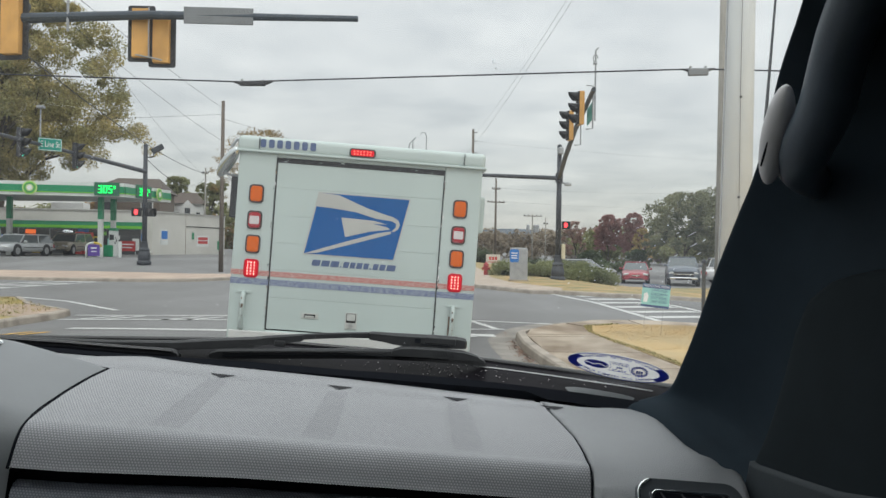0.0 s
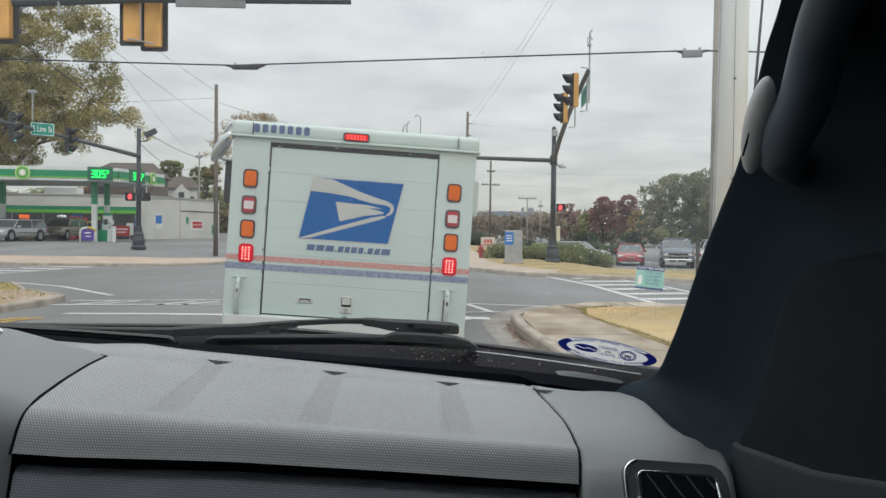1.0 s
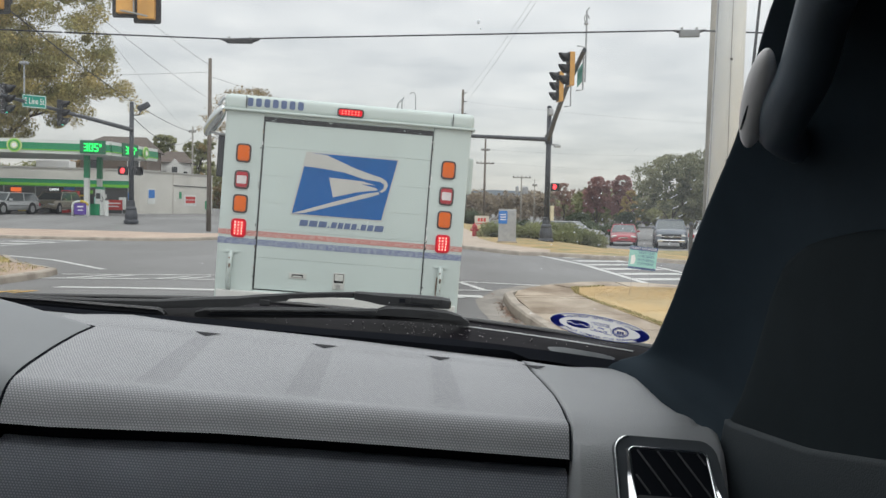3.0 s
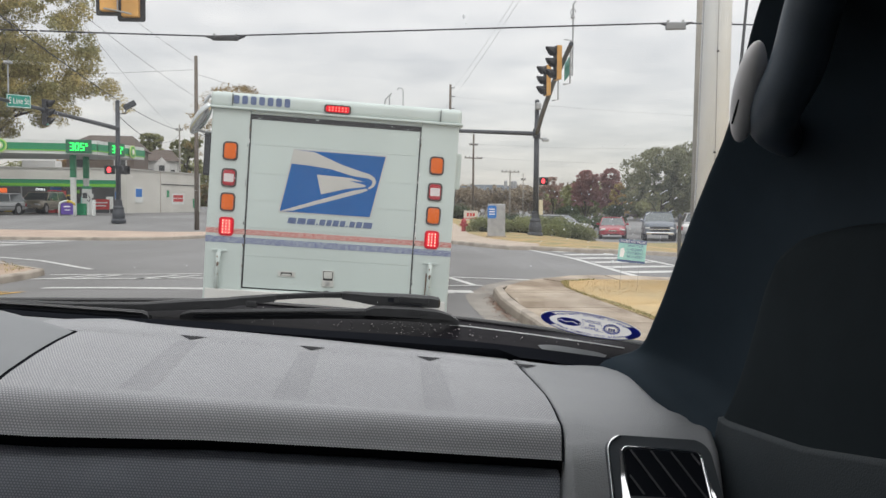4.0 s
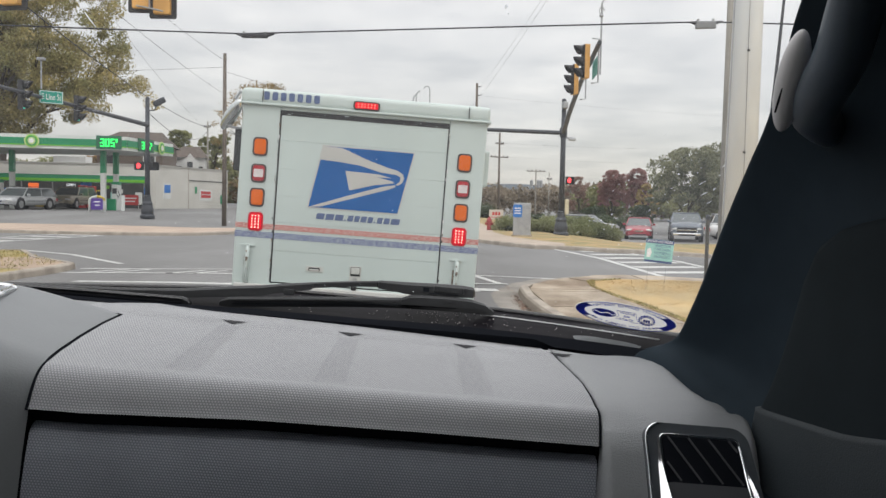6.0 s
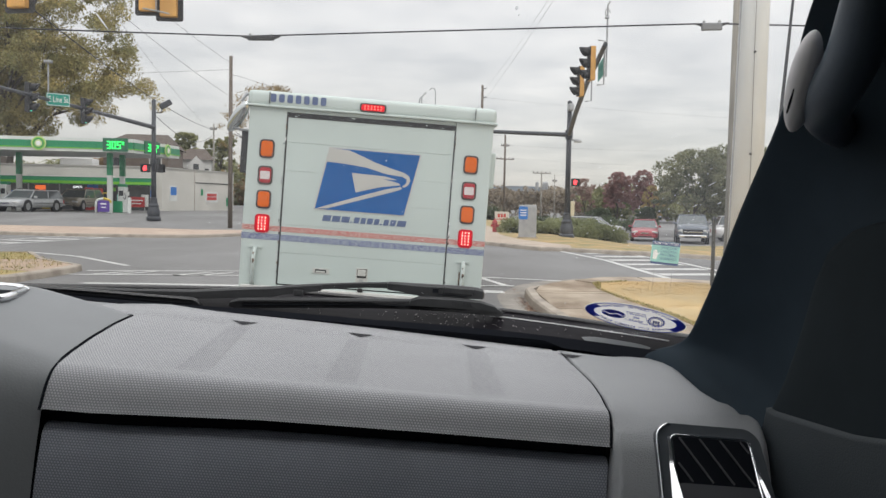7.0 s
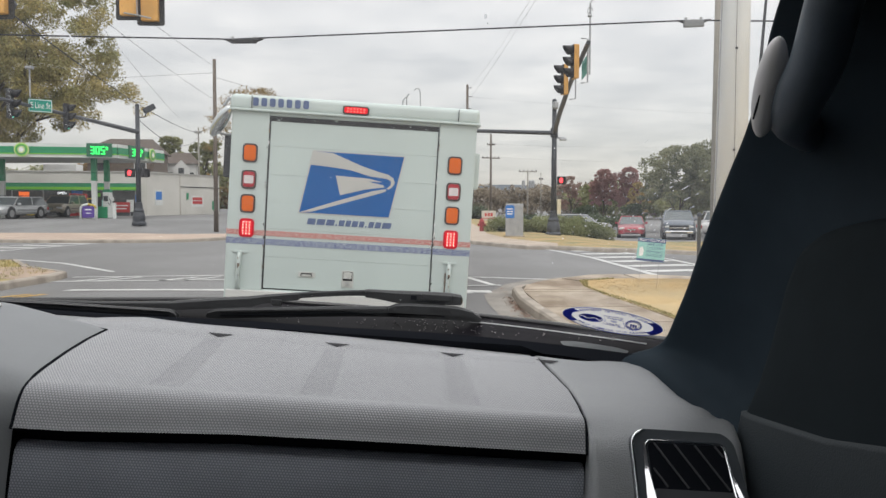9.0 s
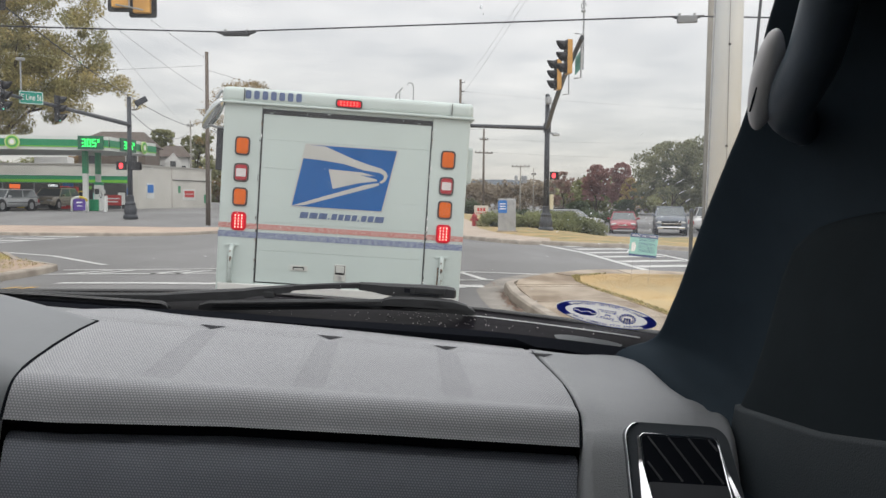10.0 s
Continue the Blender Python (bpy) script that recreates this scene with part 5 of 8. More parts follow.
w2 = part("wiper_arm", flat_bar([(-0.418, 1.245, 1.2310), (-0.4222, 1.245, 1.2332), (-0.4316, 1.245, 1.2347), (-0.464, 1.245, 1.2341), (-0.510, 1.245, 1.2335), (-0.601, 1.245, 1.2336), (-0.692, 1.245, 1.2334), (-0.87, 1.245, 1.2270), (-1.2, 1.245, 1.222)], 0.018, [0.008, 0.0140, 0.0170, 0.0172, 0.0172, 0.0162, 0.0143, 0.0133, 0.013]), wiper_black, car, "black wiper blade of the driver's side")
part("blade_ridge", flat_bar([(-0.428, 1.235, 1.2402), (-0.464, 1.235, 1.2408), (-0.510, 1.235, 1.2402), (-0.601, 1.235, 1.2400), (-0.9, 1.235, 1.235)], 0.004, 0.0016), seal_wet, w2)
part("blade_groove", flat_bar([(-0.43, 1.2345, 1.2338), (-0.464, 1.2345, 1.2334), (-0.510, 1.2345, 1.2328), (-0.601, 1.2345, 1.2330), (-0.9, 1.2345, 1.226)], 0.004, 0.0014), gap_black, w2)
# pillar beside the windshield, with its grab handle end
EDGE = [(0.25, 1.05, 1.14), (0.275, 1.055, 1.205), (0.2937, 1.06, 1.2432), (0.3313, 1.06, 1.2588), (0.3472, 1.045, 1.2778), (0.350, 1.01, 1.3231), (0.3507, 0.98, 1.3623), (0.3506, 0.945, 1.4138), (0.350, 0.91, 1.4614), (0.3508, 0.865, 1.5208), (0.348, 0.82, 1.5658), (0.3385, 0.765, 1.6199), (0.319, 0.71, 1.6522), (0.3038, 0.66, 1.6753), (0.2901, 0.61, 1.6943), (0.268, 0.53, 1.7281), (0.25, 0.42, 1.80), (0.235, 0.28, 1.93)]


def spline(pts, n):
    """A smooth line through points."""
    out = []
    for i in range(len(pts) - 1):
        p0, p1, p2, p3 = (Vector(pts[max(0, min(len(pts) - 1, k))]) for k in (i - 1, i, i + 1, i + 2))
        for k in range(n):
            t = k / n
            out.append(tuple(0.5 * (2 * p1 + (p2 - p0) * t + (2 * p0 - 5 * p1 + 4 * p2 - p3) * t * t + (3 * p1 - p0 - 3 * p2 + p3) * t ** 3)))
    return out + [tuple(pts[-1])]


rows = []
for x, y, z in spline(EDGE, 5):
    low = ease((1.33 - z) / 0.1)
    rows.append(spline([(x + 0.05, y + 0.07, z), (x + 0.012, y + 0.02, z), (x, y, z), (x + 0.004, y - 0.012, z), (x + 0.02, y - 0.035, z - 0.002), (x + 0.045, y - 0.075, z - 0.004 - 0.01 * low), (x + 0.066, y - 0.13, z - 0.006 - 0.03 * low), (x + 0.078, y - 0.19, z - 0.008 - 0.05 * low), (x + 0.084, y - 0.26, z - 0.01 - 0.06 * low), (x + 0.087, y - 0.42, z - 0.012 - 0.06 * low), (x + 0.088, y - 0.9, z - 0.014 - 0.06 * low)], 3))
part("pillar_trim", sheet(rows[::-1]), fabric_dark, car, "dark smooth windshield pillar trim", smooth=True)
# grab handle: a thick bar that runs up the pillar, with a grey cover over its lower screw
BAR = spline([(0.45, 0.80, 1.560), (0.405, 0.765, 1.5625), (0.368, 0.725, 1.5665), (0.342, 0.685, 1.5725), (0.3290, 0.645, 1.5865), (0.3255, 0.608, 1.614), (0.3205, 0.58, 1.6555), (0.3140, 0.555, 1.6785), (0.304, 0.51, 1.7066), (0.287, 0.43, 1.76)], 6)
RADII = [0.019 + 0.0065 * ease(k / 24) for k in range(len(BAR))]
gh = part("grab_handle", tube(B(), BAR, RADII, 24), handle_plastic, car, "dark rounded grab handle on the pillar", smooth=True)
CAP = Matrix.Translation((0.3055, 0.665, 1.594)) @ (Vector((0.2923, 0.62, 1.6353)) - Vector((0.3163, 0.70, 1.5517))).to_track_quat("Z", "X").to_matrix().to_4x4()
hb = B()
bmesh.ops.create_uvsphere(hb, u_segments=32, v_segments=18, radius=1.0)
bmesh.ops.transform(hb, matrix=CAP @ Matrix.Diagonal((0.017, 0.0155, 0.062, 1)), verts=hb.verts[:])
cap = part("screw_cover", hb, cap_grey, gh, "smooth grey screw cover on the handle foot", smooth=True)
part("cover_slot", tube(B(), [(0.2879, 0.645, 1.584), (0.2858, 0.645, 1.5714), (0.2835, 0.645, 1.5594)], [0.0006, 0.0013, 0.0009], 6), gap_black, cap)

# door: lower panel, upper trim and window sill
dr_rows, up_rows = [], []
# trim is kept high further back to hold window light off the lower pillar
SAIL = [(0.02, 1.25), (0.12, 1.40), (0.22, 1.455), (0.57, 1.47), (0.64, 1.4643), (0.72, 1.4513), (0.77, 1.425), (0.79, 1.37), (0.80, 1.32), (0.822, 1.25)]
plan = [(0.398, 0.822), (0.3755, 0.812), (0.3722, 0.795), (0.3733, 0.72), (0.3758, 0.65), (0.3795, 0.55), (0.385, 0.40), (0.392, 0.2), (0.40, -0.3), (0.40, -1.4)]
for x, y, flat_z in spline([(a, b, 0) for a, b in plan], 4):
    dz = 0.105 * (0.795 - max(0.4, min(0.795, y))) + 0.10 * max(0.0, 0.62 - max(0.45, y))
    dr_rows.append([(x - 0.012 + 0.012 * ((z - 1.0) / 0.25) ** 2, y, z + dz * ease((z - 0.9) / 0.3)) for z in (0.35, 0.7, 0.9, 1.0, 1.1, 1.17, 1.205, 1.222, 1.228)] + [(x + 0.02, y, 1.230 + dz)])
    zt, zb = smooth_table(SAIL, y, 0.004), 1.226 + dz
    zt = max(zt, zb + 0.02)
    up_rows.append([(x + 0.004 + 0.024 * f, y, zb + (zt - zb) * f) for f in (0.0, 0.12, 0.3, 0.5, 0.7, 0.85, 0.95)] + [(x + 0.032, y, zt), (x + 0.045, y, zt + 0.006), (x + 0.08, y, zt + 0.01)])
dp = part("door_panel", sheet(dr_rows), door_vinyl, car, "dark grained door panel", smooth=True)
part("door_upper_trim", sheet(up_rows), door_cloth, dp, smooth=True)
sp_ = B()
bmesh.ops.create_uvsphere(sp_, u_segments=24, v_segments=12, radius=0.05)
bmesh.ops.transform(sp_, matrix=Matrix.Translation((0.395, 0.60, 1.135)) @ Matrix.Diagonal((0.35, 1.3, 1, 1)), verts=sp_.verts[:])
part("door_speaker", sp_, trim_dark, dp, smooth=True)

# unseen roof, floor, rear and driver's side close the cabin and shape its light
# pale enough to bounce daylight onto the dashboard's front
part("headliner", sheet([[(-1.6 + 2.05 * i / 8, y, z) for i in range(9)] for y, z in ((0.30, 1.90), (0.20, 1.93), (-0.5, 1.96), (-1.5, 1.93))], 0.03), headliner, car, "grey headliner")
part("cabin_floor", bx(-1.65, 0.5, -1.55, 1.0, 0.12, 0.40), trim_dark, car)
part("bulkhead", bx(-1.6, 0.44, 1.02, 1.06, 0.35, 1.19), trim_dark, car)
part("tailgate", bx(-1.65, 0.5, -1.6, -1.55, 0.30, 1.24), trim_dark, car)
# panes behind the camera; their tint is added to cut light from the rear
rw = part("rear_window", bx(-1.55, 0.4, -1.58, -1.572, 1.24, 1.90), privacy_glass, car, "unseen rear window, tinted to dim the cabin")
rw.visible_shadow = False
for x in (-1.62, 0.46):
    part("rear_pillar", bx(x - 0.06, x + 0.06, -1.6, -1.53, 1.22, 1.95, 0.02), fabric_dark, car)
part("driver_door", bx(-1.70, -1.64, -1.55, 1.02, 0.30, 1.22), trim_dark, car)
rw = part("rear_side_window", bx(-1.672, -1.664, -1.50, -0.35, 1.22, 1.92), privacy_glass, car, "unseen rear side window, tinted to dim the cabin")
rw.visible_shadow = False
part("door_post", bx(-1.70, -1.62, -0.36, -0.26, 1.22, 1.97, 0.02), fabric_dark, car)
part("driver_pillar", tube(B(), [(-1.56, 1.12, 1.22), (-1.50, 0.75, 1.52), (-1.42, 0.30, 1.92)], 0.045, 10), fabric_dark, car)
seat = bx(-0.36, 0.28, -0.65, -0.42, 0.45, 1.12, 0.06)
part("seat_back", seat, fabric_dark, car)

film_white, film_blue = thin_print("film_white", (0.60, 0.60, 0.61)), thin_print("film_blue", (0.085, 0.115, 0.48))
# oval sticker on the glass, printed to be read from outside
a0 = Vector((0.208, 1.135, 1.2965))
a1 = Vector((0.360, 1.095, 1.2835))
ax = (a1 - a0).normalized()
upv = Vector((0, -math.cos(radians(36)), math.sin(radians(36))))
upv = (upv - ax * upv.dot(ax)).normalized()
nrm = ax.cross(upv).normalized()
ctr = CAR @ ((a0 + a1) / 2)
SM = Matrix.Translation(ctr) @ CAR.to_3x3().to_4x4() @ Matrix((ax, -nrm, upv)).transposed().to_4x4()
st = thing("sticker", SM, "white and blue oval sticker on the windshield, lettering reversed", "sticker")


def oval(a, b, n=48, t0=0.0, t1=360.0):
    return [(a * math.cos(radians(t0 + (t1 - t0) * k / n)), b * math.sin(radians(t0 + (t1 - t0) * k / n))) for k in range(n + 1 if t1 - t0 < 360 else n)]


SA, SB = (a1 - a0).length / 2, 0.0345
film = B()
film.faces.new([film.verts.new((x, 0.0004, z)) for x, z in oval(SA, SB)])
part("oval", film, film_white, st)
for t0 in (146, -34):
    ring = oval(SA * 0.975, SB * 0.955, 20, t0, t0 + 68) + oval(SA * 0.81, SB * 0.74, 20, t0, t0 + 68)[::-1]
    part("border", plate(B(), ring, -0.0008, pose(0, -0.0002, 0)), film_blue, st)
def ring_of(outer, inner):
    return outer + outer[:1] + inner[:1] + inner[::-1]


def wave(u, off):
    return SB * (off + 0.07 * math.sin(5 * u))


part("border_line", plate(B(), ring_of(oval(SA * 0.985, SB * 0.97, 64), oval(SA * 0.968, SB * 0.93, 64)), -0.0006, pose(0, -0.0002, 0)), film_blue, st)
part("badge", plate(B(), ring_of(oval(SA * 0.24, SB * 0.31, 32), oval(SA * 0.222, SB * 0.275, 32)), -0.0006, pose(-0.42 * SA, -0.0002, 0)), film_blue, st, "blue oval badge as plain shapes")
for sg in (1, -1):
    curve_pts = [(SA * 0.214 * math.cos(a), sg * SB * 0.265 * math.sin(a)) for a in (math.pi * (0.06 + 0.88 * k / 16) for k in range(17))]
    line = [(SA * 0.19 * u, wave(u, 0.04 * sg)) for u in (-1, -0.7, -0.4, -0.1, 0.2, 0.5, 0.8, 1)]
    part("badge_field", plate(B(), curve_pts + line, -0.0006, pose(-0.42 * SA, -0.0002, 0)), film_blue, st)
gear = []
for k in range(64):
    r = 1.0 if k % 4 < 2 else 0.86
    gear.append((SA * 0.172 * r * math.cos(radians(5.625 * k)), SB * 0.46 * r * math.sin(radians(5.625 * k))))
part("gear", plate(B(), ring_of(gear, oval(SA * 0.132, SB * 0.355, 64)), -0.0006, pose(0.42 * SA, -0.0002, 0)), film_blue, st)
part("gear_ring", plate(B(), ring_of(oval(SA * 0.116, SB * 0.31, 32), oval(SA * 0.104, SB * 0.275, 32)), -0.0006, pose(0.42 * SA, -0.0002, 0)), film_blue, st)
bars(SA * 0.14, SB * 0.14, 3, film_blue, pose(0.42 * SA, -0.0004, 0), st)
shape = [(-0.20, 0.40), (0.16, 0.44), (0.20, 0.10), (0.25, -0.38), (0.10, -0.40), (0.09, -0.30), (-0.20, -0.32), (-0.15, 0.0)]
part("outline", tube(B(), [(SA * x + 0.02 * SA, -0.0006, SB * z) for x, z in shape + shape[:1]], 0.00035, 5), film_blue, st)
MIR = Matrix.Diagonal((-1, 1, 1, 1))
for text, rad, top in (("QUALITY CRAFTED TOGETHER", 0.80, True), ("KANSAS CITY ASSEMBLY PLANT", 0.80, False)):
    # even spacing along the arc
    arc = [radians((90 if top else 270) + d) for d in np.linspace(-57, 57, 115)]
    pts = [(SA * rad * math.cos(a), SB * rad * math.sin(a)) for a in arc]
    run = [0.0]
    for p, q in zip(pts, pts[1:]):
        run.append(run[-1] + math.hypot(q[0] - p[0], q[1] - p[1]))
    n = len(text)
    for i, ch in enumerate(text):
        if ch == " ":
            continue
        u = (i + 0.5) / n if top else 1 - (i + 0.5) / n
        ang = float(np.interp(u * run[-1], run, arc))
        px, pz = SA * rad * math.cos(ang), SB * rad * math.sin(ang)
        tilt = math.degrees(math.atan2(SB * math.cos(ang), -SA * math.sin(ang))) + (180 if top else 0)
        words(ch, 0.0074, film_blue, pose(px, -0.0005, pz, 0, -tilt, 0) @ MIR, st, "letter", 0.0002, bold=0.004)
for i, text in enumerate(("SHOW", "ME", "STATE")):
    words(text, 0.0078, film_blue, pose(0.03 * SA, -0.0005, SB * (0.26 - 0.26 * i)) @ MIR, st, "letter", 0.0002, bold=0.003)

an = part("antenna", tube(B(), [(0.644, 1.5, 1.09), (0.644, 1.5, 1.30), (0.643, 1.5, 1.8), (0.641, 1.5, 2.1)], [0.012, 0.0040, 0.0034, 0.002], 8), dark_plastic, car, "thin black whip antenna")
part("fender", bx(0.50, 0.72, 1.05, 1.75, 0.52, 1.10, 0.03), cowl_mat, car)

# outer body of the car
maroon = car_paint("dark_maroon_paint", (0.035, 0.012, 0.014))
rows = []
for y, z in ((1.46, 1.12), (1.6, 1.12), (1.9, 1.10), (2.2, 1.06), (2.40, 1.0), (2.49, 0.92), (2.52, 0.80)):
    rows.append([(-1.58 + 2.16 * i / 16, y, z - 0.06 * abs(-1.0 + i / 8) ** 3) for i in range(17)])
part("hood", sheet(rows, 0.02), maroon, car, "dark maroon hood")
part("fender", bx(-1.72, -1.52, 1.05, 2.46, 0.52, 1.05, 0.04), maroon, car)
part("fender", bx(0.50, 0.72, 1.76, 2.46, 0.52, 1.06, 0.04), maroon, car)
fas = part("front_fascia", bx(-1.62, 0.62, 2.40, 2.53, 0.42, 0.92, 0.04), maroon, car)
part("grille", bx(-1.05, 0.05, 2.525, 2.545, 0.56, 0.86, 0.01), trim_dark, fas)
for k in range(4):
    part("grille_bar", bx(-1.05, 0.05, 2.54, 2.552, 0.60 + 0.07 * k, 0.615 + 0.07 * k), chrome, fas)
for x in (-1.36, 0.36):
    part("headlight", bx(x - 0.22, x + 0.22, 2.50, 2.545, 0.66, 0.88, 0.02), lamp_glass, fas)
part("front_bumper", bx(-1.68, 0.68, 2.46, 2.62, 0.36, 0.56, 0.05), chrome, car)
part("outer_door", bx(0.58, 0.66, -0.35, 1.04, 0.38, 1.16, 0.03), maroon, car)
part("rear_quarter", bx(0.58, 0.66, -1.56, -0.36, 0.38, 1.16, 0.03), maroon, car)
part("rear_side_panel", bx(0.53, 0.58, -1.55, -0.36, 1.16, 1.93, 0.01), maroon, car)
# unseen opening, added to let daylight onto handle and pillar
sw = part("side_window", bx(0.470, 0.475, -0.36, 0.46, 1.20, 1.90), clear_glass, car, "clear passenger window")
sw.visible_shadow = False
part("roof_panel", sheet([[(-1.62 + 2.16 * i / 8, y, z + 0.04 - 0.03 * abs(-1.0 + i / 4) ** 2) for i in range(9)] for y, z in ((0.31, 1.93), (0.18, 1.96), (-0.5, 2.0), (-1.6, 1.97))], 0.02), maroon, car, "dark maroon roof")
for x, side in ((-1.60, -1), (0.60, 1)):
    for y in (1.85, -1.05):
        tyre = rod(B(), (x - 0.11, y, 0.37), (x + 0.11, y, 0.37), 0.36, n=28)
        wh = part("wheel", tyre, rubber, car)
        part("rim", rod(B(), (x + side * 0.105, y, 0.37), (x + side * 0.118, y, 0.37), 0.23, n=20), rim_grey, wh)


# ---- poles, signals and cables ----
def signal_head(parent, m, sections=3, lit=None, plate_on=True, back=ochre, lens=None):
    """A traffic signal that faces -y before m, its centre at the origin; parts under the parent."""
    h = 0.335 * sections
    bk = bx(-0.17, 0.17, 0.0, 0.16, -h / 2, h / 2, 0.02)
    bmesh.ops.transform(bk, matrix=m, verts=bk.verts[:])
    hd = part("signal_head", bk, back, parent, "traffic signal head with dark visors")
    if plate_on:
        bp_ = plate(B(), rounded(0.56, h + 0.16, 0.05), 0.012, m @ pose(0, 0.03, 0))
        part("backplate", bp_, dark_plastic, hd, "black louvred backplate")
        for sx in (-0.225, 0.225):
            for k in range(8):
                vb = bx(sx - 0.025, sx + 0.025, 0.042, 0.048, -h / 2 + (k + 0.5) * h / 8 - 0.02, -h / 2 + (k + 0.5) * h / 8 + 0.02)
                bmesh.ops.transform(vb, matrix=m, verts=vb.verts[:])
                part("louvre", vb, trim_dark, hd)
    for k in range(sections):
        z = h / 2 - 0.167 - 0.335 * k
        vis = B()
        n = 14
        ring = [radians(-50 + 280 * i / n) for i in range(n + 1)]
        rows = [[(0.145 * math.cos(a), y - (0.10 * math.sin(a) if y < 0 else 0), z + 0.145 * math.sin(a)) for a in ring] for y in (0.0, -0.20)]
        vs = sheet(rows, 0.008)
        bmesh.ops.transform(vs, matrix=m, verts=vs.verts[:])
        part("visor", vs, dark_plastic, hd)
        face = plate(B(), rounded(0.33, 0.33, 0.03), -0.006, m @ pose(0, 0.0, z))
        part("door", face, dark_plastic, hd)
        ls = lathe(B(), [(0.135, 0.0), (0.12, 0.02), (0.06, 0.035), (0.001, 0.038)], 20)
        bmesh.ops.transform(ls, matrix=m @ pose(0, -0.006, z, 90, 0, 0), verts=ls.verts[:])
        part("lens", ls, (lens_red_on if lit == "red" else lens_green_on) if (lit == "red" and k == 0) or (lit == "green" and k == sections - 1) else lens_off, hd)
    return hd


def signal_pole(name, x, y, z, height, label, steel=black_steel):
    t = thing(name, pose(x, y, z), label, "signal pole", "signal poles")
    part("pole", rod(B(), (0, 0, 0.6), (0, 0, height), 0.13, 0.10, 16), steel, t, smooth=True)
    part("base", lathe(B(), [(0.34, -0.05), (0.36, 0.06), (0.34, 0.12), (0.29, 0.16), (0.31, 0.30), (0.30, 0.42), (0.24, 0.62), (0.26, 0.68), (0.255, 0.72), (0.19, 0.80), (0.17, 1.02), (0.19, 1.06), (0.14, 1.10)], 16), steel, t, "flared ornamental base")
    part("cap", lathe(B(), [(0.10, height), (0.115, height + 0.02), (0.08, height + 0.08), (0.01, height + 0.11)], 12), steel, t)
    return t


def street_sign(parent, m, w, text):
    h = 0.46
    ob = part("street_sign", plate(B(), rounded(w, h, 0.03), 0.02, m), sign_green, parent, "green street name sign")
    part("sign_rim", plate(B(), rounded(w - 0.03, h - 0.03, 0.03), -0.003, m), sign_white, ob)
    part("sign_face", plate(B(), rounded(w - 0.07, h - 0.07, 0.02), -0.003, m @ pose(0, -0.002, 0)), sign_green, ob)
    words(text, 0.30, sign_white, m @ pose(0, -0.008, 0), ob, "lettering", 0.002, w * 0.82)


def ped_signal(parent, m, lit=True, shell=dark_plastic):
    pb = bx(-0.22, 0.22, 0.0, 0.16, -0.21, 0.21, 0.03)
    bmesh.ops.transform(pb, matrix=m, verts=pb.verts[:])
    ob = part("pedestrian_signal", pb, shell, parent, "pedestrian signal")
    vb = sheet([[(x, yy, z) for x, z in ((-0.20, -0.19), (-0.20, 0.19), (0.20, 0.19), (0.20, -0.19))] for yy in (0.0, -0.12)], 0.008)
    bmesh.ops.transform(vb, matrix=m, verts=vb.verts[:])
    part("hood", vb, dark_plastic, ob)
    if lit:
        symbol_pts = [(-0.07, -0.12), (0.06, -0.12), (0.09, -0.02), (0.10, 0.08), (0.06, 0.09), (0.05, 0.13), (0.0, 0.14), (-0.05, 0.13), (-0.08, 0.08), (-0.10, 0.0)]
        part("lit_symbol", plate(B(), symbol_pts, -0.01, m @ pose(-0.02, -0.006, 0)), lens_red_on, ob, "lit red symbol")


# far right pole: one arm over the road ahead, one towards the near corner
rp = signal_pole("signal_pole", 7.08, 37.8, 0.05, 6.0, "black mast-arm signal pole with flared base and red signals")
part("mast_arm", tube(B(), [(0, 0, 4.58), (-4, 0, 4.66), (-9.7, 0, 4.72)], [0.10, 0.08, 0.05], 10), black_steel, rp)
part("arm_collar", lathe(B(), [(0.16, 4.38), (0.17, 4.42), (0.17, 4.76), (0.16, 4.8)], 12), black_steel, rp)
signal_head(rp, pose(-7.36, -0.15, 4.66), 3, "red", True, dark_plastic)
signal_head(rp, pose(-5.01, -0.15, 4.70), 3, "red", True, dark_plastic)
street_sign(rp, pose(-6.15, -0.12, 4.66), 1.25, "N Wall St")
part("sensor_mast", tube(B(), [(-6.6, 0, 4.68), (-6.6, 0, 6.1), (-6.55, 0, 6.15)], 0.025, 6), galvanized, rp)
part("sensor_mast", tube(B(), [(-6.0, 0, 4.68), (-6.0, 0, 6.35), (-6.06, 0, 6.48), (-6.2, 0, 6.5), (-6.26, 0, 6.4)], 0.022, 6), galvanized, rp)
arm2 = [(0, 0, 4.6), (-0.9, -6, 4.85), (-1.75, -12, 5.08), (-2.45, -17.6, 5.27)]
part("mast_arm", tube(B(), arm2, [0.11, 0.09, 0.075, 0.055], 10), black_steel, rp)
signal_head(rp, pose(-2.62, -16.55, 4.98, 0, 0, -82) @ Matrix.Scale(0.84, 4), 3, None, False)
signal_head(rp, pose(-2.22, -13.2, 5.02, 0, 0, -82) @ Matrix.Scale(0.86, 4), 3, None, False)
for y, x in ((-16.55, -2.35), (-13.2, -1.95)):
    part("head_bracket", tube(B(), [(x - 0.05, y, 4.45), (x + 0.12, y, 4.47), (x + 0.12, y, 5.55), (x - 0.05, y, 5.57)], 0.02, 6), galvanized, rp)
street_sign(rp, pose(-2.0, -15.2, 5.05, 0, 0, 84), 1.2, "E Line St")
part("sensor_mast", tube(B(), [(-2.28, -17.0, 4.6), (-2.28, -17.0, 6.35), (-2.22, -17.0, 6.42)], 0.022, 6), galvanized, rp)
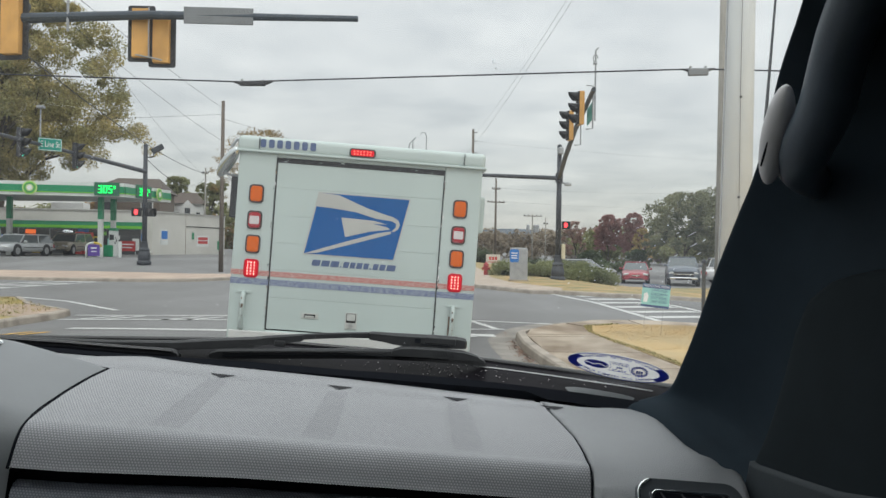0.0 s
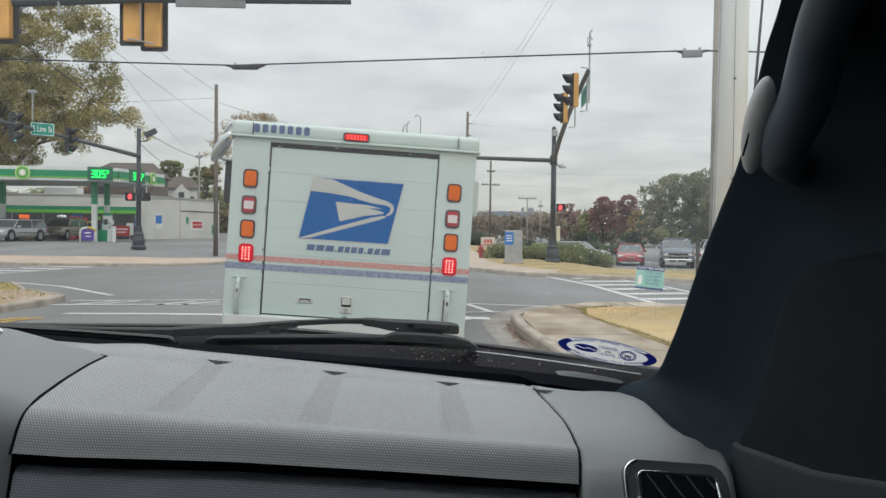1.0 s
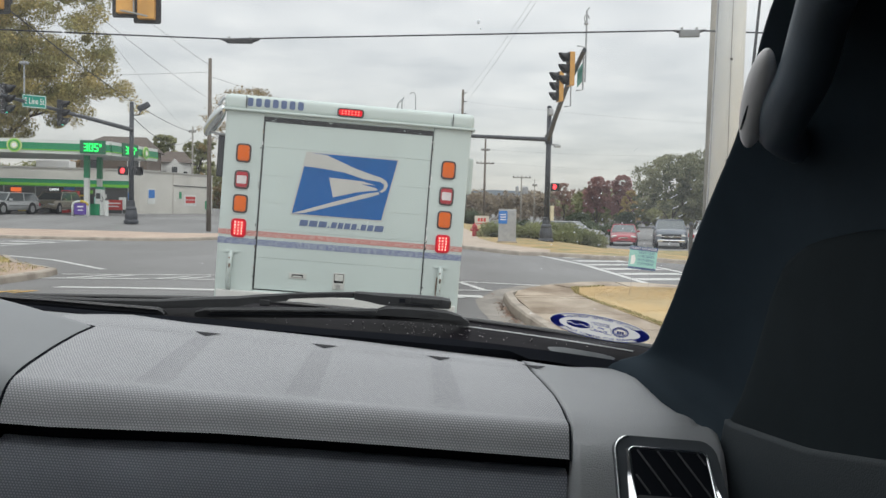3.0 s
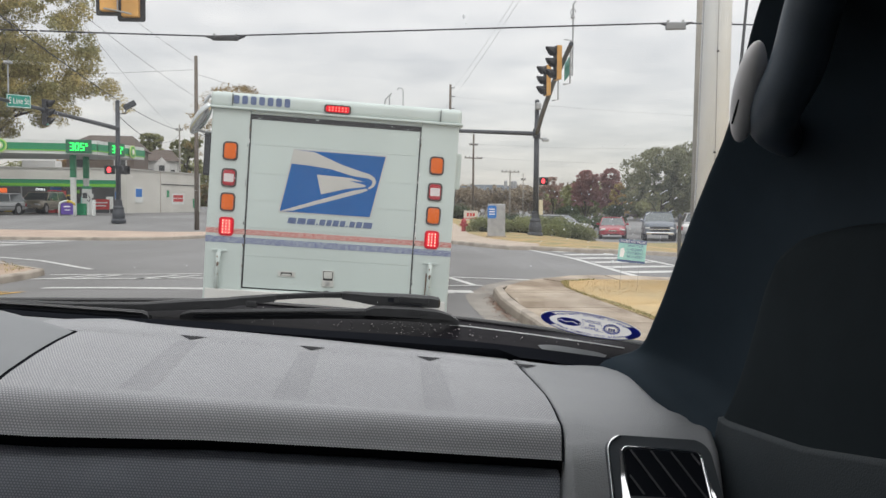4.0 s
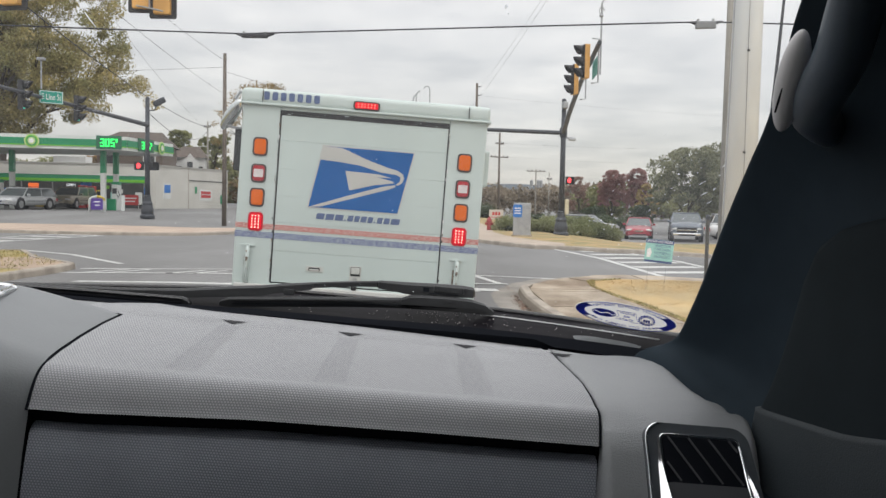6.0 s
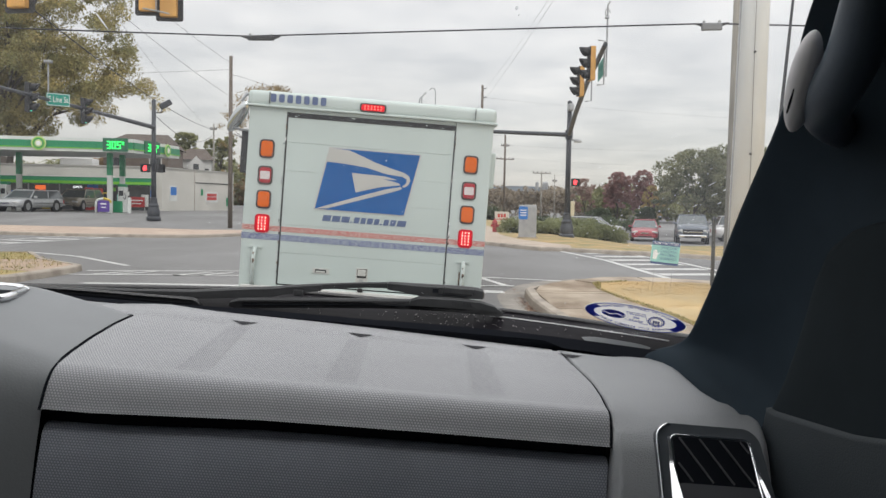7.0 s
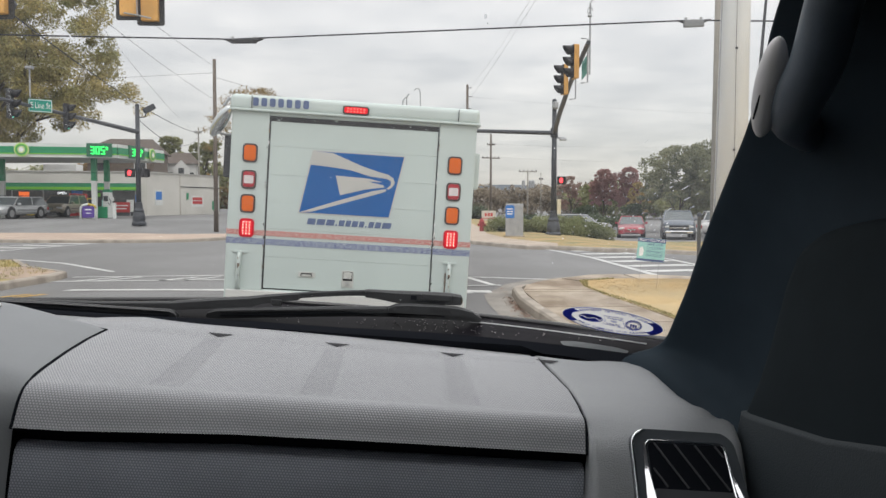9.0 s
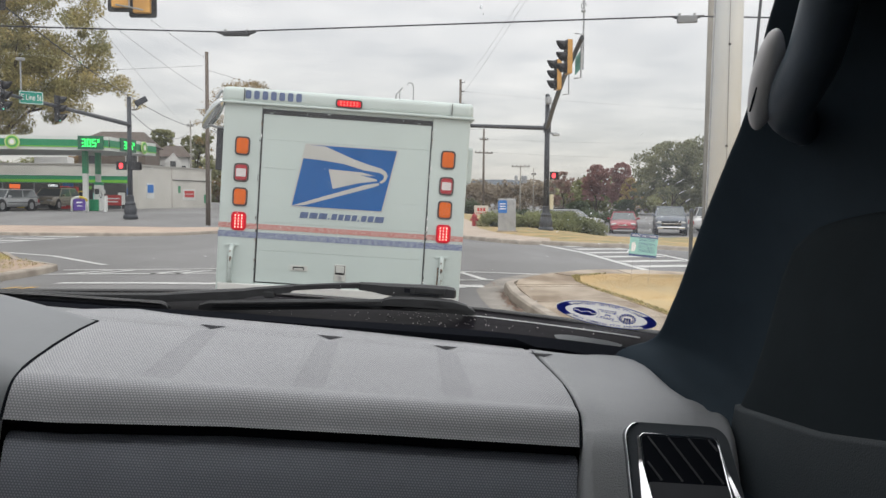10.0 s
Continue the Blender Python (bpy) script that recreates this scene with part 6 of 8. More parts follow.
sb_ = tube(B(), [(-2.28 + 0.06 * math.cos(a), -17.0, 6.15 + 0.09 * math.sin(a)) for a in (0.3 * k for k in range(18))], 0.012, 6)
part("sensor_ring", sb_, galvanized, rp)
part("sensor_head", bx(-2.34, -2.24, -17.05, -16.95, 6.0, 6.06, 0.02), galvanized, rp)
ped_signal(rp, pose(0.31, -0.2, 2.46) @ Matrix.Scale(0.84, 4))
part("pole_lamp", bx(-0.10, 0.12, -0.4, 0.1, 5.62, 5.94, 0.06), galvanized, rp, "boxy grey lamp on the pole")
part("push_box", bx(0.13, 0.30, -0.2, 0.1, 0.95, 1.62, 0.03), M("cream_enamel", (0.62, 0.56, 0.40), 0.5, var=0.1, bump=0.03), rp, "cream push button box")
part("controller_light", bx(0.25, 0.55, -0.1, 0.1, 4.24, 4.36, 0.03), galvanized, rp)

# far left pole: arm towards the near corner
lp = signal_pole("signal_pole", -12.75, 42.87, 0.40, 5.85, "black mast-arm signal pole before the filling station")
part("mast_arm", tube(B(), [(0, 0, 4.58), (-0.08, -5, 4.55), (-0.16, -10, 4.52), (-0.3, -19, 4.44)], [0.11, 0.09, 0.07, 0.05], 10), black_steel, lp)
signal_head(lp, pose(-0.06, -8.75, 4.44, 0, 0, 98), 3, "green", False, dark_plastic)
signal_head(lp, pose(-0.24, -13.2, 4.42, 0, 0, 98), 3, "green", False, dark_plastic)
street_sign(lp, pose(0.10, -11.75, 4.52, 0, 0, 36), 0.80, "E Line St")
part("sensor_mast", tube(B(), [(0.02, -12.4, 4.72), (0.02, -12.4, 5.75)], 0.03, 6), galvanized, lp)
part("sensor_head", bx(-0.11, 0.15, -12.5, -12.3, 5.72, 5.82, 0.03), galvanized, lp)
part("lamp_bracket", tube(B(), [(0, 0, 5.3), (0.35, 0, 5.3), (0.42, 0, 5.5)], 0.03, 6), black_steel, lp)
fl = bx(-0.30, 0.30, -0.18, 0.18, -0.14, 0.14, 0.05)
bmesh.ops.transform(fl, matrix=pose(0.58, 0, 5.72, 0, -30, 20), verts=fl.verts[:])
part("floodlight", fl, black_steel, lp)
ped_signal(lp, pose(-0.35, -0.2, 2.55), True)
ped_signal(lp, pose(0.36, -0.1, 2.55, 0, 0, 60), False)

# near left pole with the long arm and the rear of its signals
np_ = signal_pole("signal_pole", -9.25, 15.9, 0.10, 6.9, "dark mast-arm signal pole on the grass corner", navy_steel)
part("mast_arm", tube(B(), [(0, 0, 5.1), (2.8, -1.2, 5.15), (5.0, -1.6, 5.16), (8.5, -1.65, 5.18)], [0.11, 0.09, 0.075, 0.05], 10), navy_steel, np_)
signal_head(np_, pose(2.62, -1.15, 5.02, 0, 0, 168), 3, None, True)
signal_head(np_, pose(4.83, -1.36, 4.89, 0, 0, 178) @ Matrix.Scale(0.82, 4), 3, None, True)
signal_head(np_, pose(5.17, -1.33, 4.81, 0, 0, 178) @ Matrix.Scale(0.82, 4), 3, None, True)
part("head_strap", tube(B(), [(5.0, -1.56, 4.46), (5.0, -1.58, 4.9), (5.0, -1.58, 5.3)], 0.012, 6), galvanized, np_)
part("head_strap", tube(B(), [(4.78, -1.55, 4.50), (5.0, -1.57, 4.46), (5.22, -1.55, 4.42)], 0.014, 6), galvanized, np_)
part("arm_sign_back", bx(5.6, 6.75, -1.68, -1.64, 5.02, 5.30, 0.01), sign_grey, np_, "grey rear of a sign")
part("sensor_mast", tube(B(), [(3.6, -1.4, 4.9), (3.6, -1.4, 6.1)], 0.025, 6), galvanized, np_)
part("sensor_head", bx(3.45, 3.75, -1.5, -1.3, 6.05, 6.2, 0.03), galvanized, np_)
part("lamp_bracket", tube(B(), [(0, 0, 6.85), (-0.3, 0, 7.0), (0.4, -0.1, 7.1), (0.9, -0.2, 7.05)], 0.06, 6), navy_steel, np_)
ped_signal(np_, pose(-0.35, -0.1, 2.6, 0, 0, -80), False, yellow_paint)
pp = thing("pedestrian_post", pose(-11.0, 18.2, 0.1), "black pedestrian post with a yellow signal box", "post")
part("post", rod(B(), (0, 0, 0.3), (0, 0, 2.5), 0.055, 0.05, 12), black_steel, pp)
part("base", lathe(B(), [(0.22, 0), (0.22, 0.1), (0.12, 0.3), (0.06, 0.5)], 12), black_steel, pp)
ped_signal(pp, pose(0, -0.1, 2.55, 0, 0, 180), False, yellow_paint)


def utility_pole(x, y, h, r, mat_, label, arms=(), name="utility_pole", z=None, lean=0.0):
    z = hgt(x, y) if z is None else z
    t = thing(name, pose(x, y, z, 0, lean, 0), label, "pole", "utility poles")
    part("shaft", rod(B(), (0, 0, -0.2), (0, 0, h), r, r * 0.68, 14), mat_, t, smooth=True)
    for az, w, turn in arms:
        ab = bx(-w, w, -0.06, 0.06, az - 0.06, az + 0.06)
        bmesh.ops.transform(ab, matrix=pose(0, -0.12, 0, 0, 0, turn), verts=ab.verts[:])
        cr = part("crossarm", ab, mat_, t)
        for sx in (-0.9, -0.45, 0.45, 0.9):
            ib = lathe(B(), [(0.03, az + 0.06), (0.06, az + 0.1), (0.05, az + 0.2), (0.01, az + 0.22)], 8, (sx * w, 0, 0))
            bmesh.ops.transform(ib, matrix=pose(0, -0.12, 0, 0, 0, turn), verts=ib.verts[:])
            part("insulator", ib, dark_plastic, cr)
    return t


cp = utility_pole(5.42, 13.35, 12.0, 0.265, pole_concrete, "pale grey concrete utility pole with a ground wire", z=0.10, lean=0.6)
part("ground_wire", tube(B(), [(-0.06 + 0.012 * math.sin(k), -0.266 + 0.0075 * k * 0.9, 0.0 + k * 1.0) for k in range(12)], 0.0045, 6), sign_grey, cp)
part("conduit", rod(B(), (-0.262, -0.02, 0.1), (-0.19, -0.02, 11.0), 0.016, 0.016, 8), galvanized, cp)
for k in range(6):
    part("wire_clip", bx(-0.075, -0.04, -0.274 + 0.0075 * (k * 1.6 + 0.6), -0.25 + 0.0075 * (k * 1.6 + 0.6), k * 1.6 + 0.6, k * 1.6 + 0.63), cable_mat, cp)
part("junction_box", bx(-0.11, -0.02, -0.275, -0.235, 1.28, 1.4, 0.01), sign_grey, cp)
gp = utility_pole(7.95, 20.5, 9.5, 0.17, pole_grey_wood, "weathered grey wooden pole behind the concrete pole", z=0.10)
ped_signal(gp, pose(0.18, 0.1, 3.0, 0, 0, 150), False, yellow_paint)
utility_pole(-8.67, 41.45, 8.3, 0.115, pole_wood, "bare brown wooden pole on the far corner", z=0.05)
utility_pole(-8.35, 15.4, 11.0, 0.13, pole_grey_wood, "slim weathered wooden pole on the grass corner", z=0.1)
road_pole = utility_pole(8.3, 100, 15.4, 0.2, pole_wood, "tall brown wooden utility pole with side insulators", (), z=0)
for z in (15.0, 14.0, 12.6):
    part("side_insulator", rod(B(), (0.1, 0, z), (0.52, 0, z + 0.04), 0.05, 0.035, 8), dark_plastic, road_pole)
utility_pole(7.2, 112, 13.0, 0.2, pole_wood, "brown wooden utility pole along the road", ((12.2, 1.0, 10),), z=0)
utility_pole(11.1, 100, 9.7, 0.15, pole_wood, "slim brown wooden utility pole with a short crossarm", ((8.4, 0.5, 10), (6.85, 1.15, 20)), z=0)
utility_pole(5.9, 125, 13.5, 0.2, pole_wood, "brown wooden utility pole along the road", ((12.6, 1.0, 10),), z=0)
low_pole = utility_pole(15.8, 102, 5.6, 0.11, pole_grey_wood, "low grey wooden pole with a crossarm and small transformers", ((5.35, 1.15, 10),), z=0)
for x in (-0.55, 0.28, 0.6):
    part("transformer_can", lathe(B(), [(0.16, 3.4), (0.2, 3.45), (0.2, 4.2), (0.1, 4.3), (0.02, 4.32)], 10, (x, -0.2, 0)), galvanized, low_pole)
utility_pole(19.1, 112, 6.1, 0.08, pole_grey_wood, "slim grey wooden pole along the road", ((5.2, 0.3, 10),), z=-0.5)
utility_pole(-21.0, 92, 9.0, 0.11, pole_grey_wood, "slim wooden utility pole behind the shop", ((8.4, 0.35, 5),))
utility_pole(-8.0, 78, 8.6, 0.15, pole_wood, "brown wooden street lamp pole", ())
tf = thing("pole_transformer", pose(9.0, 99.6, 11.0), "grey pole transformer on a bracket", "transformer")
part("can", lathe(B(), [(0.3, 0), (0.32, 0.05), (0.32, 0.95), (0.2, 1.05), (0.02, 1.08)], 14), galvanized, tf)
part("bracket", bx(-0.9, -0.25, -0.05, 0.45, 0.4, 0.5), galvanized, tf)


def cable(p0, p1, sag, r, label, n=14):
    a, b = Vector(p0), Vector(p1)
    pts = [a.lerp(b, k / n) - Vector((0, 0, sag * 4 * (k / n) * (1 - k / n))) for k in range(n + 1)]
    return tagged(part("overhead_cable", tube(B(), pts, r, 5), cable_mat, smooth=True), label, "cable", "overhead cables")


span = "black overhead cable across the crossing"
cable((-40, 18.4, 6.1), (-3.35, 17.7, 4.82), 0.25, 0.016, span)
cable((-3.35, 17.7, 4.82), (5.92, 16.6, 5.095), 0.0, 0.016, span)
cable((5.92, 16.6, 5.095), (40, 13.2, 5.35), 0.25, 0.016, span)
utility_pole(40, 13.2, 11.5, 0.17, pole_wood, "brown wooden utility pole beside the side street", ())
for x, y, z, tl in ((-3.10, 17.68, 4.82, 0), (5.92, 16.6, 5.10, 2)):
    sp2 = thing("cable_splice", pose(x, y, z, 0, -tl, -4), "dark splice case hung on the overhead cable", "splice case")
    w = 0.27 if x < 0 else 0.20
    part("case", bx(-w, w, -0.05, 0.05, -0.085 if x < 0 else -0.14, 0.0, 0.02), dark_plastic if x < 0 else sign_grey, sp2)
    for sx in (-1, 1):
        part("clip", bx(sx * (w - 0.05) - 0.02, sx * (w - 0.05) + 0.02, -0.03, 0.03, -0.02, 0.05), galvanized, sp2)
        part("end_sleeve", rod(B(), (sx * w, 0, -0.03), (sx * (w + 0.14), 0, 0.0), 0.035, 0.012, 8), dark_plastic, sp2)
far = "thin dark overhead cable against the sky"
for a, b, s in [((-8.4, 15.4, 7.45), (-8.67, 41.45, 6.4), 0.25), ((-8.4, 15.4, 8.88), (-21, 92, 8.6), 0.6), ((-6.5, 15, 6.36), (-8.67, 41.3, 8.0), 0.1),
                ((-60, 60, 9.0), (-8.67, 41.45, 7.7), 0.4), ((6.1, 15.0, 11.2), (8.2, 100, 14.5), 0.6), ((5.8, 15.0, 10.4), (7.2, 112, 12.4), 0.7),
                ((-8.67, 41.45, 7.5), (11.1, 100, 9.6), 0.8), ((11.1, 100, 7.0), (60, 110, 8.0), 0.8), ((8.5, 100, 14.0), (60, 104, 12.5), 0.6), ((11.1, 100, 8.5), (60, 104, 10), 0.8),
                ((-8.4, 15.4, 10.9), (6.0, 15.0, 11.6), 0.3), ((6.2, 15.0, 10.0), (40, 13.2, 8.8), 0.3), ((6.2, 15.0, 11.4), (40, 13.2, 11.0), 0.3)]:
    cable(a, b, s, 0.0065, far)
cable((-11, 16, 8.11), (-21, 92, 8.9), 0.9, 0.022, "thick black overhead cable beside the trees")
cable((-12.7, 42.87, 5.6), (-21, 92, 8.5), 1.1, 0.018, "thick black overhead cable beside the trees")
hang = thing("cable_splice", pose(12.0, 14.69, 9.60, 0, 2, -4), "dark splice case hung on the overhead cable", "splice case")
part("case", bx(-0.3, 0.3, -0.06, 0.06, -0.1, 0.06, 0.02), dark_plastic, hang)
# bollards, drain lid and yard sign on the corner lawn
for x, y, h in ((5.24, 14.2, 1.12), (5.58, 14.35, 1.12)):
    bo = thing("bollard", pose(x, y, 0.12), "dark brown steel post on the lawn edge", "post", "posts")
    part("post", rod(B(), (0, 0, -0.1), (0, 0, h), 0.033, 0.033, 12), M("brown_post", (0.08, 0.08, 0.075), 0.6, var=0.3, scale=10, bump=0.1), bo)
    part("cap", lathe(B(), [(0.045, h), (0.045, h + 0.04), (0.018, h + 0.07)], 12), black_steel, bo)
dl = thing("drain_lid", pose(7.5, 14.0, 0.13), "dark round drain lid in the lawn", "drain lid")
part("lid", lathe(B(), [(0.3, 0), (0.3, 0.05), (0.26, 0.08), (0.01, 0.09)], 18), rubber, dl)
ys_ = thing("yard_sign", pose(4.115, 13.4, 0.15, 0, 5, -12) @ Matrix.Diagonal((0.94, 1, 0.87, 1)), "aqua and white yard sign on wire legs at the kerb", "sign")
part("board", bx(-0.235, 0.235, -0.005, 0.005, 0.43, 0.86), aqua_panel, ys_)
part("head_band", bx(-0.233, 0.233, -0.008, -0.004, 0.785, 0.858), mark_navy, ys_)
words("SILENT NO MORE", 0.06, sign_white, pose(0, -0.009, 0.822), ys_, "lettering", 0.001, 0.43)
for k, s in enumerate(("SAVE OUR", "CHILDREN", "FROM BEING", "TRAFFICKED")):
    words(s, 0.07, mark_navy, pose(0.055, -0.006, 0.745 - 0.068 * k), ys_, "lettering", 0.001, 0.27)
part("figure_patch", plate(B(), [(-0.20, 0.52), (-0.14, 0.52), (-0.12, 0.62), (-0.15, 0.70), (-0.20, 0.67)], -0.002, pose(0, -0.005, 0)), sign_white, ys_)
part("foot_band", bx(-0.233, 0.233, -0.008, -0.004, 0.432, 0.472), mark_navy, ys_)
for x in (-0.15, 0.15):
    part("wire_leg", tube(B(), [(x, 0.008, -0.17), (x, 0.008, 0.6)], 0.0022, 5), galvanized, ys_)


# ---- vehicles ----
def vehicle(name, m, paint, label, L=4.5, Wd=1.78, H=1.45, kind="sedan", group="parked cars"):
    """A car that faces -y before m: hull, glasshouse, panes, wheels, lamps, mirrors, plate."""
    t = thing(name, m, label, "car", group)
    hw, hood = Wd / 2, {"sedan": 0.92, "suv": 1.05, "pickup": 1.12}[kind] * H / 1.45 * (1.0 if kind == "sedan" else 0.85)
    sill = 0.22 if kind == "sedan" else 0.34
    y0, y1 = -L / 2, L / 2
    # hull as rings along the car: share of the length, half width, lower edge, shoulder height, crown of the middle
    rings = {"sedan": [(0.0, 0.66, 0.46, 0.60, 0.0), (0.012, 0.80, 0.32, 0.70, 0.01), (0.05, 0.93, 0.26, 0.78, 0.03), (0.13, 0.985, 0.24, 0.86, 0.05), (0.26, 1.0, 0.24, 0.95, 0.05), (0.33, 1.0, 0.24, 1.0, 0.03), (0.6, 1.0, 0.24, 1.03, 0.0), (0.8, 1.0, 0.25, 1.05, 0.02), (0.94, 0.95, 0.30, 1.04, 0.02), (0.985, 0.86, 0.36, 0.96, 0.0), (1.0, 0.74, 0.46, 0.78, 0.0)],
             "suv": [(0.0, 0.72, 0.42, 0.66, 0.0), (0.012, 0.86, 0.36, 0.80, 0.01), (0.05, 0.95, 0.32, 0.90, 0.03), (0.13, 0.99, 0.31, 0.95, 0.05), (0.26, 1.0, 0.31, 0.99, 0.05), (0.33, 1.0, 0.31, 1.0, 0.02), (0.8, 1.0, 0.31, 1.03, 0.0), (0.95, 0.98, 0.34, 1.03, 0.0), (0.99, 0.92, 0.38, 0.98, 0.0), (1.0, 0.84, 0.44, 0.86, 0.0)],
             "pickup": [(0.0, 0.80, 0.40, 0.80, 0.0), (0.01, 0.90, 0.36, 0.90, 0.01), (0.04, 0.97, 0.34, 0.96, 0.03), (0.13, 1.0, 0.34, 0.99, 0.05), (0.27, 1.0, 0.34, 1.0, 0.05), (0.34, 1.0, 0.34, 1.0, 0.01), (0.9, 1.0, 0.35, 1.0, 0.0), (0.99, 0.98, 0.38, 1.0, 0.0), (1.0, 0.95, 0.42, 0.98, 0.0)]}[kind]
    hull_rows = []
    for share, wide, low, high, crown in rings:
        yy, ww, zl, zh = y0 + L * share, hw * wide, low * hood, high * hood
        if share in (0.0, 1.0):
            zl = max(zl, sill + 0.1)
        half = [(0.86, zl), (0.97, zl + 0.05), (1.0, zl + 0.35 * (zh - zl)), (0.985, zl + 0.75 * (zh - zl)), (0.94, zh - 0.04 * hood), (0.86, zh), (0.55, zh + crown * hood * 0.7), (0.0, zh + crown * hood)]
        hull_rows.append([(-k * ww, yy, z) for k, z in half] + [(k * ww, yy, z) for k, z in half[-2::-1]])
    hb_ = sheet(hull_rows)
    for ring in (hull_rows[0], hull_rows[-1]):
        hb_.faces.new([hb_.verts.new(p) for p in ring])
    bmesh.ops.remove_doubles(hb_, verts=hb_.verts[:], dist=0.0005)
    bmesh.ops.recalc_face_normals(hb_, faces=hb_.faces[:])
    part("body", hb_, paint, t, smooth=True)
    rf = {"sedan": (y0 + 1.2, y0 + 1.95, y1 - 1.45, y1 - 0.65), "suv": (y0 + 1.15, y0 + 1.85, y1 - 0.35, y1 - 0.06), "pickup": (y0 + 1.25, y0 + 1.9, y0 + 3.3, y0 + 3.45)}[kind]
    lo, hi = hw - 0.06, hw - 0.24
    gb = B()
    q = [[(-lo, rf[0], hood - 0.02), (lo, rf[0], hood - 0.02), (lo, rf[3], hood), (-lo, rf[3], hood)], [(-hi, rf[1], H - 0.03), (hi, rf[1], H - 0.03), (hi, rf[2], H - 0.02), (-hi, rf[2], H - 0.02)]]
    vv = [[gb.verts.new(p) for p in r] for r in q]
    for k in range(4):
        gb.faces.new((vv[0][k], vv[0][(k + 1) % 4], vv[1][(k + 1) % 4], vv[1][k]))
    gb.faces.new(vv[1])
    part("glasshouse", gb, car_glass, t)
    rb_ = bx(-hi - 0.02, hi + 0.02, rf[1] - 0.05, rf[2] + 0.05, H - 0.07, H, 0.033)
    part("roof", rb_, paint, t)
    for sx in (-1, 1):
        for (ya, yb) in ((rf[0], rf[1]), ((rf[0] + rf[3]) / 2 + 0.1, (rf[1] + rf[2]) / 2 + 0.1), (rf[3], rf[2])):
            part("roof_post", rod(B(), (sx * lo, ya, hood - 0.02), (sx * hi, yb, H - 0.03), 0.035, 0.03, 6), paint, t)
        part("door_line", bx(sx * hw - 0.004, sx * hw + 0.004, rf[0] + 0.3, rf[3] - 0.2, hood * 0.62, hood * 0.66), trim_dark, t)
        part("mirror", bx(sx * (hw + 0.08) - 0.09, sx * (hw + 0.08) + 0.09, rf[0] + 0.25, rf[0] + 0.37, hood + 0.0, hood + 0.13, 0.03), paint, t)
        lens_bm = B()
        bmesh.ops.create_uvsphere(lens_bm, u_segments=16, v_segments=10, radius=1.0)
        bmesh.ops.transform(lens_bm, matrix=pose(sx * (hw - 0.27), y0 + 0.13, hood * 0.69, 0, sx * 10, sx * 25) @ Matrix.Diagonal((0.21, 0.17, 0.085 * hood, 1)), verts=lens_bm.verts[:])
        part("headlight", lens_bm, lamp_glass, t, smooth=True)
        part("tail_light", bx(sx * (hw - 0.16) - 0.12, sx * (hw - 0.16) + 0.12, y1 - 0.1, y1 + 0.012, hood * 0.62, hood * 0.86, 0.02), red_lens, t)
        for wy in (y0 + 0.85, y1 - 0.9):
            r = 0.32 if kind == "sedan" or H < 1.5 else 0.38
            ar = rod(B(), (sx * (hw - 0.24), wy, r), (sx * (hw + 0.012), wy, r), r, n=22)
            wh = part("wheel", ar, rubber, t)
            part("rim", rod(B(), (sx * (hw + 0.005), wy, r), (sx * (hw + 0.02), wy, r), r * 0.66, n=18), rim_grey, wh)
            part("wheel_arch", rod(B(), (sx * (hw - 0.10), wy, r + 0.02), (sx * (hw + 0.004), wy, r + 0.02), r + 0.07, n=22), trim_dark, t)
    gw, gz0, gz1 = (0.60, 0.50, 0.76) if kind == "pickup" else (0.30, 0.56, 0.67)
    gr = part("grille", bx(-hw * gw, hw * gw, y0 - 0.02, y0 + 0.05, hood * gz0, hood * gz1, 0.02), trim_dark, t)
    part("grille_bar", bx(-hw * gw, hw * gw, y0 - 0.03, y0, hood * (gz0 + gz1) / 2 - 0.02, hood * (gz0 + gz1) / 2 + 0.02, 0.008), chrome, gr)
    part("lower_intake", bx(-hw * 0.5, hw * 0.5, y0 - 0.068, y0 + 0.02, hood * 0.34, hood * 0.42, 0.01), trim_dark, t)
    part("bumper", bx(-hw + 0.16, hw - 0.16, y0 - 0.06, y0 + 0.1, sill + 0.06, hood * 0.48, 0.05, 3), chrome if kind == "pickup" else paint, t)
    part("rear_bumper", bx(-hw + 0.05, hw - 0.05, y1 - 0.1, y1 + 0.05, sill + 0.1, hood * 0.5, 0.04), chrome if kind == "pickup" else paint, t)
    part("number_plate", bx(-0.15, 0.15, y1 + 0.048, y1 + 0.058, hood * 0.36, hood * 0.36 + 0.1), plate_grey, t)
    if kind == "suv":
        for sx in (-1, 1):
            part("roof_rail", tube(B(), [(sx * hi, rf[1] + 0.1, H + 0.05), (sx * hi, rf[2], H + 0.05)], 0.02, 6), trim_dark, t)
    return t


def parked(name, x, y, rz, paint, label, **k):
    return vehicle(name, pose(x, y, hgt(x, y), 0, 0, rz), paint, label, **k)


red_p, silver_p, tan_p = car_paint("red_car_paint", (0.30, 0.028, 0.042)), car_paint("silver_car_paint", (0.42, 0.43, 0.44)), car_paint("tan_car_paint", (0.30, 0.26, 0.20))
grey_p, white_p, dark_p = car_paint("grey_blue_car_paint", (0.13, 0.15, 0.18)), car_paint("white_car_paint", (0.68, 0.68, 0.68)), car_paint("dark_car_paint", (0.10, 0.12, 0.13))
parked("sedan", 15.75, 56.2, -15, red_p, "red sedan parked facing the road", H=1.42)
parked("pickup_truck", 18.1, 53.8, -16, grey_p, "dark grey pickup with chrome bumper parked facing the road", L=5.4, Wd=1.98, H=1.82, kind="pickup")
parked("sedan", 23.0, 57.0, 80, white_p, "white sedan parked beside the pickup", H=1.45)
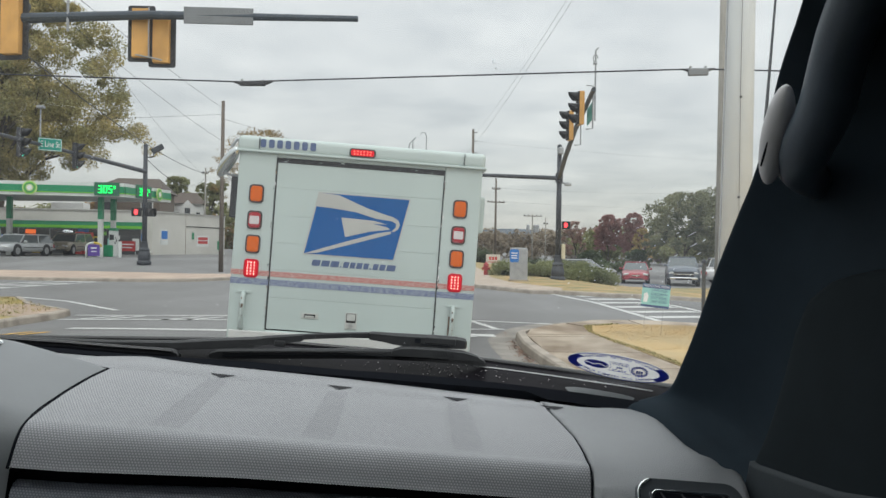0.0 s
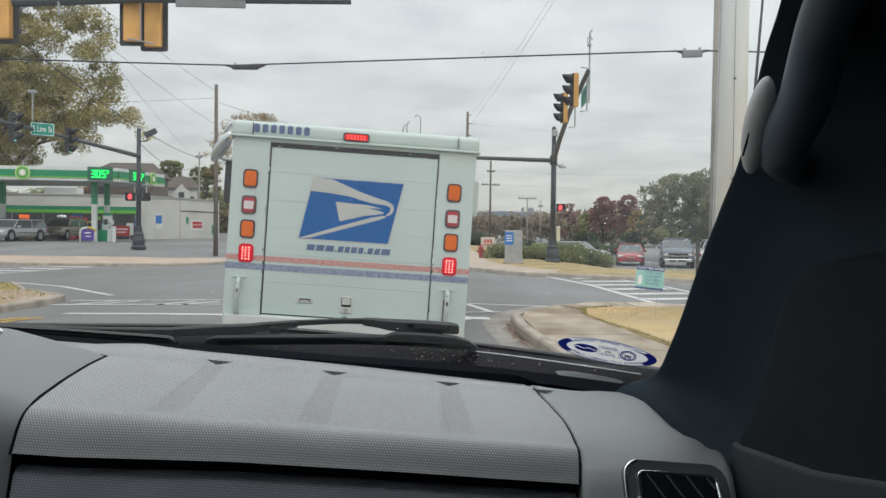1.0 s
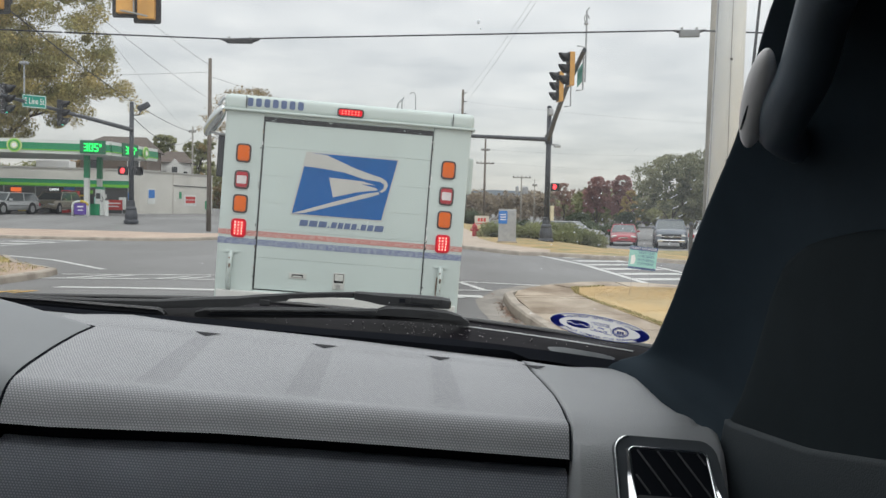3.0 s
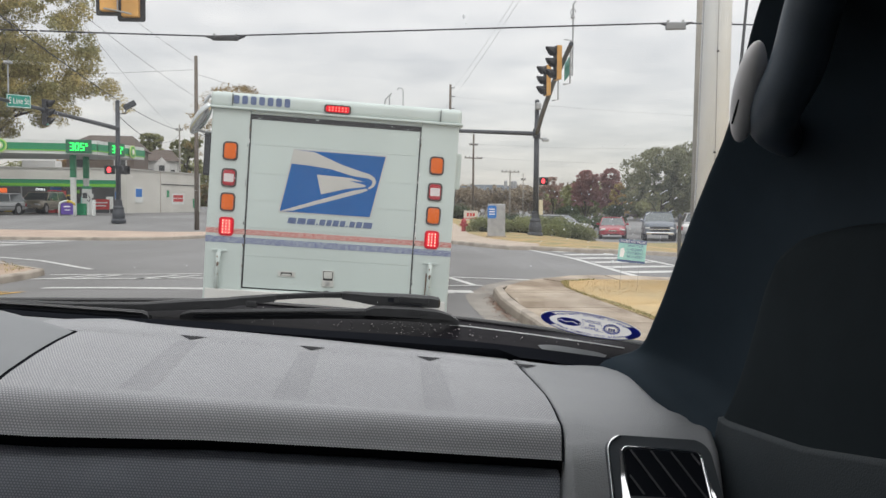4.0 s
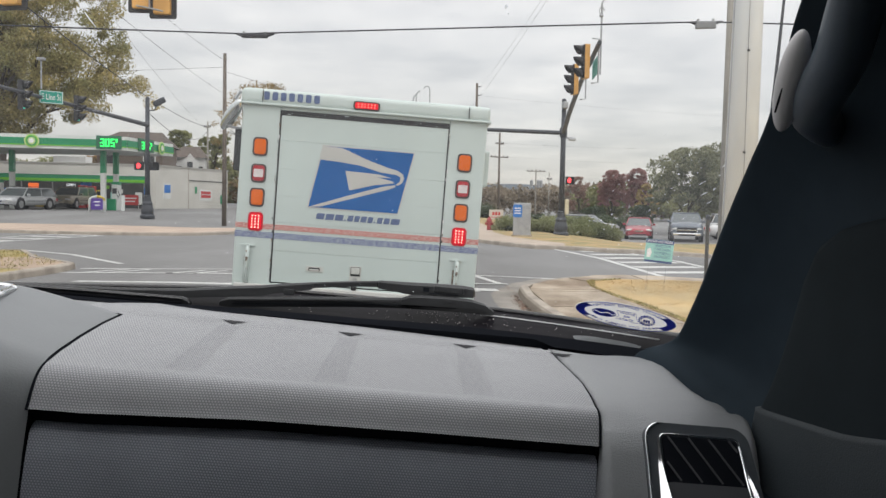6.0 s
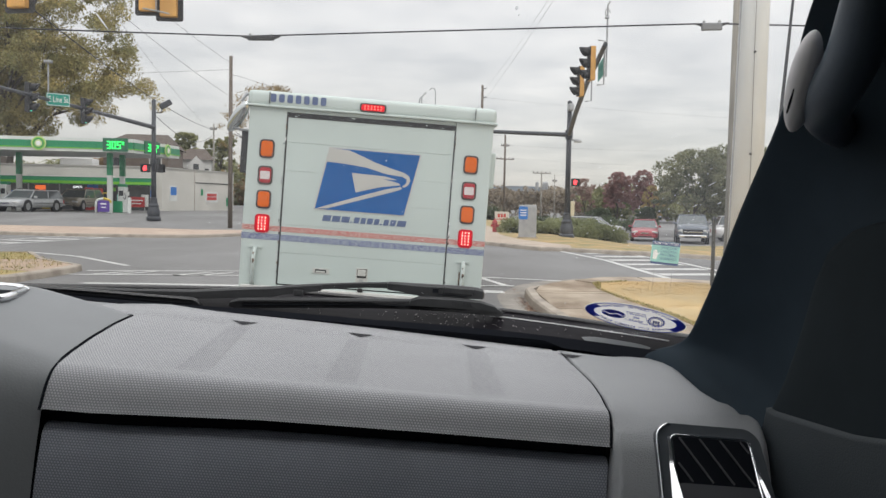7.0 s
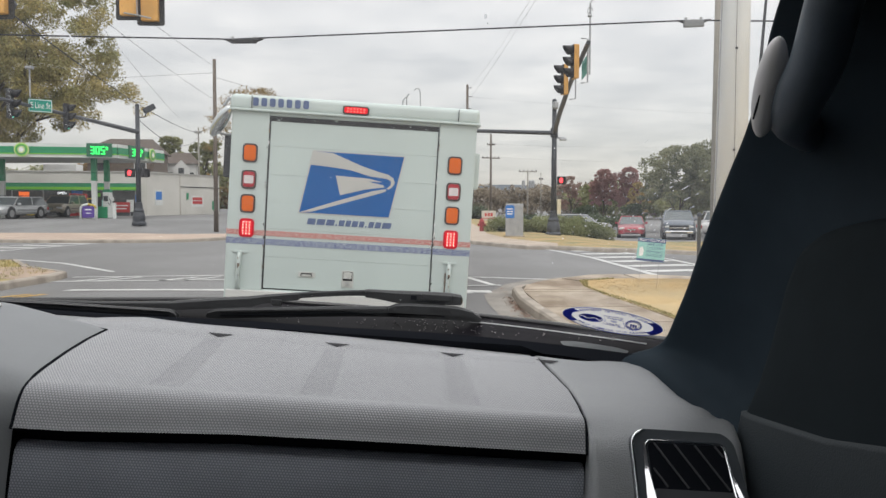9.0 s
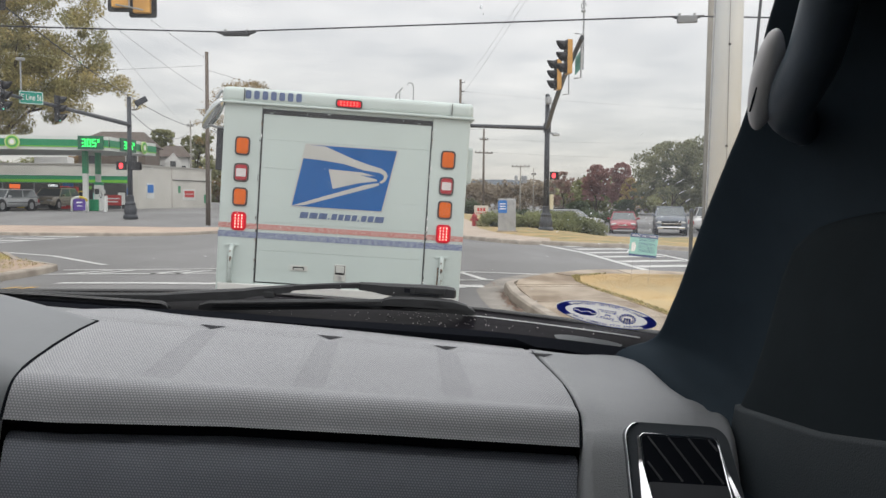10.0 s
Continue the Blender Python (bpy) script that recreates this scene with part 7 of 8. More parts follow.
parked("sport_utility_car", 24.6, 61.0, 80, white_p, "white sport utility car in the car park", H=1.72, kind="suv")
parked("sedan", 26.0, 50.0, -10, dark_p, "dark blue-grey sedan parked facing the road", H=1.45)
parked("sport_utility_car", 12.7, 59.0, 60, silver_p, "silver sport utility car behind the hedge", H=1.45, kind="suv", L=4.6)
parked("sport_utility_car", -22.85, 52.0, -10, silver_p, "silver sport utility car by the pumps", H=1.31, kind="suv", L=4.6, group="cars at the filling station")
parked("sport_utility_car", -22.75, 59.5, -2, tan_p, "tan boxy sport utility car by the shop", H=1.46, kind="suv", L=4.6, group="cars at the filling station")
parked("sedan", -12.5, 108, 85, white_p, "white sedan far down the side street", H=1.4)
vehicle("pickup_truck", pose(0.0, 15.2, 0.0, 0, 0, 180), white_p, "white pickup waiting at the stop line", L=5.3, Wd=1.95, H=1.8, kind="pickup", group="waiting vehicles")

# ---- filling station ----
GZ = 0.53
cn = thing("station_canopy", pose(0, 0, GZ), "white and green filling station canopy with price sign", "canopy")
P0, P1, P2, P3 = Vector((-44, 48.6)), Vector((-16.75, 52.2)), Vector((-15.75, 58.6)), Vector((-42, 62))
zt0, zt1 = 3.65, 4.47


def fascia(a, b, z0, z1, out, mt, name, label=""):
    d = (b - a).normalized()
    nv = Vector((d.y, -d.x)) * out
    bm = B()
    vs = [bm.verts.new(p) for p in ((a.x + nv.x, a.y + nv.y, z0), (b.x + nv.x, b.y + nv.y, z0), (b.x + nv.x, b.y + nv.y, z1), (a.x + nv.x, a.y + nv.y, z1), (a.x, a.y, z0), (b.x, b.y, z0), (b.x, b.y, z1), (a.x, a.y, z1))]
    for f in ((0, 1, 2, 3), (0, 4, 5, 1), (3, 2, 6, 7), (1, 5, 6, 2), (0, 3, 7, 4)):
        bm.faces.new([vs[i] for i in f])
    bmesh.ops.recalc_face_normals(bm, faces=bm.faces[:])
    return part(name, bm, mt, cn, label)


part("deck", prism(B(), [tuple(p) for p in (P0, P1, P2, P3)], zt0 + 0.02, zt1 - 0.04), soffit, cn)
for a, b in ((P0, P1), (P1, P2)):
    fascia(a, b, zt0, zt1, 0.05, station_white, "fascia", "white fascia")
    fascia(a, b, zt0 + 0.20, zt0 + 0.62, 0.09, green_band, "green_band", "green band")
    fascia(a, b, zt0 + 0.17, zt0 + 0.23, 0.11, lime_band, "lime_edge")


def on_edge(a, b, s, out=0.12):
    d = (b - a).normalized()
    p = a + (b - a) * s + Vector((d.y, -d.x)) * out
    return pose(p.x, p.y, 0, 0, 0, math.degrees(math.atan2(d.y, d.x)))


def price_sign(m, w):
    ob = part("price_sign", plate(B(), rounded(w, 0.80, 0.02), 0.06, m @ pose(0, 0, zt0 + 0.45)), M("sign_dark_green", (0.02, 0.13, 0.07), 0.5, var=0.1, bump=0), cn, "lit green price digits")
    strokes = {"3": "abgcd", "0": "abcdef", "5": "afgcd", "9": "abcdfg"}
    seat_of = {"a": (0, 1, 1), "b": (1, 0.5, 0), "c": (1, -0.5, 0), "d": (0, -1, 1), "e": (-1, -0.5, 0), "f": (-1, 0.5, 0), "g": (0, 0, 1)}
    for ch, cx, cz, hw, hh in (("3", -0.26, 0.43, 0.058, 0.20), ("0", -0.06, 0.43, 0.058, 0.20), ("5", 0.14, 0.43, 0.058, 0.20), ("9", 0.30, 0.55, 0.028, 0.075)):
        hw, th = hw * w, 0.10 * hh + 0.008
        digit = B()
        for key in strokes[ch]:
            ux, uz, flat = seat_of[key]
            lx, lz = (hw + th, th) if flat else (th, hh / 2 + th * 0.6)
            box(digit, ux * hw - lx, ux * hw + lx, -0.045, -0.02, uz * hh - lz, uz * hh + lz)
        bmesh.ops.transform(digit, matrix=m @ pose(cx * w, 0, zt0 + cz), verts=digit.verts[:])
        part("digit", digit, led_green, ob)


def sun_disc(m, r):
    ob = part("emblem", lathe(B(), [(r * 1.1, 0), (r * 1.1, 0.05), (0.01, 0.06)], 24), pale_lime, cn, "round green and yellow emblem as plain shapes")
    ob.matrix_local = m @ pose(0, -0.02, zt0 + 0.42, 90, 0, 0)
    for k, (rr, mt) in enumerate(((0.92, lime_band), (0.74, green_band), (0.58, pale_lime), (0.36, sign_white))):
        part("emblem_ring", lathe(B(), [(r * rr, 0.05), (r * rr, 0.068 + 0.008 * k), (0.005, 0.07 + 0.008 * k)], 20), mt, ob)


price_sign(on_edge(P0, P1, 0.964, 0.14), 1.45)
price_sign(on_edge(P1, P2, 0.36, 0.14), 2.1)
sun_disc(on_edge(P0, P1, 0.807, 0.14), 0.38)
sun_disc(on_edge(P1, P2, 0.68, 0.14), 0.38)
for x, y in ((-18.55, 53.4), (-18.45, 55.4), (-25.0, 52.5), (-24.6, 54.6), (-33, 52), (-32, 55)):
    col = part("column", bx(x - 0.14, x + 0.14, y - 0.14, y + 0.14, -0.3, zt0 + 0.05, 0.02), station_white, cn)
    part("column_wrap", bx(x - 0.15, x + 0.15, y - 0.15, y + 0.15, 2.3, zt0 + 0.03, 0.01), green_band, col)


def pump(x, y):
    t = thing("fuel_pump", pose(x, y, hgt(x, y), 0, 0, -5), "white and green fuel pump with dark screen", "fuel pump", "fuel pumps")
    part("cabinet", bx(-0.10, 0.30, -0.28, 0.28, 0.0, 1.62, 0.03), station_white, t)
    part("skirt", bx(-0.72, 0.20, -0.42, 0.30, 0.0, 0.72, 0.03), green_band, t, "green plinth")
    part("screen", bx(-0.04, 0.24, -0.31, -0.27, 1.05, 1.38, 0.01), shop_dark, t)
    part("top_sign", bx(-0.14, 0.34, -0.2, 0.2, 1.60, 1.80, 0.04), green_band, t)
    for sx in (-1, 1):
        part("hose", tube(B(), [(sx * 0.25, -0.2, 1.3), (sx * 0.42, -0.3, 1.0), (sx * 0.38, -0.38, 0.8), (sx * 0.26, -0.3, 0.95)], 0.025, 6), rubber, t)
    return t


for x, y in ((-18.15, 54.3), (-24.9, 53.2), (-32, 52.6)):
    pump(x, y)


def hoop(x, y, rz):
    t = thing("pump_guard", pose(x, y, hgt(x, y), 0, 0, rz), "white steel hoop with a purple advertising panel", "pump guard", "pump guards")
    pts = [(-0.42, 0, -0.1), (-0.42, 0, 0.62)] + [(-0.42 * math.cos(a), 0, 0.62 + 0.25 * math.sin(a)) for a in (0.52 * k for k in range(1, 6))] + [(0.42, 0, 0.62), (0.42, 0, -0.1)]
    part("hoop", tube(B(), pts, 0.06, 8), station_white, t, smooth=True)
    part("hoop_top", tube(B(), pts[4:-1], 0.064, 8), yellow_panel, t, "yellow hoop top", smooth=True)
    pn = part("panel", bx(-0.33, 0.33, -0.03, 0.03, 0.10, 0.76, 0.02), purple, t)
    part("panel_print", plate(B(), rounded(0.34, 0.07, 0.02), -0.01, pose(0, -0.028, 0.56)), sign_white, pn)
    part("panel_print", plate(B(), rounded(0.28, 0.05, 0.02), -0.01, pose(0.02, -0.028, 0.36)), sign_white, pn)


hoop(-17.6, 49.6, 5)
hoop(-23.9, 49.0, 5)
for x, y in ((-17.2, 53.0), (-16.9, 51.9)):
    bo = thing("safety_post", pose(x, y, hgt(x, y)), "white steel safety post by the pumps", "post", "safety posts")
    part("post", rod(B(), (0, 0, -0.1), (0, 0, 0.95), 0.08, 0.08, 10), station_white, bo)

sh = thing("shop", pose(0, 0, GZ), "low painted filling station shop with green awning band", "shop")
S0, S1, S2, S3 = Vector((-45, 61.5)), Vector((-18.6, 64.6)), Vector((-15.4, 75)), Vector((-42, 78))
wb_ = B()
ring = [(p.x, p.y) for p in (S0, S1, S2, S3)]
prism(wb_, ring, -0.3, 3.24)
part("wall", wb_, wall_cream, sh, "plain painted shop wall")
part("roof_edge", prism(B(), [(p[0] + (0.08 if p[0] > -30 else -0.08), p[1] + (-0.08 if p[1] < 70 else 0.08)) for p in ring], 3.21, 3.31), M("roof_flashing", (0.42, 0.41, 0.38), 0.6, var=0.1, bump=0), sh)


def on_wall(a, b, s, z, w, h, mt, name, out=0.06, label="", parent=None):
    m = on_edge(a, b, s, out) @ pose(0, 0, z)
    return part(name, plate(B(), [(-w / 2, -h / 2), (w / 2, -h / 2), (w / 2, h / 2), (-w / 2, h / 2)], 0.05, m), mt, parent or sh, label)


on_wall(S0, S1, 0.49, 2.16, 26.2, 0.58, green_band, "awning_band", 0.5, "green awning band")
on_wall(S0, S1, 0.49, 2.02, 26.2, 0.20, lime_band, "awning_band", 0.54)
on_wall(S0, S1, 0.49, 2.44, 26.2, 0.06, station_white, "awning_trim", 0.54)
bars(1.6, 0.22, 6, station_white, on_edge(S0, S1, 0.52, 0.52) @ pose(0, 0, 2.22), sh)
on_wall(S0, S1, 0.50, 0.92, 25.0, 1.9, shop_dark, "shop_window", 0.02, "dark shop window")
for s in np.linspace(0.08, 0.97, 12):
    on_wall(S0, S1, float(s), 0.92, 0.10, 1.95, galvanized, "window_bar", 0.05)
for s, z, w, h, mt in ((0.955, 0.75, 0.5, 0.9, station_white), (0.815, 1.62, 0.75, 0.45, blue_panel), (0.87, 1.55, 0.35, 0.25, lime_band), (0.735, 0.7, 0.7, 0.8, red_panel), (0.70, 0.5, 0.9, 0.9, yellow_panel), (0.665, 0.75, 0.6, 0.7, red_panel), (0.60, 1.2, 0.55, 0.3, blue_panel), (0.55, 0.8, 0.8, 1.0, station_white), (0.46, 0.6, 0.7, 1.0, red_panel)):
    on_wall(S0, S1, s, z, w, h, mt, "window_poster", 0.08, "faded window poster")
for s, z, w, h, mt in ((0.845, 0.95, 0.34, 0.5, blue_panel), (0.83, 0.55, 0.6, 0.5, station_white), (0.86, 1.05, 0.3, 0.4, red_panel), (0.885, 0.8, 0.28, 0.75, aqua_panel), (0.905, 1.25, 0.4, 0.3, station_white), (0.92, 0.6, 0.34, 0.5, yellow_panel), (0.795, 1.0, 0.3, 0.6, station_white), (0.76, 1.1, 0.3, 0.4, blue_panel), (0.64, 1.3, 0.4, 0.3, station_white), (0.975, 1.3, 0.3, 0.5, blue_panel)):
    on_wall(S0, S1, s, z, w, h, mt, "window_poster", 0.075, "faded window poster")
ol = on_wall(S0, S1, 0.776, 1.66, 0.75, 0.30, trim_dark, "lit_sign", 0.10, "small lit window sign")
words("OPEN", 0.26, M("white_led", (0.95, 0.97, 1.0), 0.4, var=0, bump=0, emit=1.3), on_edge(S0, S1, 0.776, 0.12) @ pose(0, 0, 1.66), ol, "lettering", 0.01, 0.62)
on_wall(S0, S1, 0.678, 1.55, 0.7, 0.4, M("neon_red", (0.9, 0.16, 0.03), 0.4, var=0, bump=0, emit=0.9), "lit_sign", 0.10, "small red lit window sign")
# side wall towards the road
wp1 = on_wall(S1, S2, 0.14, 1.35, 1.0, 1.15, station_white, "poster", 0.03, "white and blue poster")
on_wall(S1, S2, 0.14, 1.52, 0.80, 0.62, blue_panel, "poster_print", 0.05, "", wp1)
wp2 = on_wall(S1, S2, 0.66, 1.10, 1.9, 0.9, station_white, "poster", 0.03, "white poster with red print")
for z in (1.30, 1.0):
    on_wall(S1, S2, 0.66, z, 1.5, 0.24, red_panel, "poster_print", 0.05, "", wp2)
on_wall(S1, S2, 0.52, 1.50, 0.30, 0.55, green_band, "small_sign", 0.04)
on_wall(S1, S2, 0.90, 0.75, 0.35, 0.75, green_band, "small_sign", 0.04)
on_wall(S1, S2, 0.71, 2.25, 6.1, 0.06, trim_dark, "pipe", 0.05, "dark pipe along the wall")
on_wall(S1, S2, 0.42, 1.6, 0.05, 3.3, kerb_mat, "wall_joint", 0.02)
for x, y, w, h, mt, lb, nm in ((-23.35, 63.0, 0.52, 1.62, red_panel, "red vending machine with a dark top before the shop", "vending_machine"), (-22.72, 63.0, 0.52, 1.58, red_panel, "red vending machine with a dark top before the shop", "vending_machine"), (-22.12, 63.1, 0.5, 1.3, yellow_panel, "yellow display rack before the shop", "display_rack")):
    t = thing(nm, pose(x, y, hgt(x, y), 0, 0, 6), lb, nm.replace("_", " "))
    part("cabinet", bx(-w / 2, w / 2, -0.3, 0.3, 0, h, 0.03), mt, t)
    part("front", bx(-w / 2 + 0.06, w / 2 - 0.06, -0.33, -0.28, h * 0.62, h - 0.08, 0.01), shop_dark, t)
    part("tray", bx(-w / 2 + 0.1, w / 2 - 0.1, -0.33, -0.28, 0.2, 0.45, 0.01), station_white, t)
bn = thing("banner_stand", pose(-19.6, 62.0, hgt(-19.6, 62.0), 0, 0, 6), "red banner on a frame before the shop", "banner")
part("cloth", bx(-0.55, 0.55, -0.02, 0.02, 0.28, 1.0), red_panel, bn)
for k in range(2):
    part("print", bx(-0.42, 0.30 + 0.1 * k, -0.03, -0.018, 0.50 + 0.22 * k, 0.58 + 0.22 * k), sign_white, bn)
for sx in (-0.53, 0.53):
    part("leg", rod(B(), (sx, 0, -0.02), (sx, 0, 1.0), 0.025, n=8), galvanized, bn)
# white box added for a bright patch, probably sky seen through
part("roof_hatch", bx(-28.3, -25.7, 70.0, 71.5, 3.28, 4.05, 0.05), sign_white, sh, "white box added over the shop roof for a bright patch")

# houses behind the shop
def house(x, y, z, w, d, h, rh, wallm, roofm, rz, label, dormer=False):
    t = thing("house", pose(x, y, z, 0, 0, rz), label, "house", "houses")
    part("wall", bx(-w / 2, w / 2, -d / 2, d / 2, 0, h), wallm, t)
    rb2 = B()
    a = [rb2.verts.new(p) for p in ((-w / 2 - 0.4, -d / 2 - 0.4, h), (w / 2 + 0.4, -d / 2 - 0.4, h), (w / 2 + 0.4, d / 2 + 0.4, h), (-w / 2 - 0.4, d / 2 + 0.4, h), (-w / 2 + 1.2, 0, h + rh), (w / 2 - 0.8, 0, h + rh))]
    for f in ((0, 1, 5, 4), (2, 3, 4, 5), (1, 2, 5), (3, 0, 4), (3, 2, 1, 0)):
        rb2.faces.new([a[i] for i in f])
    part("roof", rb2, roofm, t, "brown shingle roof")
    for k in (-0.3, 0.3):
        wd = part("window", bx(k * w - 0.6, k * w + 0.6, -d / 2 - 0.05, -d / 2 + 0.05, h * 0.45, h * 0.85), house_white, t)
        part("pane", bx(k * w - 0.5, k * w + 0.5, -d / 2 - 0.07, -d / 2, h * 0.48, h * 0.82), shop_dark, wd)
    if dormer:
        dm = part("gable", plate(B(), [(-0.9, 0), (0.9, 0), (0.9, 1.1), (0, 2.0), (-0.9, 1.1)], 2.0, pose(w / 2 - 1.6, -d / 2 - 0.6, h - 1.6)), wallm, t)
        part("window", bx(w / 2 - 1.9, w / 2 - 1.3, -d / 2 - 0.66, -d / 2 - 0.55, h - 1.3, h - 0.5), shop_dark, dm)


house(-27.6, 90, 0.5, 6.2, 9, 6.1, 1.5, M("brown_siding", (0.16, 0.125, 0.10), 0.85, var=0.2, scale=3, bump=0.2), roof_brown, 6, "low building with a brown shingle roof behind the shop")
house(-24.9, 100, 0.5, 3.8, 6, 5.4, 1.4, house_white, roof_brown, 10, "white house with a brown roof and gable", True)
house(-46, 80, 0.5, 14, 10, 4.0, 2.4, brick_wall, roof_brown, 0, "brick house behind the filling station")
tr_ = thing("box_trailer", pose(-13.6, 96, 0.53, 0, 0, 5), "white box trailer parked by the street", "trailer")
part("box", bx(-2.2, 2.2, -1.1, 1.1, 0.6, 3.0, 0.05), station_white, tr_)
part("window", bx(0.3, 1.3, -1.13, -1.08, 1.6, 2.3), shop_dark, tr_)
part("chassis", bx(-2.0, 2.0, -0.9, 0.9, 0.35, 0.62), rubber, tr_)
for sx in (-0.9, 0.9):
    part("wheel", rod(B(), (sx, -1.12, 0.35), (sx, -0.85, 0.35), 0.35, n=18), rubber, tr_)
bd = thing("bridge", pose(-6, 120, 0), "low pale bridge rail far down the street", "bridge")
part("rail", bx(-16, 10, -0.2, 0.2, 0.9, 1.6), kerb_mat, bd)
for k in range(8):
    part("post", bx(-15 + 3.4 * k, -14.7 + 3.4 * k, -0.2, 0.2, -0.1, 0.95), kerb_mat, bd)

# ---- far right corner furniture ----
ub = thing("utility_box", pose(4.84, 34.4, 0.09, 0, 0, -8), "tall grey metal utility cabinet with a blue notice", "utility box")
part("cabinet", bx(-0.36, 0.36, -0.3, 0.3, 0.0, 1.38, 0.03), galvanized, ub)
part("plinth", bx(-0.42, 0.42, -0.36, 0.36, -0.05, 0.08), concrete, ub)
nt_ = part("notice", plate(B(), rounded(0.36, 0.52, 0.06), -0.01, pose(-0.18, -0.301, 1.05)), blue_panel, ub, "blue notice")
for k in range(3):
    part("print", bx(-0.30, -0.06, -0.316, -0.308, 1.14 - 0.1 * k, 1.18 - 0.1 * k), sign_white, nt_)
hy = thing("fire_hydrant", pose(4.18, 41.2, 0.02), "red fire hydrant on the pavement edge", "hydrant")
hydrant_red = M("dull_hydrant_red", (0.36, 0.045, 0.05), 0.6, var=0.25, scale=8, bump=0.08)
part("barrel", lathe(B(), [(0.17, 0), (0.17, 0.05), (0.11, 0.08), (0.11, 0.5), (0.14, 0.52), (0.14, 0.56), (0.1, 0.66), (0.03, 0.72), (0.03, 0.78)], 14), hydrant_red, hy)
part("outlet", rod(B(), (-0.2, 0, 0.42), (0.2, 0, 0.42), 0.06, n=10), hydrant_red, hy)
ms = thing("monument_sign", pose(6.55, 60.0, 0.1, 0, 0, -5), "low pale sign board with red marks on posts", "sign")
part("board", bx(-0.50, 0.50, -0.12, 0.12, 0.2, 0.88, 0.02), stucco, ms)
bars(0.62, 0.24, 3, red_panel, pose(0, -0.122, 0.60), ms)
part("foot_line", bx(-0.4, 0.4, -0.13, -0.11, 0.32, 0.37), red_panel, ms)
for sx in (-0.4, 0.4):
    part("post", bx(sx - 0.08, sx + 0.08, -0.08, 0.08, -0.1, 0.3), stucco, ms)


def street_lamp(x, y, h, z=None):
    t = thing("street_lamp", pose(x, y, hgt(x, y) if z is None else z), "slim grey street lamp with a flat head", "street lamp", "street lamps")
    part("pole", rod(B(), (0, 0, -0.2), (0, 0, h), 0.09, 0.06, 10), galvanized, t)
    part("head", bx(-0.15, 0.75, -0.18, 0.18, h - 0.02, h + 0.14, 0.05), galvanized, t)


street_lamp(15.1, 80, 8.4)
street_lamp(36.9, 80, 13.6)
street_lamp(-13.3, 90, 7.0)

cb = thing("drugstore", pose(34.0, 53.5, -0.75, 0, 0, -12), "pale stucco shop with brick base and red outlines", "shop")
part("wall", bx(-7, 9, -6, 12, 0, 3.4), brick_wall, cb, "brick lower wall")
part("parapet", bx(-7.3, 9.3, -6.3, 12.3, 3.4, 7.3), stucco, cb, "pale stucco upper wall")
for k, z in enumerate((3.4, 3.65, 6.9, 7.15)):
    part("cornice", bx(-7.5 - 0.05 * k, 9.5, -6.5 - 0.05 * k, 12.5, z, z + 0.18, 0.03), house_white, cb)
for a, b in (((-6.2, 4.2), (-6.2, 6.6)), ((-6.2, 6.6), (-2.0, 6.6)), ((-2.0, 6.6), (-2.0, 4.2)), ((-2.0, 4.2), (-6.2, 4.2))):
    part("red_outline", rod(B(), (a[0], -6.34, a[1]), (b[0], -6.34, b[1]), 0.09, n=6), red_panel, cb)
for a, b in (((-4.5, 4.2), (-4.5, 6.6)), ((-4.5, 6.6), (2.0, 6.6)), ((2.0, 6.6), (2.0, 4.2)), ((2.0, 4.2), (-4.5, 4.2))):
    part("red_outline", rod(B(), (-7.34, a[0], a[1]), (-7.34, b[0], b[1]), 0.09, n=6), red_panel, cb)
part("window", bx(-7.06, -6.98, -3, 3, 0.8, 2.9), shop_dark, cb)


# ---- trees, hedge and far woods ----
def leaf_mesh(clumps, per, size, seed, flat=0.0):
    """Many small folded leaves scattered about clump centres (x, y, z, radius)."""
    rng = np.random.default_rng(seed)
    n = len(clumps) * per
    c = np.repeat(np.array(clumps, float), per, axis=0)
    d = rng.normal(size=(n, 3))
    d /= np.linalg.norm(d, axis=1)[:, None]
    rad = rng.random(n) ** 0.45
    p = c[:, :3] + d * (rad * c[:, 3])[:, None] * np.array([1, 1, 0.75])
    u = rng.normal(size=(n, 3))
    u /= np.linalg.norm(u, axis=1)[:, None]
    w = np.cross(u, rng.normal(size=(n, 3)))
    w /= np.linalg.norm(w, axis=1)[:, None]
    s = size * rng.uniform(0.5, 1.4, n)[:, None]
    v = np.stack([p - u * s, p + w * s * 0.45, p + u * s, p - w * s * 0.45], 1).reshape(-1, 3)
    me = bpy.data.meshes.new("crown")
    me.vertices.add(len(v))
    me.vertices.foreach_set("co", v.ravel())
    me.loops.add(4 * n)
    me.loops.foreach_set("vertex_index", np.arange(4 * n))
    me.polygons.add(n)
    me.polygons.foreach_set("loop_start", np.arange(0, 4 * n, 4))
    me.update(calc_edges=True)
    return me


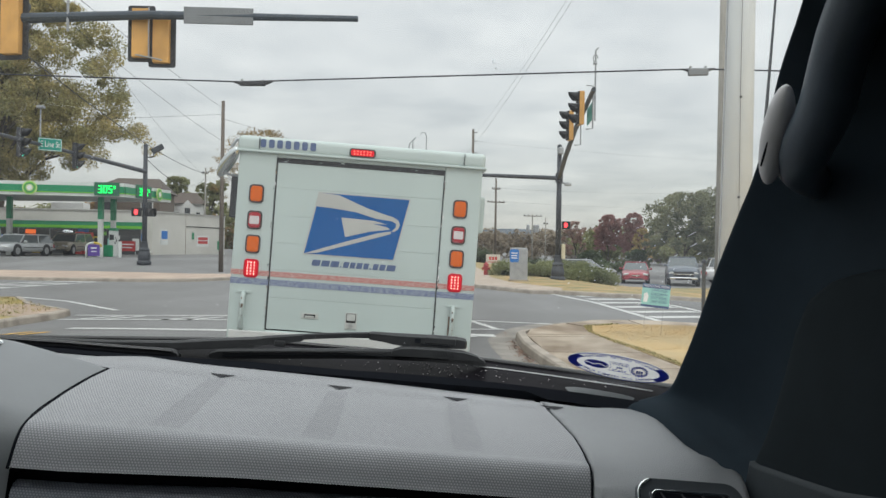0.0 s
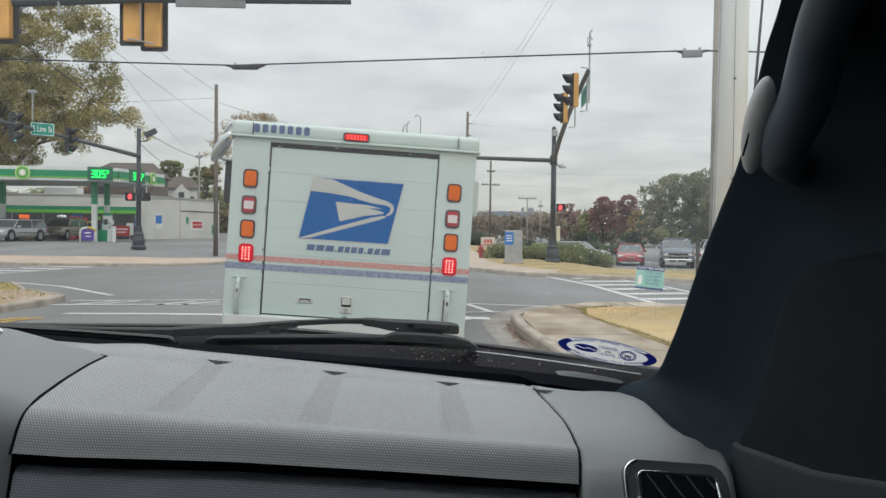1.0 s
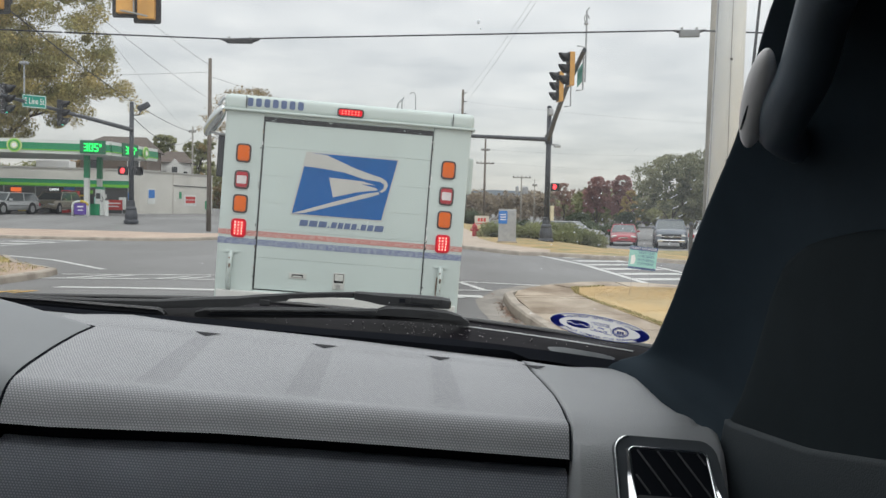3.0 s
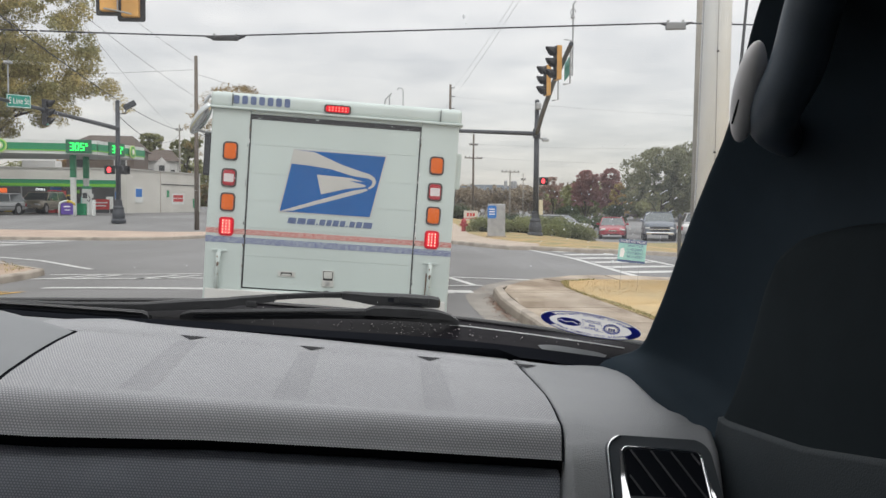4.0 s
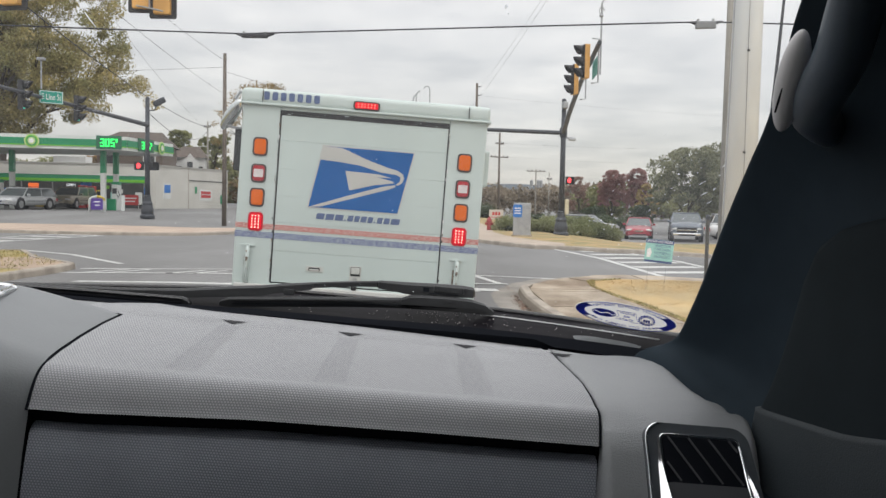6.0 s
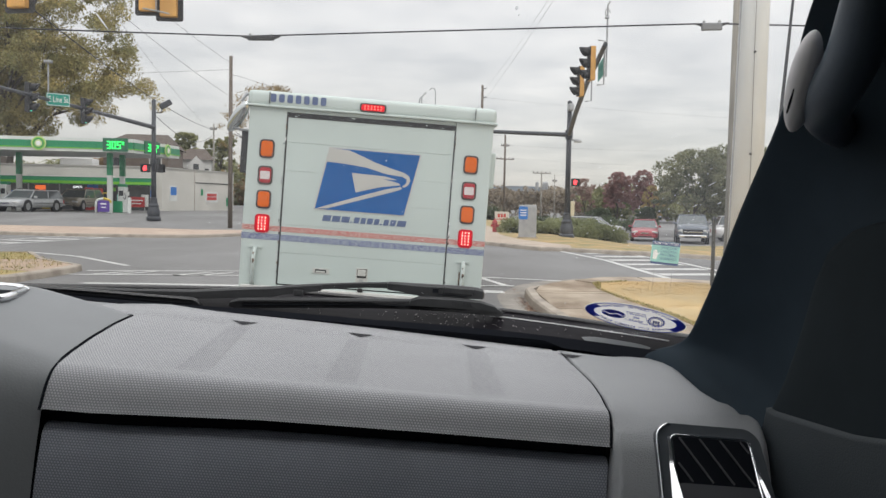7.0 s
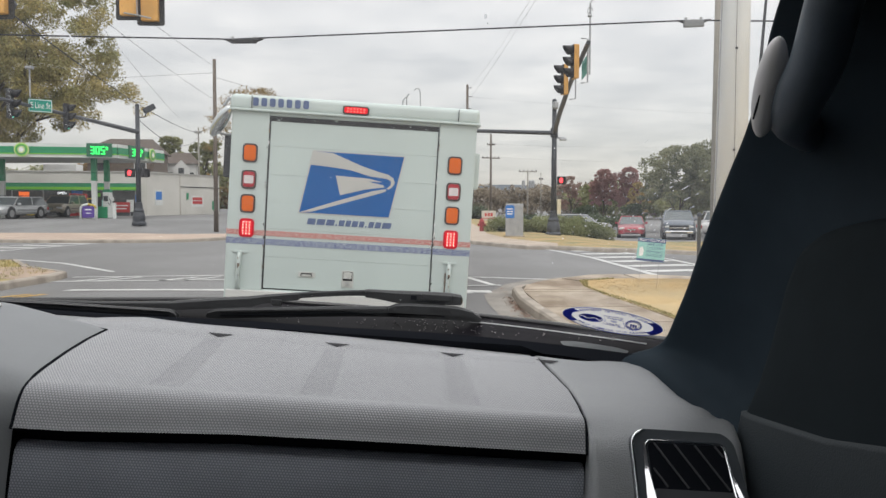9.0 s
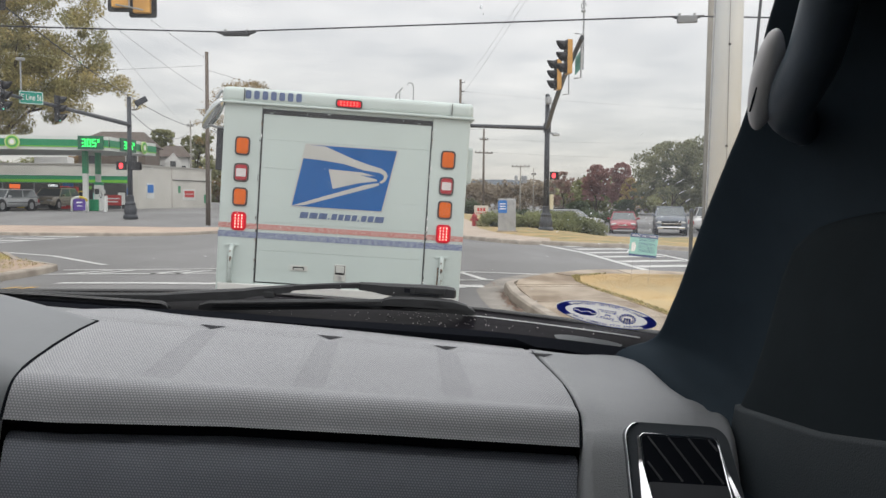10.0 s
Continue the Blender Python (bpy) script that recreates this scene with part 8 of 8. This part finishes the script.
def tree(x, y, h, spread, trunk_r, mat_, label, seed, clumps=150, per=70, size=0.16, bare=0.28, forks=7, z=None, name="tree", cl=(0.09, 0.16), skirt=()):
    """Tapered trunk, limbs that fork twice, and leaves in clumps about the twigs, with gaps."""
    rr = random.Random(seed)
    t = thing(name, pose(x, y, hgt(x, y) if z is None else z), label, "tree", "trees")
    wood, tips = B(), []
    top = h * 0.62
    trunk = [(rr.gauss(0, 0.02) * h * k / 6, rr.gauss(0, 0.02) * h * k / 6, -0.2 + top * k / 6) for k in range(7)]
    tube(wood, trunk, [trunk_r * (1.35 if k == 0 else 1 - 0.13 * k) for k in range(7)], 10)
    for i in range(forks):
        k = 2 + i * 4.4 / max(1, forks)
        base = Vector(trunk[min(6, int(k))])
        a = i * 2.4 + rr.uniform(-0.4, 0.4)
        reach = spread * rr.uniform(0.55, 0.9) * (1 - 0.35 * (k - 2) / 4.4)
        end = base + Vector((math.cos(a) * reach, math.sin(a) * reach, h * rr.uniform(0.16, 0.36)))
        mid = base.lerp(end, 0.5) + Vector((0, 0, h * 0.05))
        tube(wood, [base, mid, end], [trunk_r * 0.45, trunk_r * 0.3, trunk_r * 0.12], 7)
        for q in range(5):
            s0 = mid.lerp(end, rr.uniform(0, 0.9))
            e0 = s0 + Vector((rr.gauss(0, 0.2) * spread, rr.gauss(0, 0.2) * spread, rr.uniform(0.02, 0.2) * h))
            tube(wood, [s0, s0.lerp(e0, 0.5) + Vector((0, 0, 0.02 * h)), e0], [trunk_r * 0.16, trunk_r * 0.1, trunk_r * 0.04], 5)
            tips.append(e0)
            tips.append(s0.lerp(e0, 0.6))
        tips.append(end)
    part("trunk", wood, bark, t, smooth=True)
    cs = []
    while len(cs) < clumps:
        if rr.random() < 0.6:
            b0 = rr.choice(tips)
            p = b0 + Vector((rr.gauss(0, 0.10) * spread, rr.gauss(0, 0.10) * spread, rr.gauss(0, 0.05) * h))
        else:
            a, e = rr.uniform(0, 6.283), rr.uniform(-0.5, 1.5)
            rad = spread * (0.75 + 0.25 * rr.random()) * max(0.12, math.cos(e * 0.95)) * (1 + 0.22 * noise.noise((math.cos(a) * 1.5, math.sin(a) * 1.5, e * 2 + seed)))
            p = Vector((math.cos(a) * rad, math.sin(a) * rad, h * 0.58 + math.sin(e) * h * 0.38))
        if p.z < h * bare or p.z > h:
            continue
        cs.append((p.x, p.y, p.z, spread * rr.uniform(*cl)))
    for dx, dy, dz, n in skirt:
        cs += [(dx + rr.gauss(0, 0.9), dy + rr.gauss(0, 0.6), dz + rr.gauss(0, 0.7), spread * rr.uniform(*cl)) for k in range(n)]
    part("crown", leaf_mesh(cs, per, size, seed), mat_, t)
    return t


lf_olive = leaves("olive_autumn_leaves", (0.44, 0.355, 0.145), (0.26, 0.255, 0.115), 0.8)
lf_gold = leaves("thin_golden_leaves", (0.34, 0.23, 0.09), (0.22, 0.17, 0.07))
lf_red = leaves("dark_red_leaves", (0.40, 0.225, 0.205), (0.29, 0.165, 0.155))
lf_redbrown = leaves("red_brown_leaves", (0.40, 0.26, 0.205), (0.30, 0.20, 0.165))
lf_green = leaves("dull_green_leaves", (0.31, 0.31, 0.15), (0.20, 0.21, 0.105))
lf_deep = leaves("deep_green_leaves", (0.29, 0.295, 0.185), (0.175, 0.185, 0.115))
lf_dark = leaves("dark_evergreen_leaves", (0.12, 0.15, 0.08), (0.08, 0.105, 0.06))
lf_rust = leaves("rust_leaves", (0.30, 0.19, 0.08), (0.18, 0.13, 0.065))
lf_amber = leaves("amber_leaves", (0.52, 0.38, 0.17), (0.36, 0.27, 0.12))
lf_brown = leaves("brown_grey_leaves", (0.34, 0.285, 0.21), (0.23, 0.19, 0.145))
tree(-31.2, 67.5, 21.0, 9.8, 0.34, lf_olive, "large tree with olive and yellow autumn leaves", 21, 760, 250, 0.11, 0.27, 14, cl=(0.05, 0.12), skirt=((1.2, -1.5, 6.2, 13), (2.6, -1.5, 6.8, 11), (3.2, -1.5, 8.0, 7)))
tree(-41.0, 73, 20.0, 9.0, 0.5, lf_olive, "large tree with olive and yellow autumn leaves", 22, 200, 80, 0.30, 0.25, 8)
tree(-12.8, 77, 11.5, 4.6, 0.22, lf_gold, "slender tree with thin golden leaves", 23, 150, 60, 0.08, 0.2, 9, cl=(0.08, 0.15))
tree(-10.0, 84, 7.0, 4.5, 0.25, lf_rust, "rust-brown tree beside the street", 24, 120, 60, 0.16, 0.08)
for x, y, h, s, mt, lb, sd in [(-27.6, 106, 9.3, 2.6, lf_green, "rounded olive-green tree behind the houses", 31), (-24.4, 108, 8.7, 2.3, lf_green, "dull green tree behind the houses", 32), (-33, 98, 5.6, 4.0, lf_rust, "rust-brown tree behind the houses", 33),
                               (-17.0, 112, 9, 5, lf_rust, "rust-brown tree beyond the shop", 34), (-10.5, 110, 8, 5, lf_rust, "rust-brown tree beyond the shop", 35), (-52, 90, 13, 8, lf_green, "dull green tree behind the filling station", 36)]:
    tree(x, y, h, s, 0.25, mt, lb, sd, 130, 60, 0.22, 0.15)
for x, y, h, s, mt, lb, sd, bare, thin in [(19.75, 80, 5.6, 1.35, lf_red, "dark red rounded tree beyond the car park", 41, 0.12, 230), (22.35, 81, 5.95, 1.25, lf_red, "dark red rounded tree beyond the car park", 42, 0.16, 210), (17.4, 84, 5.1, 1.35, lf_redbrown, "thin reddish-brown tree beyond the hedge", 43, 0.2, 60),
                                          (21.7, 64, 6.7, 3.1, lf_deep, "dull green rounded tree by the car park", 44, 0.12, 260), (25.6, 66, 7.4, 3.6, lf_deep, "dull green rounded tree by the car park", 45, 0.12, 260), (24.9, 50.5, 6.6, 2.0, lf_gold, "golden green tree behind the pole", 46, 0.2, 200),
                                          (20.45, 71, 4.1, 0.85, lf_amber, "small amber tree by the car park", 47, 0.2, 60), (18.9, 67, 2.2, 1.1, lf_dark, "low dark evergreen by the car park", 48, 0.02, 120), (17.6, 78, 2.0, 1.3, lf_dark, "low dark evergreen by the car park", 50, 0.02, 100)]:
    tree(x, y, h, s, 0.10, mt, lb, sd, thin, 80, 0.085 if s < 3 else 0.11, bare, z=-0.75 if x > 16 else -0.2, cl=(0.12, 0.24) if s < 3 else (0.07, 0.17))
tree(25.5, 47.5, 3.6, 1.3, 0.06, lf_brown, "small bare tree before the drugstore", 49, 12, 10, 0.08, 0.5, 8)


def hedge(name, pts, rad, mat_, label, seed, per=420, size=0.06):
    rr = random.Random(seed)
    cs = []
    for x, y, h in pts:
        for k in range(7):
            cs.append((x + rr.gauss(0, 0.35), y + rr.gauss(0, 0.35), hgt(x, y) + 0.1 + h * rr.uniform(0.3, 0.85), rad * rr.uniform(0.6, 1.0)))
    t = thing(name, pose(0, 0, 0), label, "hedge", "hedges")
    # near-black balls inside the leaves paint the hedge's inner shade
    core = B()
    for x, y, h in pts:
        bmesh.ops.create_icosphere(core, subdivisions=2, radius=rad * 0.8, matrix=Matrix.Translation((x, y, hgt(x, y) + h * 0.45)) @ Matrix.Diagonal((1, 1, h * 0.62 / rad, 1)))
    part("stems", core, M("hedge_shade", (0.02, 0.028, 0.014), 0.95, var=0.3, bump=0), t)
    part("crown", leaf_mesh(cs, per, size, seed), mat_, t)


lf_hedge = leaves("hedge_leaves", (0.27, 0.29, 0.14), (0.18, 0.20, 0.095), 0.5)
hedge("hedge", [(5.3 + 0.62 * k, 41.0 + 0.35 * math.sin(k), 0.48 + 0.10 * math.sin(k * 0.9)) for k in range(7)], 0.52, lf_hedge, "rounded green hedge at the far corner", 51)
hedge("hedge", [(7.8 + 0.5 * k, 42.0 + 0.4 * math.sin(k * 1.3), 0.70 + 0.08 * math.sin(k)) for k in range(6)], 0.64, lf_hedge, "rounded green hedge at the far corner", 52)
hedge("hedge", [(4.4 + 0.9 * k, 82.0, 1.3) for k in range(5)], 1.0, lf_dark, "dark evergreen shrubs along the road", 53, 160, 0.11)
hedge("hedge", [(11.5 + 1.3 * k, 74 + 0.4 * k, 0.9) for k in range(9)], 0.9, lf_dark, "dark evergreen shrubs beyond the car park", 54, 160, 0.11)


def woods(pts, mat_, label, seed, per=120, size=0.5):
    rr = random.Random(seed)
    cs = []
    for x, y, h, w in pts:
        for k in range(16):
            cs.append((x + rr.gauss(0, 0.32) * w, y + rr.gauss(0, 1.5), h * rr.uniform(0.12, 0.92), w * rr.uniform(0.16, 0.34)))
    tagged(part("far_woods", leaf_mesh(cs, per, size, seed), mat_), label, "woods", "", "stuff")


rnd = random.Random(77)
woods([(x, 135 + rnd.uniform(-8, 12), rnd.uniform(3.0, 4.3), 6) for x in np.arange(4, 80, 4.0)], lf_brown, "brown and grey far woods beyond the road", 61, 110, 0.35)
woods([(x, 150 + rnd.uniform(-8, 12), rnd.uniform(5, 8), 8) for x in np.arange(-110, 10, 5.0)], lf_rust, "rust-coloured far woods beyond the houses", 62, 100, 0.45)
woods([(x, 160 + rnd.uniform(-8, 12), rnd.uniform(6, 9), 8) for x in np.arange(-140, -20, 6.0)], lf_green, "dull green far woods", 63, 100, 0.5)
woods([(x, 118 + rnd.uniform(-5, 8), rnd.uniform(3.4, 5.2), 6) for x in np.arange(28, 80, 4.5)], lf_green, "dull green far woods", 64, 110, 0.35)
rows = []
for j, (dy, f) in enumerate(((0, 0.0), (60, 0.55), (140, 1.0), (400, 0.9))):
    rows.append([(x, 700 + dy, -1 + f * (16 + 9 * noise.noise((x * 0.004, 1.3, 0)) + 3 * noise.noise((x * 0.02, 4.1, 0)))) for x in range(-1200, 1201, 20)])
tagged(part("backdrop", sheet(rows), distant_hill), "low blue-grey wooded hills on the horizon", "hills", "", "structure")
